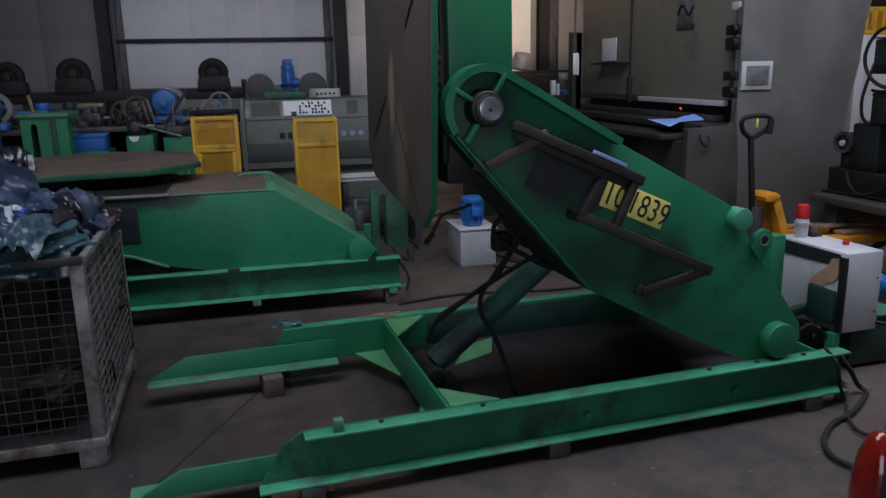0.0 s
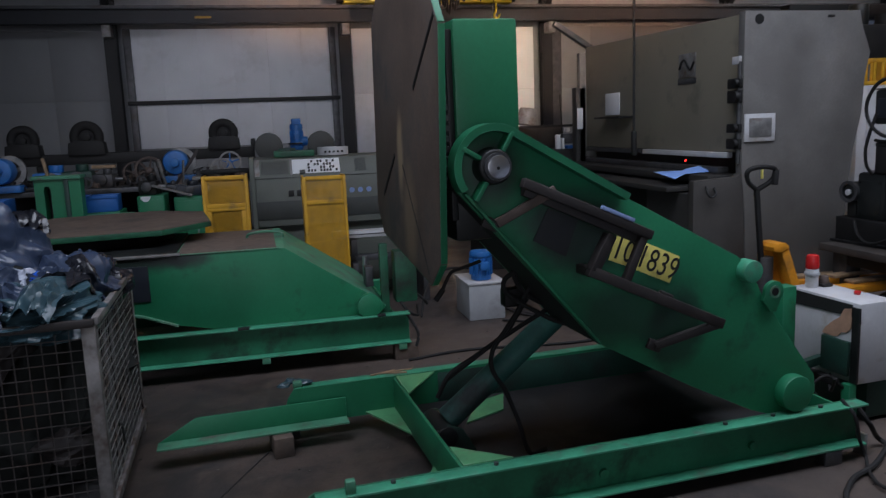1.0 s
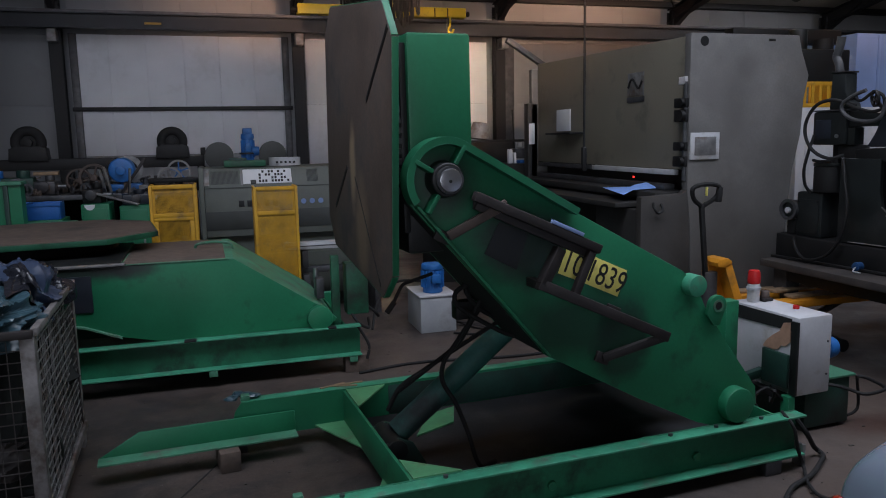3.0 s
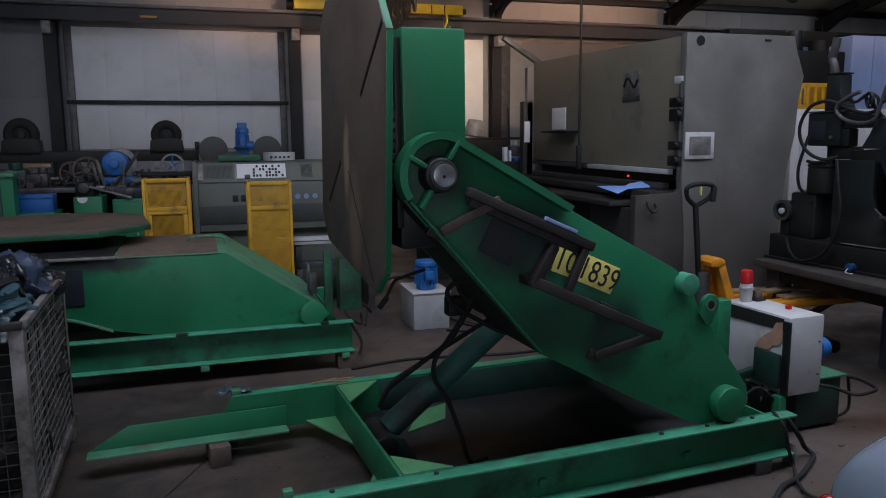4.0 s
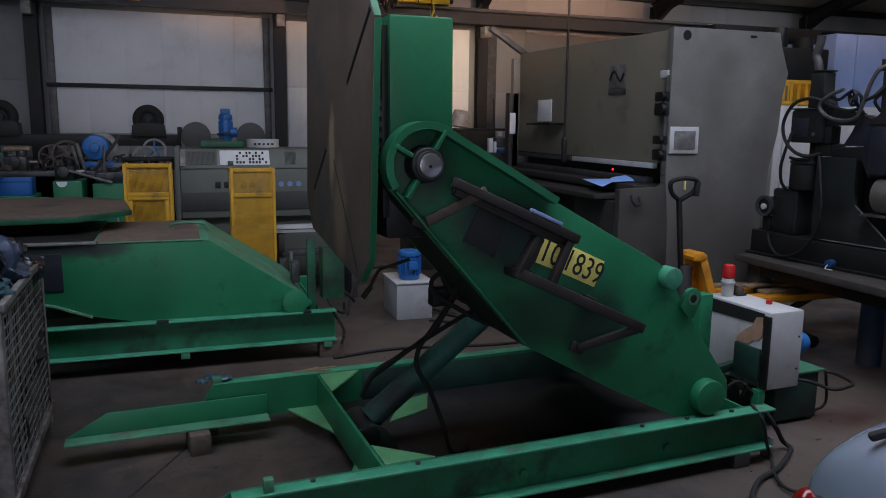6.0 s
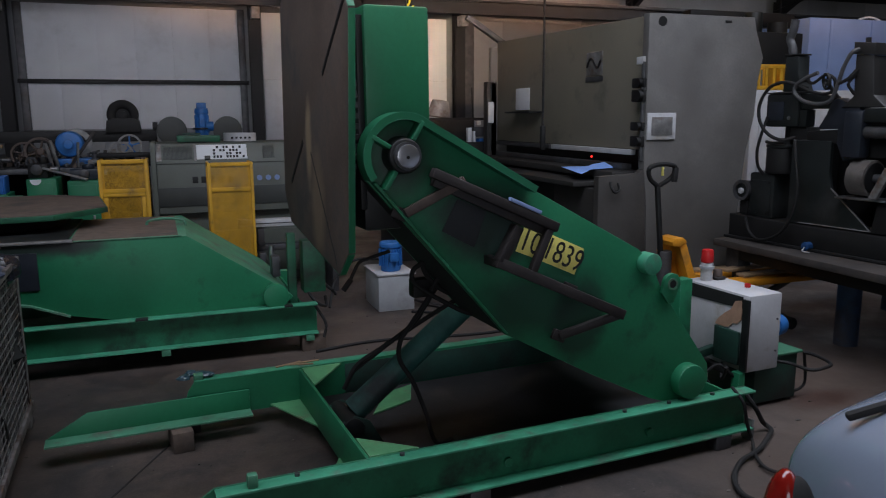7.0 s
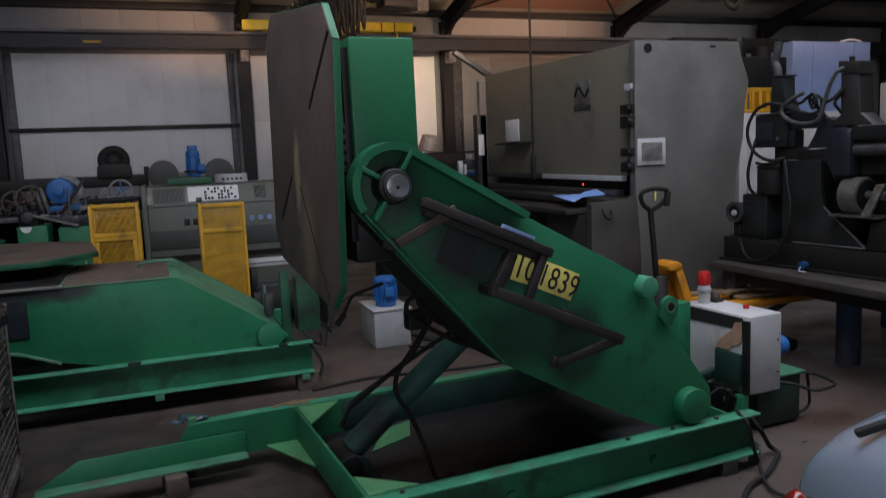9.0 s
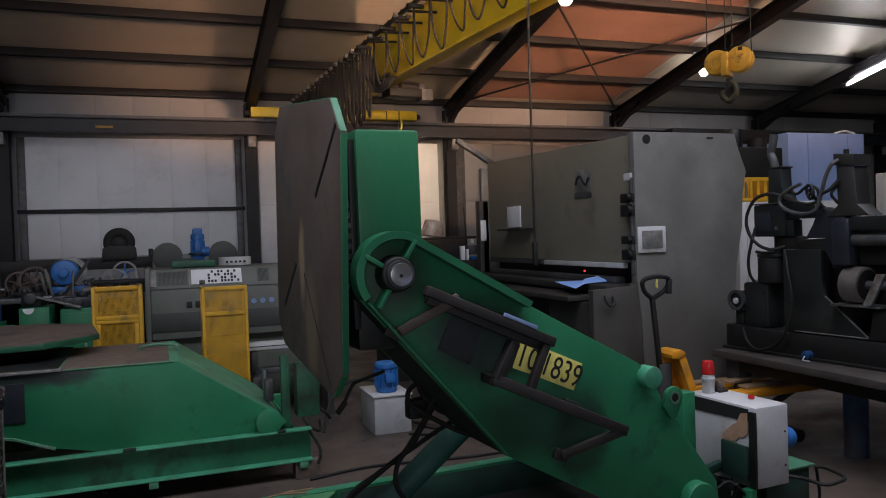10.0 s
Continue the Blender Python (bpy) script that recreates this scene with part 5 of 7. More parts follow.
def pallet_truck():
    p = thing("pallet_truck", (0, 0, 0), 0, "orange hand pallet truck parked beside the press", "pallet truck")
    st = part("steering_pole", bar(B(), (3.44, 4.70, 0.40), (3.36, 4.70, 1.20), 0.035, 0.035, 0.008), IRON, p)
    part("handle", tube(B(), smooth_path([(3.36, 4.70, 1.19), (3.28, 4.68, 1.25), (3.26, 4.66, 1.33), (3.37, 4.65, 1.355), (3.48, 4.66, 1.33), (3.46, 4.68, 1.25), (3.37, 4.70, 1.19)], 6), 0.017), BLACK, st)
    part("grip", bar(B(), (3.475, 4.66, 1.22), (3.485, 4.66, 1.33), 0.035, 0.04, 0.008), BLACK, st)
    part("lever", bar(B(), (3.365, 4.65, 1.27), (3.365, 4.65, 1.335), 0.022, 0.012), PLATE_YELLOW, st)
    part("pump_body", prism(B(), [(3.45, 0.745), (3.525, 0.745), (3.66, 0.42), (3.66, 0.20), (3.45, 0.20)], 4.735, 4.80, "xz", 0.006), ORANGE, p)
    part("head_plate", prism(B(), [(3.452, 0.775), (3.47, 0.80), (3.545, 0.805), (3.575, 0.785), (3.58, 0.765), (3.525, 0.738), (3.46, 0.745)], 4.61, 4.80, "xz", 0.006), ORANGE, p)
    part("frame_strut", prism(B(), [(3.526, 0.735), (3.583, 0.762), (3.71, 0.42), (3.71, 0.20), (3.64, 0.20), (3.64, 0.42)], 4.62, 4.80, "xz", 0.006), ORANGE, p)
    part("pump", cyl(B(), (3.45, 4.70, 0.12), (3.45, 4.70, 0.70), 0.055, seg=20, bevel=0.006), STEEL_DARK, p)
    for y in (4.60, 4.92):
        fk = part("fork", span(B(), 3.72, 4.85, y - 0.07, y + 0.07, 0.40, 0.455, 0.012), ORANGE, p)
        part("scissor_leg", bar(B(), (3.8, y, 0.08), (4.6, y, 0.42), 0.03, 0.05), STEEL_DARK, fk)
        part("scissor_leg", bar(B(), (4.6, y + 0.04, 0.08), (3.8, y + 0.04, 0.42), 0.03, 0.05), STEEL_DARK, fk)
        for x in (3.8, 4.6):
            part("roller", cyl(B(), (x, y - 0.04, 0.05), (x, y + 0.07, 0.05), 0.05, seg=16, bevel=0.006), BLACK, fk)
    for y in (4.58, 4.80):
        part("steer_wheel", cyl(B(), (3.45, y - 0.025, 0.08), (3.45, y + 0.025, 0.08), 0.08, seg=20, bevel=0.008), BLACK, p)


pallet_truck()
for x, y, n, a in ((4.12, 4.93, 0.74, -4), (4.42, 4.66, 0.60, 3), (4.3, 4.79, 0.5, 8)):
    bm = B()
    box(bm, (0, 0, 0.012), (n, 0.095, 0.022), None, 0.003)
    solid("timber_board", bm, WOOD, "bare sawn timber board lying across the forks", "board", "boards on the truck", place=(x, y, 0.457 if n > 0.55 else 0.481), turn=a)


def motor(parent, c, r, h, up=True, material=None):
    """A finned electric motor standing on c."""
    m = part("motor", cyl(B(), c, (c[0], c[1], c[2] + h), r * 0.9, seg=24, bevel=0.008), material or BLUE, parent, "blue electric motor")
    bm = B()
    for k in range(18):
        a = 2 * math.pi * k / 18
        box(bm, (c[0] + r * 0.95 * math.cos(a), c[1] + r * 0.95 * math.sin(a), c[2] + h * 0.5), (r * 0.22, 0.006, h * 0.62), Matrix.Rotation(a, 3, "Z"))
    part("cooling_fins", bm, material or BLUE, m)
    part("fan_cover", cyl(B(), (c[0], c[1], c[2] + h * 0.86), (c[0], c[1], c[2] + h * 1.05), r * 1.04, r * 0.96, 24, 0.008), material or BLUE, m)
    part("terminal_box", span(B(), c[0] - r * 0.4, c[0] + r * 0.4, c[1] - r * 1.4, c[1] - r * 0.8, c[2] + h * 0.4, c[2] + h * 0.7, 0.006), material or BLUE, m)
    return m


def power_unit():
    p = thing("hydraulic_power_unit", (1.80, 6.52, 0), 0, "grey hydraulic power unit with blue motor on the floor", "power unit")
    tk = part("tank", span(B(), -0.168, 0.162, -0.24, 0.24, 0.0, 0.325, 0.008), GREY_BOX, p)
    part("lid", span(B(), -0.18, 0.175, -0.252, 0.252, 0.325, 0.34, 0.003), WHITE, tk)
    motor(p, (-0.01, -0.08, 0.342), 0.10, 0.25)
    part("valve_block", span(B(), -0.02, 0.12, 0.06, 0.22, 0.342, 0.46, 0.008), STEEL_DARK, p)
    hose([(-0.02, 0.15, 0.4), (-0.3, 0.1, 0.42), (-0.52, -0.1, 0.3), (-0.62, -0.3, 0.1)], 0.011, p)
    for pts in ([(0.15, 0.1, 0.05), (0.4, -0.3, 0.012), (0.9, -0.6, 0.012), (1.1, -1.0, 0.012), (0.7, -1.3, 0.012)], [(0.1, -0.35, 0.012), (0.5, -0.6, 0.012), (0.95, -0.75, 0.012), (0.9, -1.1, 0.012), (0.4, -1.2, 0.012), (-0.4, -1.1, 0.012), (-0.9, -1.2, 0.012)],
                [(0.16, 0.0, 0.05), (0.55, -0.4, 0.012), (1.0, -0.5, 0.012), (1.25, -0.9, 0.012)]):
        hose(pts, 0.011, p, "floor_hose", RUSTY if pts[0][2] > 0.04 else BLACK)


power_unit()


def oil_tank():
    p = thing("oil_tank", (3.27, 3.55, 0), 4, "dark green hydraulic oil tank with pump motor", "oil tank")
    tk = part("tank", span(B(), -0.16, 0.18, -0.19, 0.19, 0.02, 0.30, 0.012), GREEN_DARK, p)
    part("lid", span(B(), -0.18, 0.205, -0.205, 0.205, 0.30, 0.315, 0.004), GREEN_DUSTY, tk)
    mo = part("pump_motor", cyl(B(), (0.02, 0.05, 0.40), (0.22, 0.05, 0.40), 0.068, seg=28, bevel=0.008), BLUE, p, "blue pump motor")
    part("motor_cap", cyl(B(), (0.22, 0.05, 0.40), (0.30, 0.05, 0.40), 0.074, 0.062, 28, 0.014), BLUE, mo)
    part("motor_foot", span(B(), 0.04, 0.17, 0.0, 0.10, 0.316, 0.336, 0.003), BLUE, mo)
    part("terminal_box", span(B(), 0.07, 0.15, -0.045, -0.005, 0.43, 0.49, 0.006), BLUE, mo)
    part("rod_loop", tube(B(), smooth_path([(-0.06, -0.21, 0.29), (-0.01, -0.30, 0.29), (0.0, -0.43, 0.29), (0.10, -0.44, 0.29), (0.20, -0.40, 0.29), (0.25, -0.25, 0.29), (0.235, -0.19, 0.29)], 4), 0.010, 8), IRON, p)
    part("rod_loop", tube(B(), smooth_path([(0.255, -0.17, 0.285), (0.28, -0.17, 0.11), (0.25, -0.17, 0.06), (0.19, -0.16, 0.04)], 5), 0.009, 8), IRON, p)
    for x in (-0.13, 0.15):
        part("foot", span(B(), x - 0.02, x + 0.02, -0.17, 0.17, 0.0, 0.02, 0.002), STEEL_DARK, p)


oil_tank()

# ---- machines along the far side ----


def lathe():
    p = thing("grey_lathe", (0, 8.0, 0), 0, "grey-green machine tool with a white control panel", "machine tool")
    L, Rr = -0.16, 1.55
    body = part("body", prism(B(), [(0.0, 0.0), (0.0, 0.55), (0.06, 0.56), (0.06, 0.74), (-0.02, 0.76), (-0.02, 1.28), (0.09, 1.45), (0.7, 1.46), (0.7, 0.0)], L, Rr, "yz", 0.008), LATHE_GREY, p)
    part("dark_band", span(B(), L - 0.003, Rr + 0.003, -0.030, -0.0205, 0.83, 1.02, 0.003), LATHE_DARK, body)
    part("end_plate", span(B(), L - 0.05, L - 0.003, -0.035, 0.72, 0.0, 1.47, 0.006), LATHE_GREY, body)
    part("plinth", span(B(), L, Rr, -0.02, -0.002, 0.0, 0.10, 0.004), LATHE_DARK, body)
    part("split_line", span(B(), L, Rr, -0.026, -0.02, 1.255, 1.262, 0), LATHE_DARK, body)
    sl = Matrix.Translation((0, -0.02, 1.28)) @ Matrix.Rotation(math.atan2(0.11, 0.17), 4, "X").inverted()

    def on_slope(name, x0, x1, z0, z1, d, material, parent, label=""):
        bm = B()
        span(bm, x0, x1, -d, -0.001, z0, z1, 0.001)
        bmesh.ops.transform(bm, matrix=sl, verts=bm.verts)
        return part(name, bm, material, parent, label)
    on_slope("pale_edge", L - 0.002, L + 0.05, 0.0, 0.20, 0.010, GALV, body, "pale worn edge strip")
    on_slope("pale_edge", 0.20, 0.222, 0.0, 0.20, 0.010, GALV, body)
    cp = on_slope("control_panel", 0.225, 0.72, 0.015, 0.185, 0.006, PAPER, body, "white control panel with black buttons")
    random.seed(5)
    for i in range(10):
        for k in range(4):
            if (i + 2 * k) % 5 != 3 and random.random() < 0.85:
                x = 0.385 + 0.032 * i
                on_slope("button", x, x + 0.021, 0.030 + 0.037 * k, 0.054 + 0.037 * k, 0.014, INK, cp)
    on_slope("frame", 0.30, 0.355, 0.012, 0.05, 0.02, LATHE_DARK, cp)
    for x0, x1 in ((-0.09, 0.19), (0.88, 1.0)):
        for k in range(23 if x0 < 0 else 10):
            x = x0 + 0.012 * k
            on_slope("vent_slat", x, x + 0.006, 0.02, 0.17, 0.008, LATHE_DARK, body)
    for i, w in enumerate((0.055, 0.05, 0.045, 0.05, 0.05)):
        part("letter_bar", span(B(), 0.17 + 0.085 * i, 0.17 + 0.085 * i + w, -0.026, -0.021, 1.06, 1.125, 0.001), INK, body)
    for i in range(3):
        part("badge", cyl(B(), (0.83 + 0.09 * i, -0.02, 1.095), (0.83 + 0.09 * i, -0.028, 1.095), 0.028, seg=20), BLUE_PALE, body)
    part("back_tray", span(B(), 0.05, 0.48, 0.3, 0.65, 1.46, 1.525, 0.006), GREEN_CABLE, body)
    rg = part("pale_casting", ring(B(), (0.69, 0.42, 1.505), (0, 0, 1), 0.17, 0.12, 0.085, 32), WHITE, body, "pale ring casting lying on the machine")
    for k in range(5):
        part("slot", span(B(), 0.585 + 0.045 * k, 0.607 + 0.045 * k, 0.246, 0.256 + 0.008 * abs(k - 2), 1.49, 1.51), IRON, rg)


lathe()


def guard_stand(x0, x1, y, top, mid, label):
    p = thing("yellow_guard", ((x0 + x1) / 2, y, 0), 0, label, "machine guard", "yellow guards")
    w = (x1 - x0) / 2
    for s in (-1, 1):
        part("post", span(B(), s * w - 0.028 * (s > 0), s * w + 0.028 * (s < 0), -0.02, 0.02, 0, top, 0.004), YELLOW, p)
    for z in (top - 0.015, mid, 0.30, 0.62 if mid > 1.07 else 0.33):
        part("rail", span(B(), -w + 0.029, w - 0.029, -0.018, 0.018, z - 0.018, z + 0.018, 0.003), YELLOW, p)
    if mid > 1.07:
        # lower half is a narrower frame of its own
        for s in (-1, 1):
            part("inner_post", span(B(), s * (w - 0.031) - 0.035 * (s > 0), s * (w - 0.031) + 0.035 * (s < 0), -0.016, 0.016, 0.64, mid - 0.05, 0.003), YELLOW, p)
        part("inner_rail", span(B(), -w + 0.03, w - 0.03, -0.016, 0.016, mid - 0.048, mid - 0.019, 0.003), YELLOW, p)
    for z0, z1, t in ((mid + 0.02, top - 0.035, 0.0020), (0.32, mid - 0.02, 0.0027)) if mid < 1.07 else ((mid + 0.02, top - 0.035, 0.0018), (0.64, mid - 0.05, 0.0016)):
        bm = B()
        n = int((2 * w - 0.06) / 0.009)
        for i in range(n + 1):
            x = -w + 0.03 + (2 * w - 0.06) * i / n
            span(bm, x - t, x + t, -0.004, 0.0, z0, z1)
        k = int((z1 - z0) / 0.009)
        for i in range(k + 1):
            z = z0 + (z1 - z0) * i / k
            span(bm, -w + 0.03, w - 0.03, 0.0005, 0.004, z - t, z + t)
        tagged(part("perforated_sheet", bm, YELLOW, p), kind="stuff")
    for s in (-1, 1):
        part("back_post", span(B(), s * w - 0.025 * (s > 0), s * w + 0.025 * (s < 0), 0.26, 0.30, 0, top, 0.004), YELLOW, p)
        part("side_rail", span(B(), s * w - 0.02 * (s > 0), s * w + 0.02 * (s < 0), 0.021, 0.259, top - 0.03, top, 0.003), YELLOW, p)
    return p


guard_stand(-0.615, -0.215, 7.08, 1.355, 1.085, "yellow steel guard with perforated panels, open below")
guard_stand(0.282, 0.687, 7.15, 1.305, 1.06, "tall yellow steel guard with perforated panels")


def white_profiles():
    p = thing("steel_profiles", (1.05, 7.35, 0), 0, "white painted steel profiles lying on trestles", "steel profiles")
    part("profile", span(B(), -0.50, 0.80, -0.06, 0.06, 0.675, 0.745, 0.006), WHITE, p)
    part("groove", span(B(), -0.49, 0.79, -0.064, -0.0605, 0.705, 0.713, 0), STEEL_DARK, p)
    part("profile", span(B(), -0.10, 0.86, 0.10, 0.2, 0.66, 0.72, 0.006), BLUE_CRATE, p)
    part("profile", span(B(), -0.35, 0.6, 0.02, 0.12, 0.43, 0.49, 0.006), STEEL_DARK, p)
    for x in (-0.3, 0.4):
        part("trestle", span(B(), x - 0.03, x + 0.03, -0.1, 0.28, 0.0, 0.428, 0.004), STEEL_DARK, p)
        part("spacer", span(B(), x - 0.03, x + 0.03, -0.05, 0.2, 0.492, 0.658, 0.004), STEEL_DARK, p)


white_profiles()


def spoked_wheel(name, c, r, material, label, spokes=5, w=0.07, rim=0.16, group="wheels on the bed", inner=None):
    p = thing(name, c, 0, label, "wheel", group)
    part("rim", ring(B(), (0, 0, 0), (0, 1, 0), r, r * (1 - rim), w, 40), material, p)
    part("hub", cyl(B(), (0, -w * 0.6, 0), (0, w * 0.6, 0), r * 0.24, seg=20, bevel=0.006), inner or material, p)
    for k in range(spokes):
        a = 2 * math.pi * k / spokes + 0.3
        part("spoke", bar(B(), (r * 0.2 * math.cos(a), 0, r * 0.2 * math.sin(a)), (r * (1 - rim * 0.8) * math.cos(a), 0, r * (1 - rim * 0.8) * math.sin(a)), w * 0.5, r * 0.12), inner or material, p)
    return p


def disc_wheel(c, r, material, label, w=0.08):
    p = thing("welding_roller", c, 0, label, "roller", "rollers on the bed")
    tr = r * 0.30
    part("tyre", tube(B(), [((r - tr) * math.cos(2 * math.pi * k / 40), 0, (r - tr) * math.sin(2 * math.pi * k / 40)) for k in range(40)], tr, 12, True), BLACK, p)
    part("disc", cyl(B(), (0, -0.02, 0), (0, 0.03, 0), r - tr, seg=40, bevel=0.006), material, p)
    part("hub", cyl(B(), (0, -w / 2 - 0.03, 0), (0, -0.02, 0), r * 0.26, seg=24, bevel=0.006), IRON, p)
    part("housing", prism(B(), [(-r * 1.08, -r - 0.02), (r * 1.08, -r - 0.02), (r * 1.0, -r * 0.35), (r * 0.62, -r * 0.22), (-r * 0.62, -r * 0.22), (-r * 1.0, -r * 0.35)], -w / 2 - 0.07, w / 2 + 0.06, "xz", 0.006), IRON, p)
    return p


def roller_bed():
    p = thing("roller_bed", (-1.6, 10.5, 0), 0, "long black steel bed for welding rollers against the wall", "machine bed")
    part("top_beam", span(B(), -2.6, 1.42, -0.15, 0.15, 1.42, 1.555, 0.006), IRON, p)
    part("lower_beam", span(B(), -2.6, 1.42, -0.15, 0.15, 1.16, 1.24, 0.006), IRON, p)
    for x in (-2.5, -1.2, 0.2, 1.38):
        part("leg", span(B(), x - 0.05, x + 0.05, -0.13, 0.13, 0.0, 1.418, 0.004), IRON, p)
    part("end_stop", span(B(), 1.38, 1.44, -0.12, 0.12, 1.558, 1.66, 0.01), IRON, p)


roller_bed()
disc_wheel((-0.56, 10.4, 1.748), 0.19, BLACK, "black rubber welding roller on the bed")
disc_wheel((-2.23, 10.4, 1.762), 0.205, BLACK, "black rubber welding roller on the bed")
disc_wheel((-2.97, 10.4, 1.745), 0.19, BLACK, "dull black welding roller on the bed")


def pump_stand():
    p = thing("flywheel_stand", (0.35, 10.35, 0), 0, "stand with two grey discs and a blue motor between", "machine")
    part("stand", span(B(), -0.55, 0.62, -0.12, 0.3, 0.0, 1.38, 0.01), LATHE_DARK, p)
    for x in (-0.34, 0.34):
        part("disc", cyl(B(), (x, -0.14, 1.545), (x, -0.08, 1.545), 0.182, seg=40, bevel=0.01), LATHE_DARK, p, "grey steel disc")
    part("green_block", span(B(), -0.22, 0.0, -0.2, 0.1, 1.385, 1.52, 0.01), GREEN_DARK, p)
    m = motor(p, (0.03, -0.06, 1.45), 0.085, 0.36)
    part("gear_block", span(B(), -0.06, 0.16, -0.16, 0.06, 1.385, 1.46, 0.01), BLUE, m)
    part("top_box", span(B(), -0.03, 0.09, -0.13, 0.0, 1.82, 1.90, 0.012), BLUE, m)
    part("side_flange", cyl(B(), (0.08, -0.1, 1.60), (0.17, -0.1, 1.60), 0.06, seg=20, bevel=0.006), BLUE, m)
    part("flange_ring", cyl(B(), (0.03, -0.06, 1.56), (0.03, -0.06, 1.585), 0.115, seg=24, bevel=0.004), GRINDER_BLUE, m)


pump_stand()
spoked_wheel("handwheel", (-1.305, 8.9, 1.370), 0.15, RUST_LIGHT, "rust-brown spoked flywheel on the workbench", 6)
spoked_wheel("handwheel", (-0.535, 8.95, 1.325), 0.135, GALV, "pale spoked pulley wheel on the workbench", 5)
spoked_wheel("handwheel", (-0.445, 9.12, 1.405), 0.13, GALV, "pale pulley wheel with blue spokes on the workbench", 5, inner=BLUE)
spoked_wheel("handwheel", (-1.47, 9.0, 1.34), 0.13, RUST_LIGHT, "rusty spoked wheel on the workbench", 5)


def blue_pump(x, y, z):
    p = thing("blue_pump", (x, y, z), 0, "bright blue pump casing with grey flange on the bench", "pump", "blue pumps")
    part("casing", cyl(B(), (0, -0.12, 0.225), (0, 0.10, 0.225), 0.135, seg=36, bevel=0.03), BLUE, p)
    part("boss", cyl(B(), (0, -0.18, 0.225), (0, -0.12, 0.225), 0.05, seg=20, bevel=0.008), BLUE, p)
    part("foot", span(B(), -0.20, 0.20, -0.12, 0.10, 0.0, 0.075, 0.012), BLUE, p)
    part("flange", ring(B(), (0.045, 0.13, 0.22), (0, 1, 0), 0.165, 0.11, 0.03, 36), GALV, p)


blue_pump(-1.03, 9.0, 1.215)
blue_pump(-2.74, 8.72, 1.207)


def workbench():
    p = thing("long_workbench", (-1.6, 9.0, 0), 0, "long cluttered dark steel workbench", "workbench")
    part("top", span(B(), -1.9, 1.34, -0.35, 0.45, 1.15, 1.205, 0.006), STEEL_DARK, p)
    for x in (-1.8, -0.6, 0.4, 1.28):
        for y in (-0.3, 0.4):
            part("leg", span(B(), x - 0.035, x + 0.035, y - 0.035, y + 0.035, 0, 1.148, 0.004), STEEL_DARK, p)
    part("shelf", span(B(), -1.85, 1.3, -0.3, 0.4, 0.45, 0.49, 0.004), STEEL_DARK, p)
    sh = part("raised_shelf", span(B(), 0.86, 1.38, -0.42, -0.16, 1.305, 1.345, 0.004), IRON, p)
    for x in (0.89, 1.35):
        part("shelf_post", span(B(), x - 0.02, x + 0.02, -0.33, -0.29, 1.206, 1.304, 0.003), IRON, sh)
    part("back_panel", span(B(), -1.9, 1.34, 0.452, 0.47, 0.5, 1.15, 0.002), IRON, p)


workbench()


def small_machine(name, c, s, material, label, category, seed):
    """A small machine: housing with a shaft, cover and pipe stub."""
    random.seed(seed)
    p = thing(name, c, random.uniform(-8, 8), label, category, "machines on the bench")
    x, y, z = s
    part("housing", span(B(), -x / 2, x / 2, -y / 2, y / 2, 0.0, z * 0.7, 0.012), material, p)
    part("cover", cyl(B(), (0, -y / 2 - 0.04, z * 0.42), (0, -y / 2, z * 0.42), min(x, z) * 0.3, seg=20, bevel=0.006), STEEL_DARK, p)
    part("cap", cyl(B(), (x * 0.15, 0, z * 0.7), (x * 0.15, 0, z), x * 0.22, seg=16, bevel=0.006), material, p)
    part("shaft", cyl(B(), (x / 2, 0, z * 0.4), (x / 2 + 0.08, 0, z * 0.4), 0.025, seg=12), STEEL, p)
    return p


for i, (x, s, m, lab) in enumerate(((-2.05, (0.30, 0.3, 0.26), GREEN_DARK, "dark green gearbox on the workbench"), (-1.78, (0.22, 0.25, 0.20), STEEL_DARK, "dark steel gearbox on the workbench"), (-2.32, (0.34, 0.28, 0.26), BLUE, "blue gearbox on the workbench"),
                                    (-0.72, (0.26, 0.26, 0.10), GALV, "pale machine casting on the workbench"), (-2.8, (0.3, 0.3, 0.3), STEEL_DARK, "dark machine casting on the workbench"), (-3.1, (0.24, 0.26, 0.24), BLUE, "blue pump on the workbench"))):
    small_machine("bench_machine", (x, 8.95, 1.207), s, m, lab, "machine", i)
for i, (x, z, s, m) in enumerate(((-0.85, 1.107, (0.26, 0.22, 0.15), GRINDER_BLUE), (-1.24, 1.137, (0.18, 0.22, 0.20), IRON))):
    small_machine("stored_machine", (x, 8.35, z), s, m, "small motor unit on the green cabinet", "machine", 20 + i)


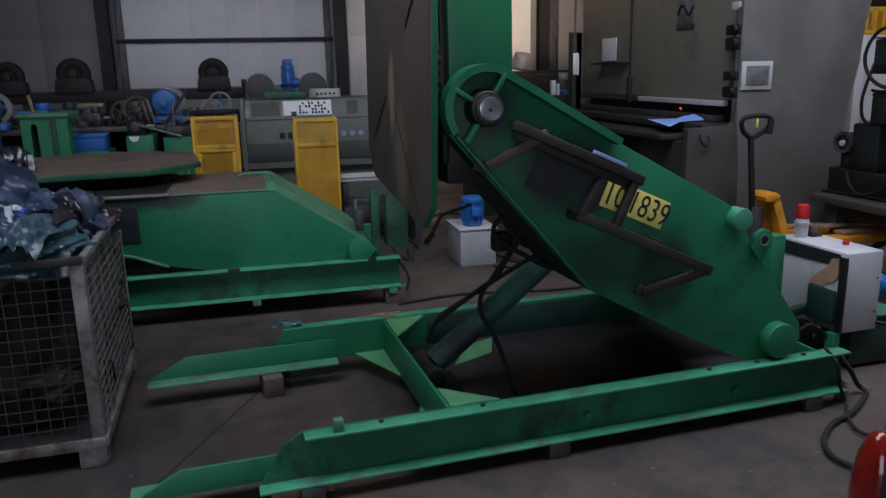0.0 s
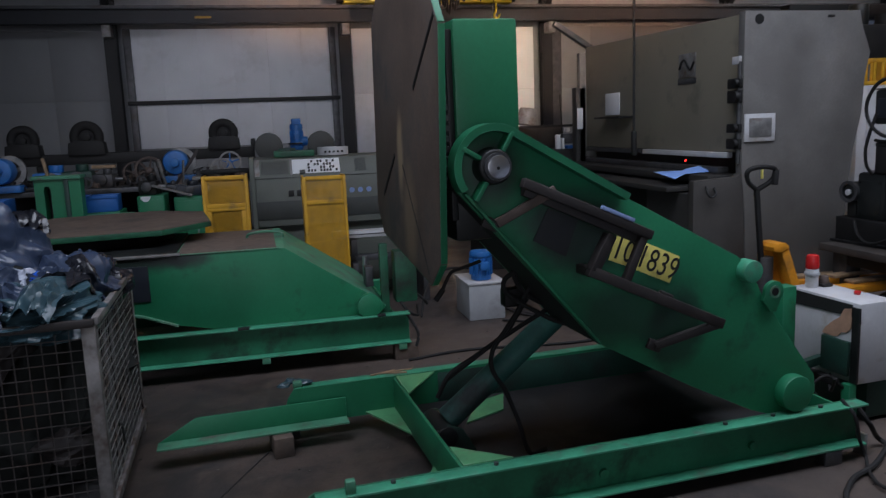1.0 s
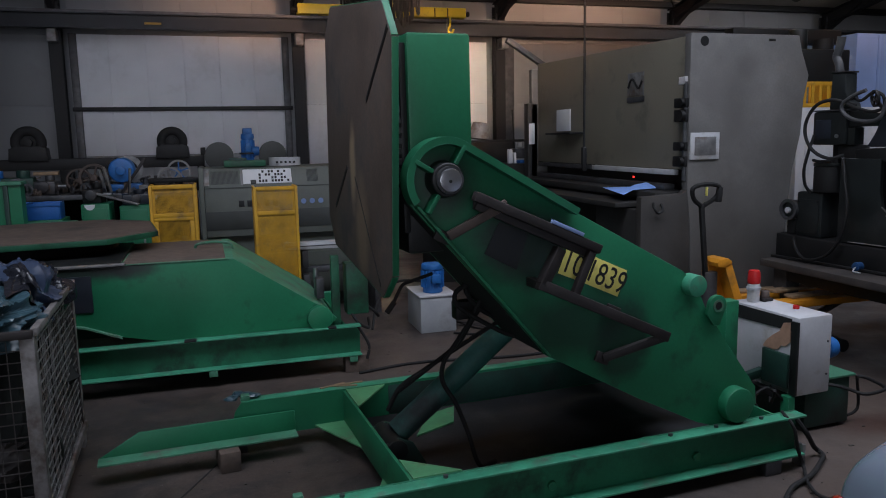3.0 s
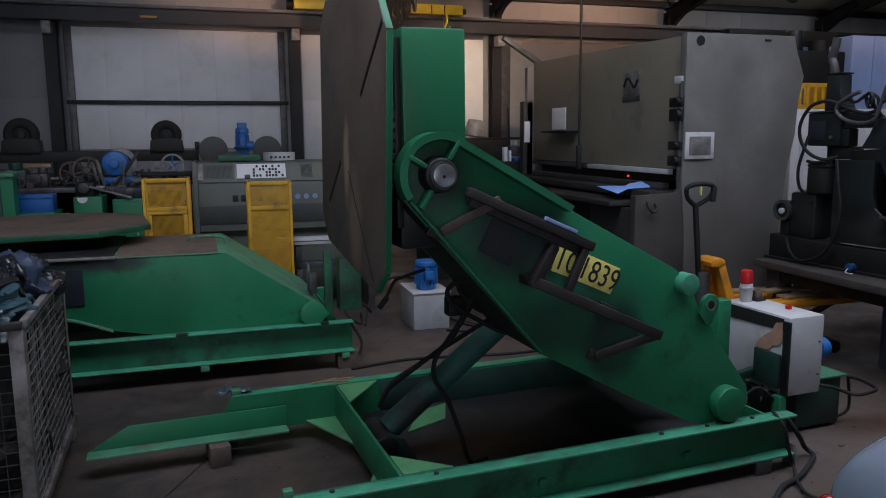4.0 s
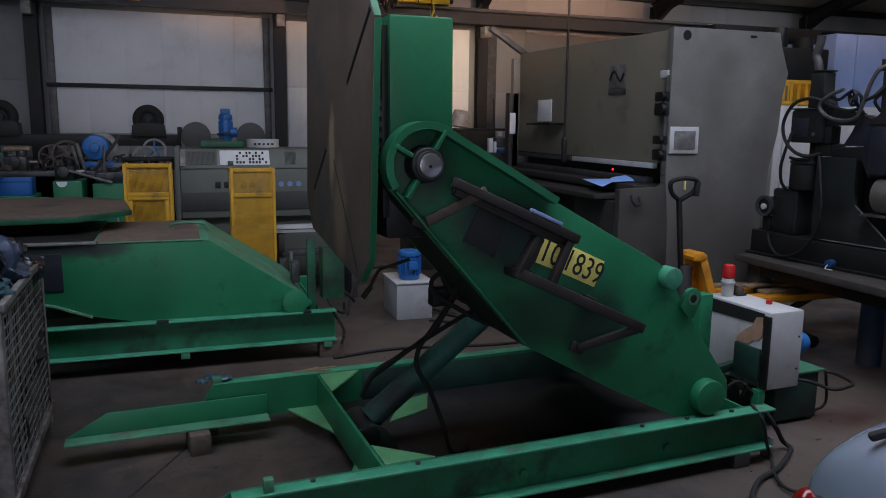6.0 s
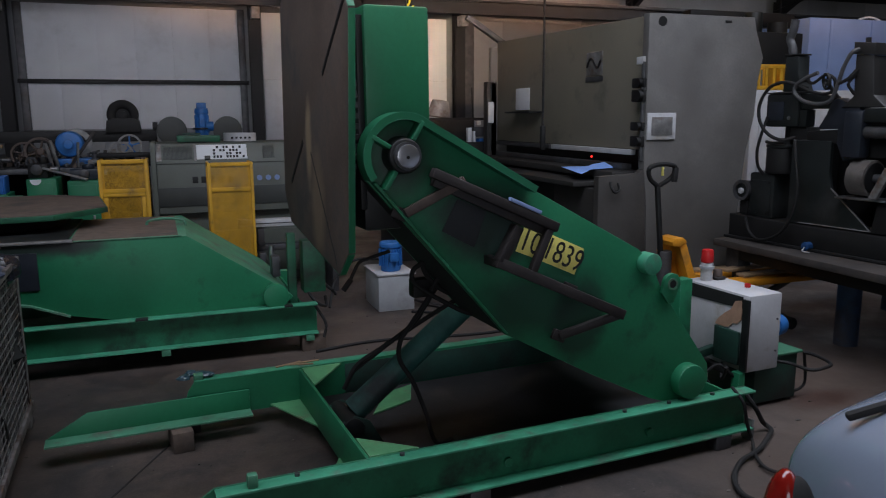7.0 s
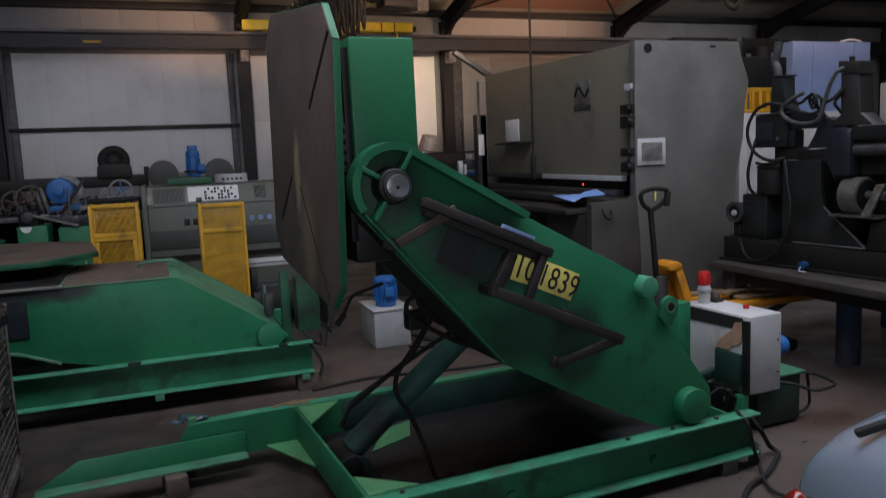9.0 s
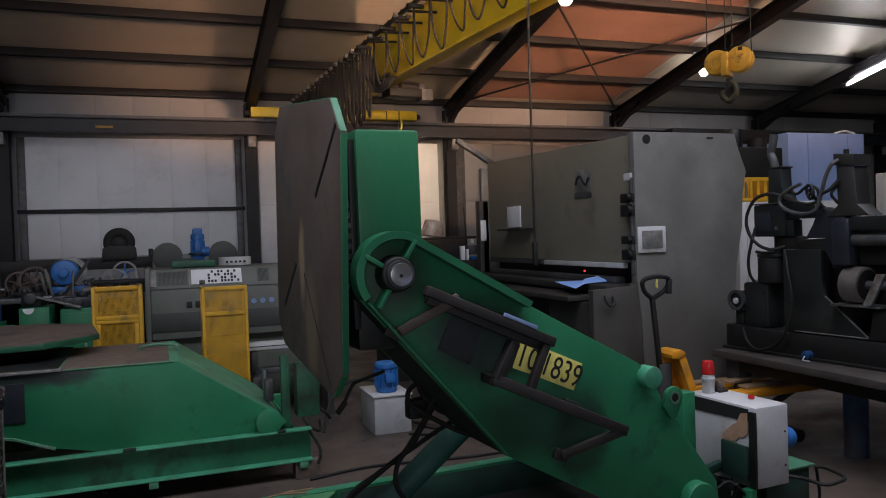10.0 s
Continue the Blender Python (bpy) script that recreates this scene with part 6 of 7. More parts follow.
def loose_part(c, size, kind, material, turn, label):
    """One loose machine part: a casting, a flanged pipe, a bracket or a valve."""
    bm = B()
    x = size
    if kind == 0:
        box(bm, (0, 0, x * 0.3), (x, x * 0.8, x * 0.6), None, x * 0.06)
        cyl(bm, (0, -x * 0.5, x * 0.35), (0, x * 0.5, x * 0.35), x * 0.22, seg=14)
        box(bm, (x * 0.2, 0, x * 0.7), (x * 0.3, x * 0.3, x * 0.25), None, x * 0.03)
    elif kind == 1:
        cyl(bm, (-x * 0.7, 0, x * 0.32), (x * 0.7, 0, x * 0.32), x * 0.16, seg=14)
        for q in (-0.65, 0.1, 0.65):
            cyl(bm, (x * q - x * 0.05, 0, x * 0.32), (x * q + x * 0.05, 0, x * 0.32), x * 0.32, seg=18)
    elif kind == 2:
        prism(bm, [(-x * 0.5, 0), (x * 0.5, 0), (x * 0.5, x * 0.12), (-x * 0.3, x * 0.15), (-x * 0.34, x * 1.1), (-x * 0.5, x * 1.1)], -x * 0.2, x * 0.2, "xz", x * 0.02)
        cyl(bm, (-x * 0.55, 0, x * 0.8), (-x * 0.2, 0, x * 0.8), x * 0.09, seg=10)
    elif kind == 3:
        cyl(bm, (0, 0, 0), (0, 0, x * 0.9), x * 0.18, seg=12)
        ring(bm, (0, 0, x * 0.95), (0, 0.3, 1), x * 0.4, x * 0.3, x * 0.08, 20)
        box(bm, (0, 0, x * 0.95), (x * 0.65, x * 0.06, x * 0.06))
        box(bm, (0, 0, x * 0.1), (x * 0.6, x * 0.5, x * 0.2), None, x * 0.03)
    else:
        ring(bm, (0, 0, x * 0.5), (0.2, 1, 0), x * 0.5, x * 0.33, x * 0.16, 26)
        cyl(bm, (0, -x * 0.1, x * 0.5), (0, x * 0.1, x * 0.5), x * 0.12, seg=12)
        box(bm, (0, 0, x * 0.5), (x * 0.12, x * 0.08, x * 0.8))
    solid("machine_part", bm, material, label, "machine part", "loose parts on the bench", place=c, turn=turn)


def bench_clutter():
    random.seed(21)
    mats = ((STEEL_DARK, "dark steel"), (IRON, "black iron"), (GALV, "pale grey"), (RUSTY, "rust-brown"), (BLUE, "blue painted"), (WOOD_DARK, "dull brown"), (STEEL_DARK, "dark steel"), (IRON, "black iron"))
    kinds = ("casting", "flanged pipe", "bracket", "valve with a handwheel", "ring flange")
    for row, (x0, x1, y, z, n, lo, hi) in enumerate(((-3.3, -0.32, 9.12, 1.207, 34, 0.07, 0.17), (-3.2, -0.35, 8.78, 1.207, 30, 0.05, 0.13), (-3.2, -0.35, 8.9, 0.492, 20, 0.10, 0.28), (-1.32, -1.12, 8.40, 1.137, 3, 0.05, 0.10))):
        for i in range(n):
            m, word = random.choice(mats)
            k = random.randrange(5)
            x = x0 + (x1 - x0) * (i + random.uniform(0.1, 0.9)) / n
            loose_part((x, y + random.uniform(-0.06, 0.06), z), random.uniform(lo, hi), k, m, random.uniform(0, 360), word + " " + kinds[k] + " lying among parts on the bench")
    # lengths of bar leaning over the bench
    for i in range(4):
        x = random.uniform(-2.0, -0.9)
        bm = B()
        bar(bm, (0, 0, 0), (random.uniform(-0.25, 0.35), -0.05, random.uniform(0.22, 0.4)), 0.02, 0.03, 0.003)
        solid("steel_bar", bm, random.choice((GALV, STEEL_DARK, RUSTY)), "short flat bar leaning among the parts", "steel bar", "bars on the bench", place=(x, 8.70, 1.21))


bench_clutter()


def crate(c, turn, label="blue plastic storage crate"):
    p = thing("storage_crate", c, turn, label, "crate", "blue crates")
    x, y, h = 0.14, 0.14, 0.16
    for s in (-1, 1):
        part("end_wall", span(B(), s * x - 0.006, s * x + 0.006, -y, y, 0, h, 0.003), BLUE_CRATE, p)
        part("long_wall", span(B(), -x + 0.007, x - 0.007, s * y - 0.006, s * y + 0.006, 0, h, 0.003), BLUE_CRATE, p)
    part("bottom", span(B(), -x + 0.007, x - 0.007, -y + 0.007, y - 0.007, 0, 0.008), BLUE_CRATE, p)
    part("lip", span(B(), -x - 0.012, x + 0.012, -y - 0.014, -y - 0.0065, h - 0.03, h, 0.002), BLUE_CRATE, p)


def green_cabinet(x, y, w, h, label):
    p = thing("green_cabinet", (x, y, 0), 0, label, "cabinet", "green cabinets")
    part("body", span(B(), -w / 2, w / 2, -0.2, 0.2, 0, h, 0.008), GREEN, p)
    part("door", span(B(), -w / 2 + 0.02, w / 2 - 0.02, -0.212, -0.201, 0.05, h - 0.04, 0.004), GREEN, p)
    part("handle", span(B(), w / 2 - 0.07, w / 2 - 0.05, -0.235, -0.213, h * 0.6, h * 0.6 + 0.1, 0.003), STEEL, p)
    return p


gc = green_cabinet(-1.215, 8.35, 0.26, 1.135, "dark green steel cabinet with a round white sticker")
part("sticker", prism(B(), [(-0.045 + 0.05 * math.cos(radians(q)), 1.132 + 0.055 * math.sin(radians(q))) for q in range(180, 361, 15)], -0.2165, -0.2135, "xz"), PAPER, gc, "white half-round sticker")
green_cabinet(-0.85, 8.35, 0.28, 1.105, "dark green steel cabinet beside the workbench")
green_cabinet(-1.80, 8.2, 0.62, 1.010, "dark green steel cabinet carrying blue crates")
crate((-1.655, 8.15, 1.012), 2)
crate((-1.945, 8.17, 1.012), -2)
crate((-2.65, 8.1, 1.02), -3)
green_cabinet(-2.65, 8.15, 0.5, 1.018, "dark green steel cabinet carrying a blue crate")


def green_frame():
    p = thing("green_machine_frame", (-1.955, 7.75, 0), 0, "green machine frame with a dark slot in its front", "machine frame")
    o = [(-0.20, 0.0), (-0.20, 1.37), (0.20, 1.37), (0.20, 0.0), (-0.06, 0.0), (-0.06, 1.27), (-0.075, 1.31), (-0.105, 1.31), (-0.12, 1.27), (-0.12, 0.0)]
    part("frame", prism(B(), o, -0.08, 0.08, "xz"), GREEN, p)
    part("back_sheet", span(B(), -0.14, -0.04, 0.081, 0.10, 0.0, 1.33, 0.002), IRON, p)
    part("top_plate", span(B(), -0.215, 0.215, -0.11, 0.11, 1.372, 1.405, 0.004), GREEN_DUSTY, p)
    part("side_rib", span(B(), 0.06, 0.10, -0.105, -0.081, 0.0, 1.37, 0.003), GREEN_DARK, p)
    part("lever", bar(B(), (-0.09, 0, 1.405), (-0.12, 0, 1.57), 0.028), WOOD, p)
    part("table_plate", span(B(), 0.14, 0.62, -0.12, 0.14, 0.985, 1.008, 0.004), GREEN_DUSTY, p)


green_frame()


def plank_leaning():
    bm = B()
    bar(bm, (-1.20, 8.22, 1.235), (-0.80, 8.12, 1.118), 0.035, 0.022)
    solid("steel_bar", bm, GALV, "pale steel flat bar lying over the cabinets", "steel bar")


plank_leaning()
bm = B()
box(bm, (0, 0, 0.02), (0.24, 0.10, 0.035), None, 0.004)
solid("timber_board", bm, WOOD, "orange-brown board lying on the gearbox", "board", place=(-1.78, 8.95, 1.408), turn=4)


def tool_station():
    p = thing("tool_station", (3.1, 8.75, 0), 0, "dark machine bench with small white boxes", "machine")
    part("body", span(B(), -0.65, 0.55, -0.25, 0.5, 0, 1.40, 0.01), PRESS_DARK, p)
    part("rail", span(B(), -0.7, 0.62, -0.27, -0.24, 1.66, 1.69, 0.004), IRON, p)
    part("panel", span(B(), -0.6, 0.55, 0.3, 0.34, 1.40, 1.66, 0.004), PRESS_DARK, p)
    for x in (-0.68, 0.6):
        part("post", span(B(), x - 0.02, x + 0.02, -0.27, -0.23, 0, 1.66, 0.003), IRON, p)
    hd = part("hood", cyl(B(), (0.0, 0.1, 1.70), (0.03, 0.1, 1.90), 0.15, 0.10, 28, 0.01), GALV, p, "pale grey tapered hood")
    for x, z, w, h in ((0.30, 1.40, 0.05, 0.17), (0.36, 1.40, 0.03, 0.13), (-0.16, 1.40, 0.03, 0.06), (0.42, 1.60, 0.05, 0.05), (-0.1, 1.40, 0.03, 0.05)):
        part("white_box", span(B(), x - w / 2, x + w / 2, -0.20, -0.14, z, z + h, 0.003), PAPER, p)
    bm = B()
    for x, z, r in ((0.06, 1.31, 0.030), (0.09, 1.27, 0.036), (0.13, 1.30, 0.032), (0.155, 1.265, 0.028)):
        cyl(bm, (x, -0.32, z), (x + 0.01, -0.252, z + 0.02), r * 0.8, r, 16, 0.008)
    part("red_caps", bm, RED, p, "cluster of orange-red caps")
    part("blue_rag", span(B(), 0.40, 0.62, -0.24, -0.12, 1.40, 1.44, 0.012), BLUE_CRATE, p)
    part("rod", bar(B(), (0.40, -0.1, 1.40), (0.36, -0.1, 2.05), 0.016), IRON, p)
    part("fixture", span(B(), 0.36, 0.56, -0.2, -0.05, 1.46, 1.58, 0.01), STEEL_DARK, p)


tool_station()

# ---- grinding machine on its bench ----


def grinder_bench():
    p = thing("steel_bench", (0, 0, 0), 0, "heavy dark steel bench with blue tube legs", "workbench")
    part("top", span(B(), 4.10, 6.2, 2.9, 4.95, 0.665, 0.72, 0.006), BENCH_TOP, p)
    part("apron", span(B(), 4.22, 4.25, 3.06, 4.78, 0.56, 0.664, 0.003), IRON, p)
    for x, y in ((4.68, 4.12), (5.9, 3.2), (5.9, 4.75)):
        part("leg", cyl(B(), (x, y, 0), (x, y, 0.664), 0.084, seg=28), BLUE_LEG, p, "blue painted tube leg")
    part("leg", span(B(), 4.22, 4.35, 4.79, 4.93, 0, 0.664, 0.004), STEEL_DARK, p)
    part("leg", span(B(), 4.3, 4.4, 2.95, 3.05, 0, 0.664, 0.004), IRON, p)


grinder_bench()


def grinder():
    p = thing("belt_grinding_machine", (4.26, 4.95, 0), -83.5, "dark grey grinding machine with cables and handwheel", "grinding machine")
    part("plinth", prism(B(), [(-0.015, 0.722), (1.75, 0.722), (1.75, 0.905), (0.60, 0.897), (-0.015, 0.915)], 0.0, 0.55, "xz", 0.008), IRON, p)
    part("plinth_foot", span(B(), -0.03, 1.75, -0.035, -0.001, 0.722, 0.742, 0.004), IRON, p)
    cb = part("base_cabinet", span(B(), 0.12, 0.36, 0.05, 0.25, 0.905, 1.258, 0.022), GRINDER, p)
    part("cabinet_door", span(B(), 0.145, 0.335, 0.042, 0.05, 0.94, 1.20, 0.004), GRINDER, cb)
    for u, z in ((0.155, 0.955), (0.325, 0.955), (0.155, 1.185), (0.325, 1.185)):
        part("bolt", cyl(B(), (u, 0.044, z), (u, 0.034, z), 0.008, seg=8), IRON, cb)
    dm = part("motor_drum", cyl(B(), (0.345, 0.14, 1.258), (0.345, 0.14, 1.455), 0.118, seg=32, bevel=0.012), IRON, p)
    part("drum_lid", cyl(B(), (0.345, 0.14, 1.455), (0.345, 0.14, 1.48), 0.122, seg=32, bevel=0.006), GRINDER, dm)
    part("drum_flange", span(B(), 0.20, 0.25, 0.06, 0.14, 1.259, 1.275, 0.003), GALV, dm)
    kn = part("side_motor", cyl(B(), (0.072, 0.03, 1.11), (0.072, 0.16, 1.11), 0.074, seg=28, bevel=0.010), GRINDER, p)
    part("motor_flange", ring(B(), (0.072, 0.03, 1.11), (0, 1, 0), 0.082, 0.058, 0.03, 32), STEEL_DARK, kn)
    part("hub", cyl(B(), (0.072, 0.008, 1.105), (0.072, 0.029, 1.105), 0.024, seg=16, bevel=0.004), WHITE, kn, "pale hub of the side motor")
    part("motor_foot", span(B(), 0.04, 0.118, 0.05, 0.14, 0.917, 1.03, 0.006), IRON, kn)
    hb = part("head_box", span(B(), 0.255, 0.54, 0.03, 0.21, 1.615, 1.86, 0.016), GRINDER, p)
    part("head_plate", span(B(), 0.285, 0.42, 0.023, 0.03, 1.66, 1.80, 0.003), GRINDER_BLUE, hb)
    part("head_lip", span(B(), 0.25, 0.545, 0.024, 0.215, 1.862, 1.872, 0.002), STEEL_DARK, hb)
    part("screw", cyl(B(), (0.47, 0.02, 1.68), (0.47, 0.03, 1.68), 0.014, seg=12), STEEL, hb)
    part("neck", cyl(B(), (0.40, 0.13, 1.48), (0.40, 0.13, 1.614), 0.03, seg=16), IRON, p)
    part("neck", span(B(), 0.45, 0.60, 0.07, 0.22, 1.52, 1.614, 0.01), IRON, p)
    tc = part("top_column", prism(B(), [(0.375, 1.874), (0.555, 1.874), (0.505, 2.0), (0.50, 2.13), (0.386, 2.132)], 0.05, 0.17, "xz", 0.010), GRINDER, p)
    part("rim", span(B(), 0.38, 0.508, 0.044, 0.176, 2.134, 2.146, 0.003), IRON, tc)
    part("top_elbow", tube(B(), smooth_path([(0.40, 0.11, 2.146), (0.39, 0.11, 2.20), (0.365, 0.11, 2.26), (0.385, 0.11, 2.32), (0.40, 0.11, 2.40)], 6), 0.03, 12), CONDUIT, tc)
    st = part("stand", prism(B(), [(0.50, 0.905), (1.171, 0.909), (0.845, 1.179), (0.82, 1.30), (0.82, 1.518), (0.50, 1.518)], 0.05, 0.085, "xz", 0.004), GRINDER, p, "dark triangular stand plate with worn edges")
    part("worn_edge", bar(B(), (1.172, 0.047, 0.914), (0.847, 0.047, 1.186), 0.007, 0.010, 0.002), GALV, st)
    part("worn_edge", bar(B(), (0.60, 0.043, 0.912), (1.171, 0.043, 0.915), 0.010, 0.008, 0.002), GALV, st)
    part("stand_web", span(B(), 0.53, 0.74, 0.086, 0.26, 0.905, 1.50, 0.006), IRON, st)
    # carriage, with a gap between it and the head
    part("bridge", prism(B(), [(0.545, 1.745), (0.80, 1.745), (0.80, 1.83), (0.70, 1.862), (0.545, 1.855)], 0.05, 0.15, "xz", 0.010), GRINDER, p)
    part("lower_bridge", prism(B(), [(0.605, 1.52), (0.86, 1.50), (0.86, 1.60), (0.605, 1.585)], 0.06, 0.20, "xz", 0.010), IRON, p)
    part("head_side", span(B(), 0.541, 0.60, 0.05, 0.15, 1.615, 1.74, 0.006), GRINDER, p)
    part("carriage", prism(B(), [(0.70, 1.601), (0.862, 1.601), (0.862, 1.50), (0.92, 1.38), (1.02, 1.40), (1.02, 1.755), (0.846, 1.82), (0.802, 1.80), (0.76, 1.70)], 0.04, 0.17, "xz", 0.018), GRINDER_BLUE, p)
    part("arm_casting", span(B(), 0.93, 1.075, 0.0, 0.12, 1.405, 1.735, 0.028), GRINDER_BLUE, p, "blue grey machine casting")
    part("back_casting", span(B(), 0.80, 1.75, 0.28, 0.40, 0.91, 1.745, 0.02), IRON, p)
    part("back_plate", span(B(), 0.56, 0.799, 0.28, 0.36, 0.91, 1.50, 0.01), IRON, p)
    part("slide_bed", span(B(), 1.08, 1.75, 0.0, 0.20, 1.65, 1.745, 0.012), GRINDER, p)
    part("slide_rod", cyl(B(), (1.08, 0.05, 1.585), (1.75, 0.05, 1.585), 0.042, seg=20), STEEL_DARK, p, "bare steel slide rod")
    part("under_slide", span(B(), 1.08, 1.75, 0.10, 0.22, 1.41, 1.54, 0.012), IRON, p)
    tw = part("tower", prism(B(), [(0.89, 1.75), (1.21, 1.75), (1.12, 1.83), (1.10, 2.09), (0.966, 2.105), (0.972, 1.83)], 0.03, 0.18, "xz", 0.010), GRINDER_TOWER, p, "brownish dark tower housing")
    part("tower_cap", prism(B(), [(0.955, 2.107), (1.11, 2.092), (1.112, 2.17), (0.955, 2.187)], 0.018, 0.192, "xz", 0.008), GRINDER_TOWER, tw)
    part("cap_knob", cyl(B(), (1.0, 0.10, 2.182), (1.0, 0.10, 2.215), 0.018, seg=12), IRON, tw)
    dr = part("roller", cyl(B(), (0.995, 0.10, 1.274), (1.13, 0.10, 1.274), 0.125, seg=48, bevel=0.006), ROLLER, p, "pale worn contact roller with a dark core")
    part("roller_core", cyl(B(), (1.13, 0.10, 1.274), (1.136, 0.10, 1.274), 0.105, seg=40), IRON, dr)
    part("shaft", cyl(B(), (1.13, 0.10, 1.274), (1.40, 0.10, 1.274), 0.03, seg=16), STEEL_DARK, dr)
    part("stay", prism(B(), [(1.20, 1.15), (1.26, 1.15), (1.36, 1.36), (1.30, 1.36)], -0.06, -0.03, "xz", 0.004), GALV, p, "bare steel stay")
    part("tray", span(B(), 0.93, 1.30, -0.02, 0.14, 1.128, 1.142, 0.003), STEEL, p)
    part("front_guard", prism(B(), [(1.19, 0.91), (1.75, 0.91), (1.75, 1.18), (1.22, 1.10)], 0.02, 0.10, "xz", 0.005), IRON, p)
    # handwheel
    o, ax = Vector((0.816, -0.045, 1.932)), Vector((0.55, 1, 0.15)).normalized()
    hw = part("handwheel", ring(B(), o, ax, 0.058, 0.046, 0.016, 32), IRON, p)
    e1 = ax.cross(Vector((0, 0, 1))).normalized()
    e2 = ax.cross(e1)
    for k in range(4):
        a = 2 * math.pi * (k + 0.35) / 4
        part("spoke", bar(B(), o, o + 0.052 * (math.cos(a) * e1 + math.sin(a) * e2), 0.010, 0.010, 0.002), IRON, hw)
    part("wheel_shaft", cyl(B(), o, (0.80, 0.10, 1.83), 0.014, seg=10), STEEL_DARK, hw)
    for pts, r, m in (([(0.60, 0.05, 1.895), (0.55, -0.01, 1.918), (0.45, -0.03, 1.941), (0.322, -0.03, 1.902), (0.244, -0.03, 1.78), (0.255, -0.03, 1.66), (0.335, -0.03, 1.564), (0.453, -0.02, 1.519), (0.53, 0.04, 1.54)], 0.013, BLACK),
                      ([(0.30, 0.0, 1.69), (0.266, -0.02, 1.544), (0.24, -0.02, 1.428), (0.23, 0.01, 1.315), (0.25, 0.05, 1.25)], 0.012, BLACK),
                      ([(0.26, 0.05, 1.50), (0.34, 0.02, 1.492), (0.44, 0.03, 1.497)], 0.012, BLACK),
                      ([(0.732, -0.03, 1.994), (0.641, -0.03, 1.963), (0.561, -0.03, 1.915), (0.552, -0.03, 1.859), (0.629, -0.03, 1.801), (0.75, -0.03, 1.778), (0.847, -0.03, 1.802), (0.888, -0.03, 1.895), (0.928, -0.03, 2.023), (0.97, -0.02, 2.11), (1.0, 0.015, 2.14)], 0.014, CONDUIT),
                      ([(0.56, -0.02, 1.915), (0.665, -0.03, 1.874), (0.78, -0.03, 1.846), (0.855, -0.02, 1.859)], 0.012, BLACK),
                      ([(0.52, 0.03, 1.93), (0.62, -0.01, 1.945), (0.70, -0.03, 1.925), (0.79, -0.03, 1.975), (0.86, -0.03, 1.95), (0.87, -0.02, 1.89)], 0.011, BLACK),
                      ([(0.897, -0.03, 1.913), (0.964, -0.03, 1.941), (1.004, 0.01, 2.004)], 0.012, BLACK),
                      ([(0.985, 0.02, 1.965), (0.965, -0.02, 1.907), (0.979, 0.03, 1.84)], 0.011, BLACK),
                      ([(0.534, 0.03, 1.51), (0.604, -0.03, 1.374), (0.65, -0.05, 1.169), (0.625, -0.06, 0.972), (0.53, -0.07, 0.82), (0.36, -0.07, 0.752), (0.24, -0.05, 0.80), (0.17, -0.02, 0.90)], 0.012, IRON)):
        hose(pts, r, p, "cable", m)


grinder()


def blue_tool():
    p = thing("angle_tool", (4.37, 4.21, 0.722), 8, "small blue hand power tool lying on the bench", "power tool")
    part("body", cyl(B(), (-0.08, 0, 0.035), (0.05, 0, 0.035), 0.032, seg=16, bevel=0.006), BLUE_TOOL, p)
    part("head", cyl(B(), (0.07, 0, 0.0), (0.07, 0, 0.07), 0.035, seg=16, bevel=0.006), BLUE_TOOL, p)
    part("cord", tube(B(), smooth_path([(-0.08, 0, 0.03), (-0.14, -0.03, 0.012), (-0.13, -0.08, 0.008)], 5), 0.005, 6), WHITE, p)


blue_tool()


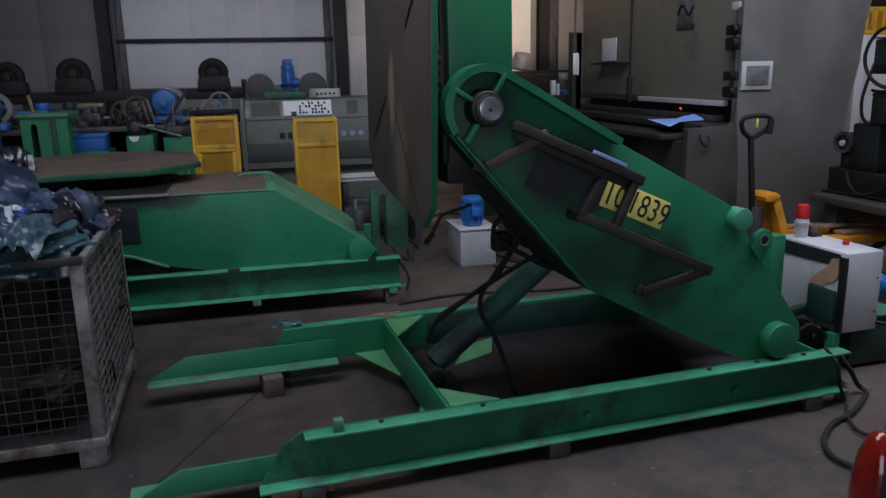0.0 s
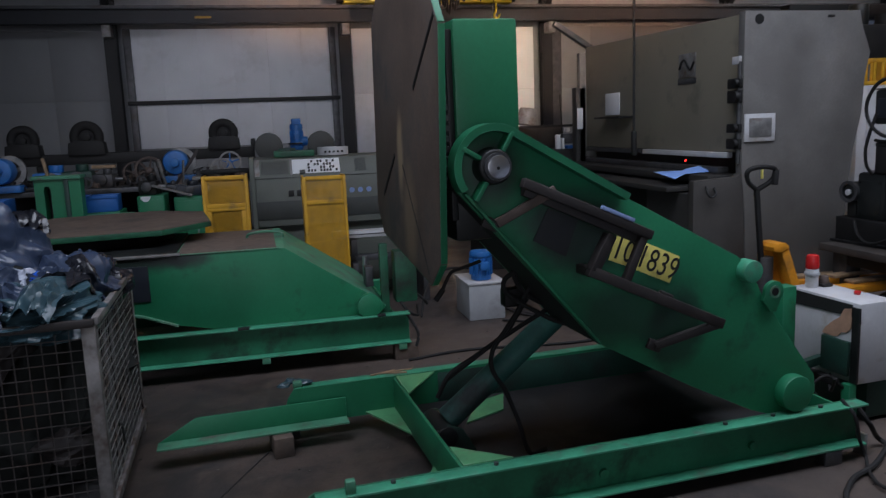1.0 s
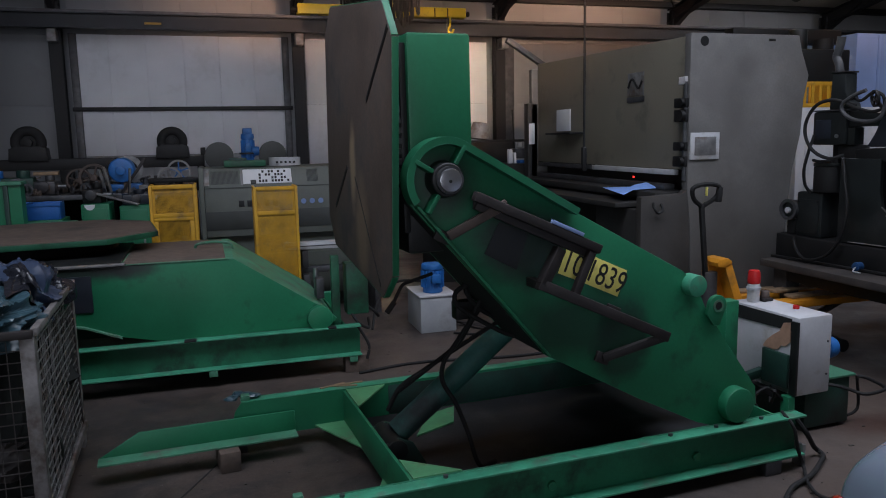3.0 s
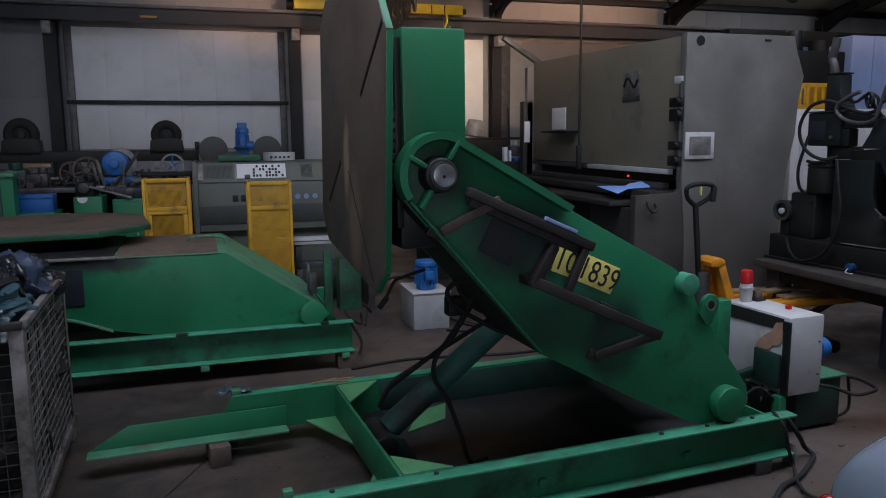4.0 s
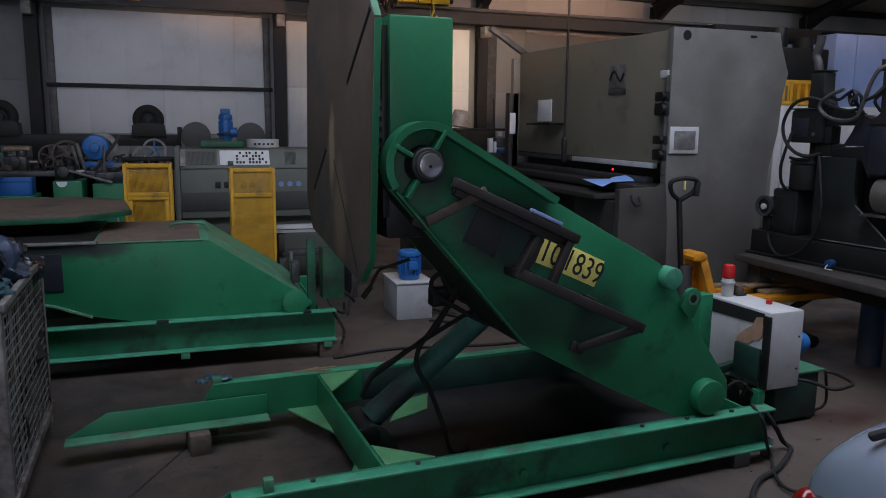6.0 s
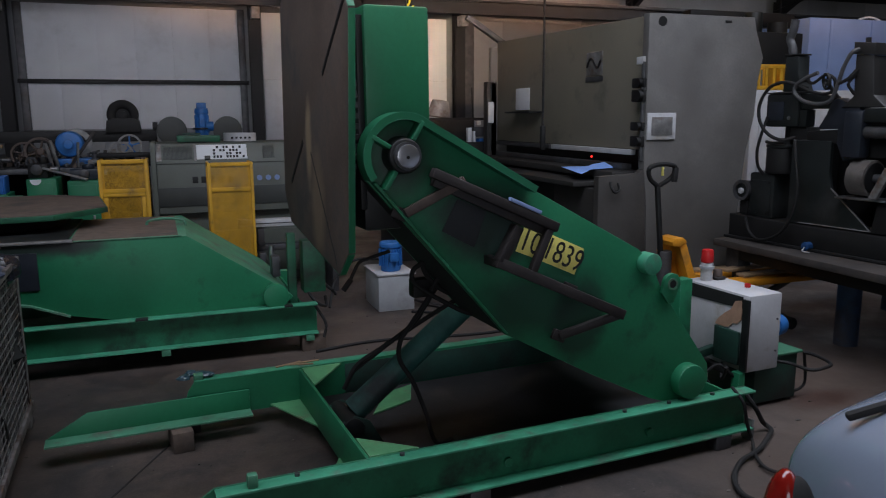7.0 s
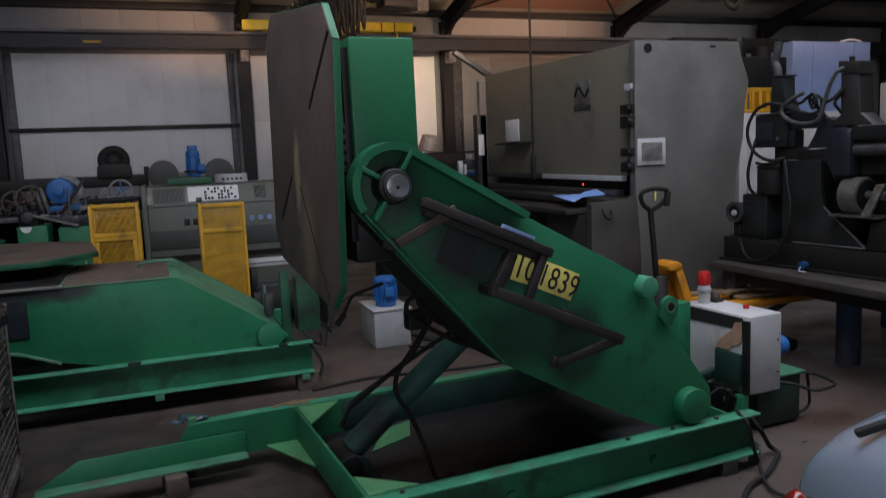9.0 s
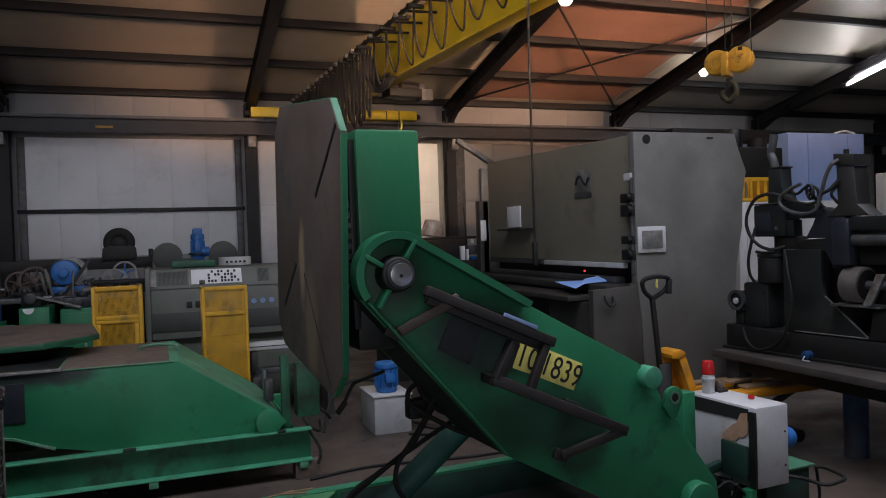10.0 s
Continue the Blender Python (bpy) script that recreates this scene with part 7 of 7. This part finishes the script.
def back_right():
    p = thing("white_cabinet", (6.25, 6.6, 0), 0, "tall white steel cabinet behind the grinder", "cabinet")
    part("body", span(B(), -0.65, 1.2, -0.3, 0.3, 0, 1.955, 0.01), WHITE, p)
    part("door", span(B(), -0.55, 0.3, -0.312, -0.301, 0.1, 1.92, 0.004), WHITE, p)
    q = thing("yellow_crate", (5.83, 6.44, 1.957), 0, "yellow slatted plastic crate on the white cabinet", "crate")
    for s in (-1, 1):
        for k in range(4):
            part("upright", span(B(), -0.16 + 0.095 * k, -0.125 + 0.095 * k, s * 0.12 - 0.008, s * 0.12 + 0.008, 0.0, 0.255, 0.003), YELLOW, q)
        for z in (0.02, 0.235):
            part("rail", span(B(), -0.16, 0.195, s * 0.131 - 0.002, s * 0.131 + 0.002, z - 0.018, z + 0.02, 0.001), YELLOW, q)
    for s in (-0.165, 0.2):
        part("end_wall", span(B(), s - 0.004, s + 0.004, -0.128, 0.128, 0, 0.255, 0.002), YELLOW, q)
    part("bottom", span(B(), -0.155, 0.19, -0.11, 0.11, 0.0, 0.008), YELLOW, q)
    d = thing("drilling_machine", (6.7, 7.2, 0), 0, "dark drilling machine standing behind the cabinet", "drilling machine")
    part("column", cyl(B(), (0, 0, 0), (0, 0, 2.75), 0.11, seg=24), IRON, d)
    part("base", span(B(), -0.4, 0.4, -0.4, 0.4, 0, 0.15, 0.01), IRON, d)
    part("head", span(B(), -0.55, 0.2, -0.2, 0.2, 2.25, 2.62, 0.02), IRON, d)
    part("motor", cyl(B(), (-0.35, 0, 2.62), (-0.35, 0, 2.85), 0.10, seg=20, bevel=0.01), GRINDER, d)
    part("beam", span(B(), -1.1, 0.4, 0.15, 0.3, 2.72, 2.88, 0.008), IRON, d)
    b = thing("blue_cabinet", (8.12, 7.75, 0), 0, "pale blue enclosed machine cabinet", "machine cabinet")
    part("body", span(B(), -0.64, 0.66, -0.25, 1.0, 0, 2.88, 0.01), BLUE_PALE, b)
    for x in (-0.3, 0.38):
        part("seam", span(B(), x - 0.02, x + 0.02, -0.262, -0.251, 0.1, 2.86, 0.002), BLUE_PALE, b)
    part("cable", tube(B(), smooth_path([(0.2, -0.2, 2.89), (0.38, -0.2, 2.92), (0.55, -0.2, 2.89)], 5), 0.012, 6), PAPER, b)
    e = thing("grey_switchbox", (8.5, 6.6, 0), 0, "pale grey cabinet with tangled fittings on top", "cabinet")
    part("body", span(B(), -0.25, 0.6, -0.2, 0.3, 0, 2.30, 0.01), WHITE, e)
    for k in range(6):
        part("fitting", cyl(B(), (-0.15 + 0.05 * k, -0.1, 2.30), (-0.17 + 0.06 * k, -0.1, 2.42 + 0.04 * (k % 3)), 0.02, seg=8), STEEL, e)


back_right()

# ---- overhead crane, hoist and lamps ----


def crane():
    p = thing("overhead_crane", (3.0, 13.95, 0), 0, "yellow overhead travelling crane with cable festoon", "overhead crane")
    et = part("end_carriage", span(B(), -1.5, 1.62, -0.13, 0.13, 3.945, 4.12, 0.01), YELLOW_CRANE, p)
    for x in (-1.2, 1.3):
        part("wheel", cyl(B(), (x, -0.06, 3.985), (x, 0.06, 3.985), 0.08, seg=20), STEEL_DARK, et)
    for x in (-1.56, 1.66):
        part("buffer", cyl(B(), (x - 0.06, 0, 4.03), (x + 0.06, 0, 4.03), 0.05, seg=16, bevel=0.01), BLACK, et)
    for x in (0.55, 1.0, 1.25):
        part("cover_line", span(B(), x, x + 0.02, -0.136, -0.131, 3.95, 4.11, 0), IRON, et)
    ang = math.atan(0.099)
    m = Matrix.Translation((0, -0.6, 0)) @ Matrix.Rotation(ang, 4, "Z")

    def put(name, bm, material, parent, label=""):
        bmesh.ops.transform(bm, matrix=m, verts=bm.verts)
        return part(name, bm, material, parent, label)
    g = put("girder", span(B(), 0.0, 0.17, -20.0, -0.1, 4.08, 4.80, 0.01), YELLOW_CRANE, p)
    put("bottom_flange", span(B(), -0.03, 0.20, -20.0, 0.4, 4.055, 4.078, 0.004), YELLOW_CRANE, g)
    put("top_flange", span(B(), -0.03, 0.20, -20.0, -0.1, 4.802, 4.82, 0.004), YELLOW_CRANE, g)
    def rail_z(v):
        return 4.40 - 0.034 * v
    ra = put("festoon_rail", bar(B(), (-0.51, 1.0, rail_z(1.0)), (-0.51, -20.0, rail_z(-20.0)), 0.04, 0.05), IRON, p)
    # trolleys parked close together at the far end with long bunched loops, then spread out along the girder
    stops = [0.95 - 0.26 * k for k in range(14)] + [-2.75 - 0.46 * k for k in range(24)]
    for k, (y, y2) in enumerate(zip(stops, stops[1:])):
        near, zr = k < 14, rail_z(y)
        if k % 5 == 0 or not near:
            put("rail_arm", bar(B(), (0.0, y, zr + 0.07), (-0.51, y, zr + 0.04), 0.03), IRON, ra)
        tr = put("cable_trolley", span(B(), -0.62, -0.40, y - 0.03, y + 0.03, zr - 0.075, zr - 0.027, 0.006), IRON, ra)
        if near or k % 2:
            for du in (-0.60, -0.42):
                put("trolley_wheel", cyl(B(), (du - 0.02, y - 0.035, zr - 0.03), (du + 0.03, y - 0.035, zr - 0.03), 0.028, seg=12), GALV, tr)
        n = (0.50 + 0.022 * k + 0.16 * ((k * 7) % 5) / 5) if near else 0.52 + 0.10 * ((k * 5) % 4) / 4
        for dx, dd in ((-0.06, 0.0), (0.0, 0.10), (0.05, -0.07), (0.09, 0.04)) if near else ((-0.02, 0.0),):
            u, h = -0.51 + dx, n + dd
            pts = [(u, y, zr - 0.07), (u + 0.02 * (k % 3), y + (y2 - y) * 0.10, zr - 0.13 - h * 0.6), (u + 0.03 * (k % 3), (y + y2) / 2, zr - 0.15 - h), (u, y + (y2 - y) * 0.90, zr - 0.13 - h * 0.6), (u, y2, rail_z(y2) - 0.07)]
            put("festoon_cable", tube(B(), smooth_path(pts, 6), 0.017 if near else 0.013, 6), BLACK, ra)
    # slack of the cable gathered in a bunch beside the drive
    for k in range(5):
        pts = [(-0.46 + 0.03 * k, -2.5, 4.40), (-0.42 + 0.03 * k, -2.62 - 0.05 * k, 4.0), (-0.36, -2.85 - 0.05 * k, 3.80 + 0.03 * k), (-0.30 + 0.02 * k, -3.2, 3.86 + 0.02 * k), (-0.26, -3.05 + 0.05 * k, 4.02)]
        put("festoon_cable", tube(B(), smooth_path(pts, 6), 0.024, 6), BLACK, ra)
    dv = put("drive_unit", span(B(), 0.05, 0.60, -2.3, -1.95, 3.87, 4.0, 0.02), IRON, p)
    put("drive_motor", cyl(B(), (0.30, -2.12, 4.06), (0.66, -2.12, 4.06), 0.07, seg=20, bevel=0.01), IRON, dv)
    put("motor_cover", cyl(B(), (0.60, -2.12, 4.06), (0.70, -2.12, 4.06), 0.076, seg=20, bevel=0.01), STEEL_DARK, dv)
    put("drive_box", span(B(), 0.62, 0.82, -2.22, -2.02, 3.84, 4.02, 0.01), STEEL_DARK, dv)
    hk = part("chain_hook", tube(B(), smooth_path([(1.28, -0.2, 3.95), (1.28, -0.2, 3.80), (1.24, -0.2, 3.70), (1.30, -0.2, 3.64), (1.35, -0.2, 3.72)], 6), 0.02, 8), YELLOW_CRANE, p)
    part("chain", cyl(B(), (1.28, -0.2, 2.95), (1.28, -0.2, 3.66), 0.010, seg=6), GALV, p)
    part("chain", cyl(B(), (1.22, -0.2, 2.95), (1.22, -0.2, 3.90), 0.008, seg=6), GALV, p)
    part("chain_hook", ring(B(), (1.26, -0.2, 2.90), (0, 1, 0), 0.07, 0.04, 0.03, 20), YELLOW, p)


crane()


def hook_block():
    p = thing("hook_block", (6.13, 7.0, 3.60), -62, "yellow twin-sheave hook block hanging from ropes", "hook block")
    for x in (-0.128, 0.128):
        part("sheave_cover", cyl(B(), (x, -0.05, 0.0), (x, 0.09, 0.0), 0.148, seg=36, bevel=0.03), YELLOW_DARK, p)
        part("sheave_ring", ring(B(), (x, -0.053, -0.01), (0, 1, 0), 0.07, 0.05, 0.01, 24), YELLOW_DARK, p)
    part("dark_label", span(B(), 0.13, 0.18, -0.056, -0.051, 0.09, 0.13, 0.001), IRON, p)
    part("yoke", span(B(), -0.065, 0.02, -0.085, 0.10, -0.17, 0.10, 0.012), YELLOW_DARK, p)
    part("shank", cyl(B(), (0, 0.02, -0.28), (0, 0.02, -0.19), 0.035, seg=16), IRON, p)
    part("hook", tube(B(), smooth_path([(0, 0.02, -0.22), (0.065, 0.02, -0.28), (0.08, 0.02, -0.37), (0.0, 0.02, -0.45), (-0.08, 0.02, -0.39), (-0.07, 0.02, -0.32)], 6), 0.034, 10), HOOK_OLIVE, p)
    part("latch", bar(B(), (0.06, 0.02, -0.27), (-0.07, 0.02, -0.33), 0.02), HOOK_OLIVE, p)
    for x in (-0.255, -0.04, 0.04, 0.255):
        part("rope", cyl(B(), (x, 0.02, 0.0), (x * 0.9, 0.02, 2.62), 0.006, seg=8), IRON, p)


hook_block()


def tube_lamp(a, b):
    p = thing("fluorescent_lamp", a, 0, "lit white fluorescent tube fitting under the roof", "lamp", "roof lamps")
    d = Vector(b) - Vector(a)
    part("tube", cyl(B(), (0, 0, 0), d, 0.035, seg=16), TUBE_GLOW, p)
    part("batten", bar(B(), Vector((0, 0, 0.09)), d + Vector((0, 0, 0.09)), 0.05, 0.05), WHITE, p)
    for t in (0.15, 0.85):
        q = d * t
        part("hanger", cyl(B(), q + Vector((0, 0, 0.08)), q + Vector((0, 0, 0.75)), 0.006, seg=6), IRON, p)


tube_lamp((13.45, 11.85, 4.6), (12.2, 9.55, 4.6))


def bulb(c):
    p = thing("hall_lamp", c, 0, "lit round lamp hanging under a rafter", "lamp", "roof lamps")
    bm = B()
    bmesh.ops.create_uvsphere(bm, u_segments=20, v_segments=12, radius=0.085)
    part("globe", bm, BULB_GLOW, p)
    part("cap", cyl(B(), (0, 0, 0.07), (0, 0, 0.16), 0.06, seg=16), WHITE, p)
    part("rod", cyl(B(), (0, 0, 0.16), (0, 0, roof_z(c[1]) - c[2] + 0.1), 0.012, seg=8), IRON, p)


bulb((4.80, 8.34, 4.62))
bulb((9.75, 11.8, 4.68))


def pendant():
    p = thing("crane_pendant", (2.765, 5.40, 0), 0, "dark crane pendant hanging on its cable", "pendant control")
    part("cable", cyl(B(), (0, 0, 1.62), (0, 0, roof_z(5.4) + 0.2), 0.010, seg=8), IRON, p)
    part("switch_box", span(B(), -0.018, 0.018, -0.02, 0.02, 1.44, 1.63, 0.008), IRON, p)


pendant()

# ---- parked car ----


def car():
    p = thing("parked_car", (1.577, 0.861, 0), 0, "silver-blue parked car with a red tail lamp", "car")
    L, N = 4.2, 22
    stations = [0.0, 0.012, 0.03, 0.055, 0.085, 0.115, 0.15, 0.21, 0.28, 0.42, 0.60, 0.82, 1.05, 1.4, 1.9, 2.3, 2.6, 2.9, 3.3, 3.7, 4.0, 4.12, 4.18]

    def top(x):
        pts = [(0, 0.62), (0.05, 0.76), (0.12, 0.87), (0.25, 0.965), (0.5, 1.02), (0.75, 1.12), (1.05, 1.28), (1.5, 1.41), (2.1, 1.42), (2.5, 1.28), (2.9, 1.02), (3.4, 0.93), (3.9, 0.82), (4.2, 0.66)]
        for (a, b), (c, d) in zip(pts, pts[1:]):
            if x <= c:
                t = (x - a) / (c - a)
                return b + (d - b) * t
        return pts[-1][1]

    def half(x):
        e = 1 - max(0, (0.15 - x) / 0.15) ** 1.58 * 0.80 - max(0, (x - 3.5) / 0.7) ** 2.2 * 0.25
        return 0.86 * e
    bm = B()
    rings = []
    for x in stations:
        h, w = top(x), half(x)
        belt = min(h - 0.03, 0.90)
        prof = []
        for k in range(N + 1):
            a = math.pi * k / N
            cx, sz = math.cos(a), math.sin(a)
            y = w * math.copysign(abs(cx) ** 0.796, cx)
            z = 0.24 + (h - 0.24) * abs(sz) ** 0.30
            if h > 1.05 and z > belt:
                y *= 1 - 0.22 * (z - belt) / (1.42 - belt)
            prof.append(bm.verts.new((x, y, z)))
        rings.append(prof)
    for a, b in zip(rings, rings[1:]):
        for k in range(N):
            bm.faces.new((a[k], b[k], b[k + 1], a[k + 1]))
    bm.faces.new(rings[0])
    bm.faces.new(rings[-1][::-1])
    bmesh.ops.recalc_face_normals(bm, faces=bm.faces)
    body = part("body", bm, CAR_PAINT, p)
    sub = body.modifiers.new("soften", "SUBSURF")
    sub.levels = sub.render_levels = 2
    # tail lamps wrap round the rear corners
    for s in (1, -1):
        bm = B()
        bmesh.ops.create_uvsphere(bm, u_segments=24, v_segments=16, radius=1)
        bmesh.ops.transform(bm, matrix=Matrix.Translation((-0.006, s * 0.68, 0.525)) @ Matrix.Rotation(s * radians(-35), 4, "Z") @ Matrix.Diagonal((0.062, 0.072, 0.20, 1)), verts=bm.verts)
        lamp = part("tail_lamp", bm, LAMP_RED, p, "glossy red tail lamp")
        # black body painted in for the shaded gap beside the lamp
        bm = B()
        bmesh.ops.create_uvsphere(bm, u_segments=24, v_segments=16, radius=1)
        bmesh.ops.transform(bm, matrix=Matrix.Translation((0.012, s * 0.656, 0.51)) @ Matrix.Rotation(s * radians(-35), 4, "Z") @ Matrix.Diagonal((0.066, 0.07, 0.20, 1)), verts=bm.verts)
        part("gap_shade", bm, BLACK, lamp)
    part("bumper", box(B(), (0.08, 0, 0.36), (0.20, 1.3, 0.18), None, 0.06), CAR_PAINT, p)
    part("wiper", bar(B(), (0.15, 0.637, 0.872), (0.30, 0.55, 0.945), 0.030, 0.024, 0.009), BLACK, p, "dark wiper arm")

    def patch(name, x0, x1, a0, a1, material, label):
        """A pane or panel that follows the body, a finger's width proud of it."""
        bm = B()
        nx, na = 8, 10
        g = []
        for u in (-0.02, 0.012):
            rows = []
            for i in range(nx + 1):
                x = x0 + (x1 - x0) * i / nx
                h, w = top(x), half(x)
                belt = min(h - 0.03, 0.90)
                row = []
                for k in range(na + 1):
                    a = radians(a0 + (a1 - a0) * k / na)
                    y = w * math.copysign(abs(math.cos(a)) ** 0.796, math.cos(a))
                    z = 0.24 + (h - 0.24) * math.sin(a) ** 0.30
                    if h > 1.05 and z > belt:
                        y *= 1 - 0.22 * (z - belt) / (1.42 - belt)
                    out = Vector((0, math.cos(a), math.sin(a)))
                    row.append(bm.verts.new(Vector((x, y, z)) + out * u))
                rows.append(row)
            g.append(rows)
        for rows in g:
            for i in range(nx):
                for k in range(na):
                    bm.faces.new((rows[i][k], rows[i + 1][k], rows[i + 1][k + 1], rows[i][k + 1]))
        rim = [(0, k) for k in range(na)] + [(i, na) for i in range(nx)] + [(nx, k) for k in range(na, 0, -1)] + [(i, 0) for i in range(nx, 0, -1)]
        for (i, k), (i2, k2) in zip(rim, rim[1:] + rim[:1]):
            bm.faces.new((g[0][i][k], g[0][i2][k2], g[1][i2][k2], g[1][i][k]))
        bmesh.ops.recalc_face_normals(bm, faces=bm.faces)
        return part(name, bm, material, p, label)
    patch("rear_window", 0.62, 1.28, 52, 128, CAR_GLASS, "dark rear glass")
    patch("windscreen", 2.30, 2.84, 50, 130, CAR_GLASS, "dark windscreen")
    for a0, a1 in ((13, 36), (144, 167)):
        for x0, x1 in ((1.16, 1.72), (1.78, 2.32)):
            patch("side_window", x0, x1, a0, a1, CAR_GLASS, "dark side glass")
    for s in (1, -1):
        part("door_mirror", box(B(), (2.42, s * 0.90, 0.98), (0.10, 0.16, 0.12), None, 0.035), CAR_PAINT, p)
        for x in (1.20, 1.76, 2.36):
            part("door_seam", span(B(), x - 0.004, x + 0.004, s * 0.855 - 0.012, s * 0.855 + 0.012, 0.36, 0.60, 0.001), BLACK, p)
        part("headlamp", box(B(), (3.98, s * 0.52, 0.62), (0.22, 0.30, 0.14), None, 0.05), CAR_GLASS, p, "clear headlamp")
    part("rear_hatch_handle", box(B(), (-0.012, 0, 0.60), (0.03, 0.30, 0.05), None, 0.012), BLACK, p)
    for x in (0.75, 3.35):
        for s in (1, -1):
            wh = part("wheel", cyl(B(), (x, s * 0.66, 0.31), (x, s * 0.865, 0.31), 0.31, seg=40, bevel=0.03), BLACK, p)
            part("rim", cyl(B(), (x, s * 0.866, 0.31), (x, s * 0.875, 0.31), 0.20, seg=32, bevel=0.004), STEEL, wh)


car()


def floor_debris():
    """Chips, flakes and shavings strewn over the floor."""
    random.seed(77)
    bm = B()
    for i in range(420):
        x, y = random.uniform(-1.6, 3.6), random.uniform(1.3, 6.4)
        r = random.choice((0.003, 0.004, 0.005, 0.006, 0.008, 0.013))
        n = random.randint(4, 6)
        a0 = random.uniform(0, 6)
        pts = [(x + r * random.uniform(0.6, 1.3) * math.cos(a0 + 2 * math.pi * k / n) * 1.5, y + r * random.uniform(0.6, 1.3) * math.sin(a0 + 2 * math.pi * k / n)) for k in range(n)]
        prism(bm, pts, 0.0, random.uniform(0.0015, 0.005), "xy")
    solid("floor_debris", bm, DEBRIS, "small chips and metal shavings strewn on the floor", "debris", kind="stuff")


floor_debris()
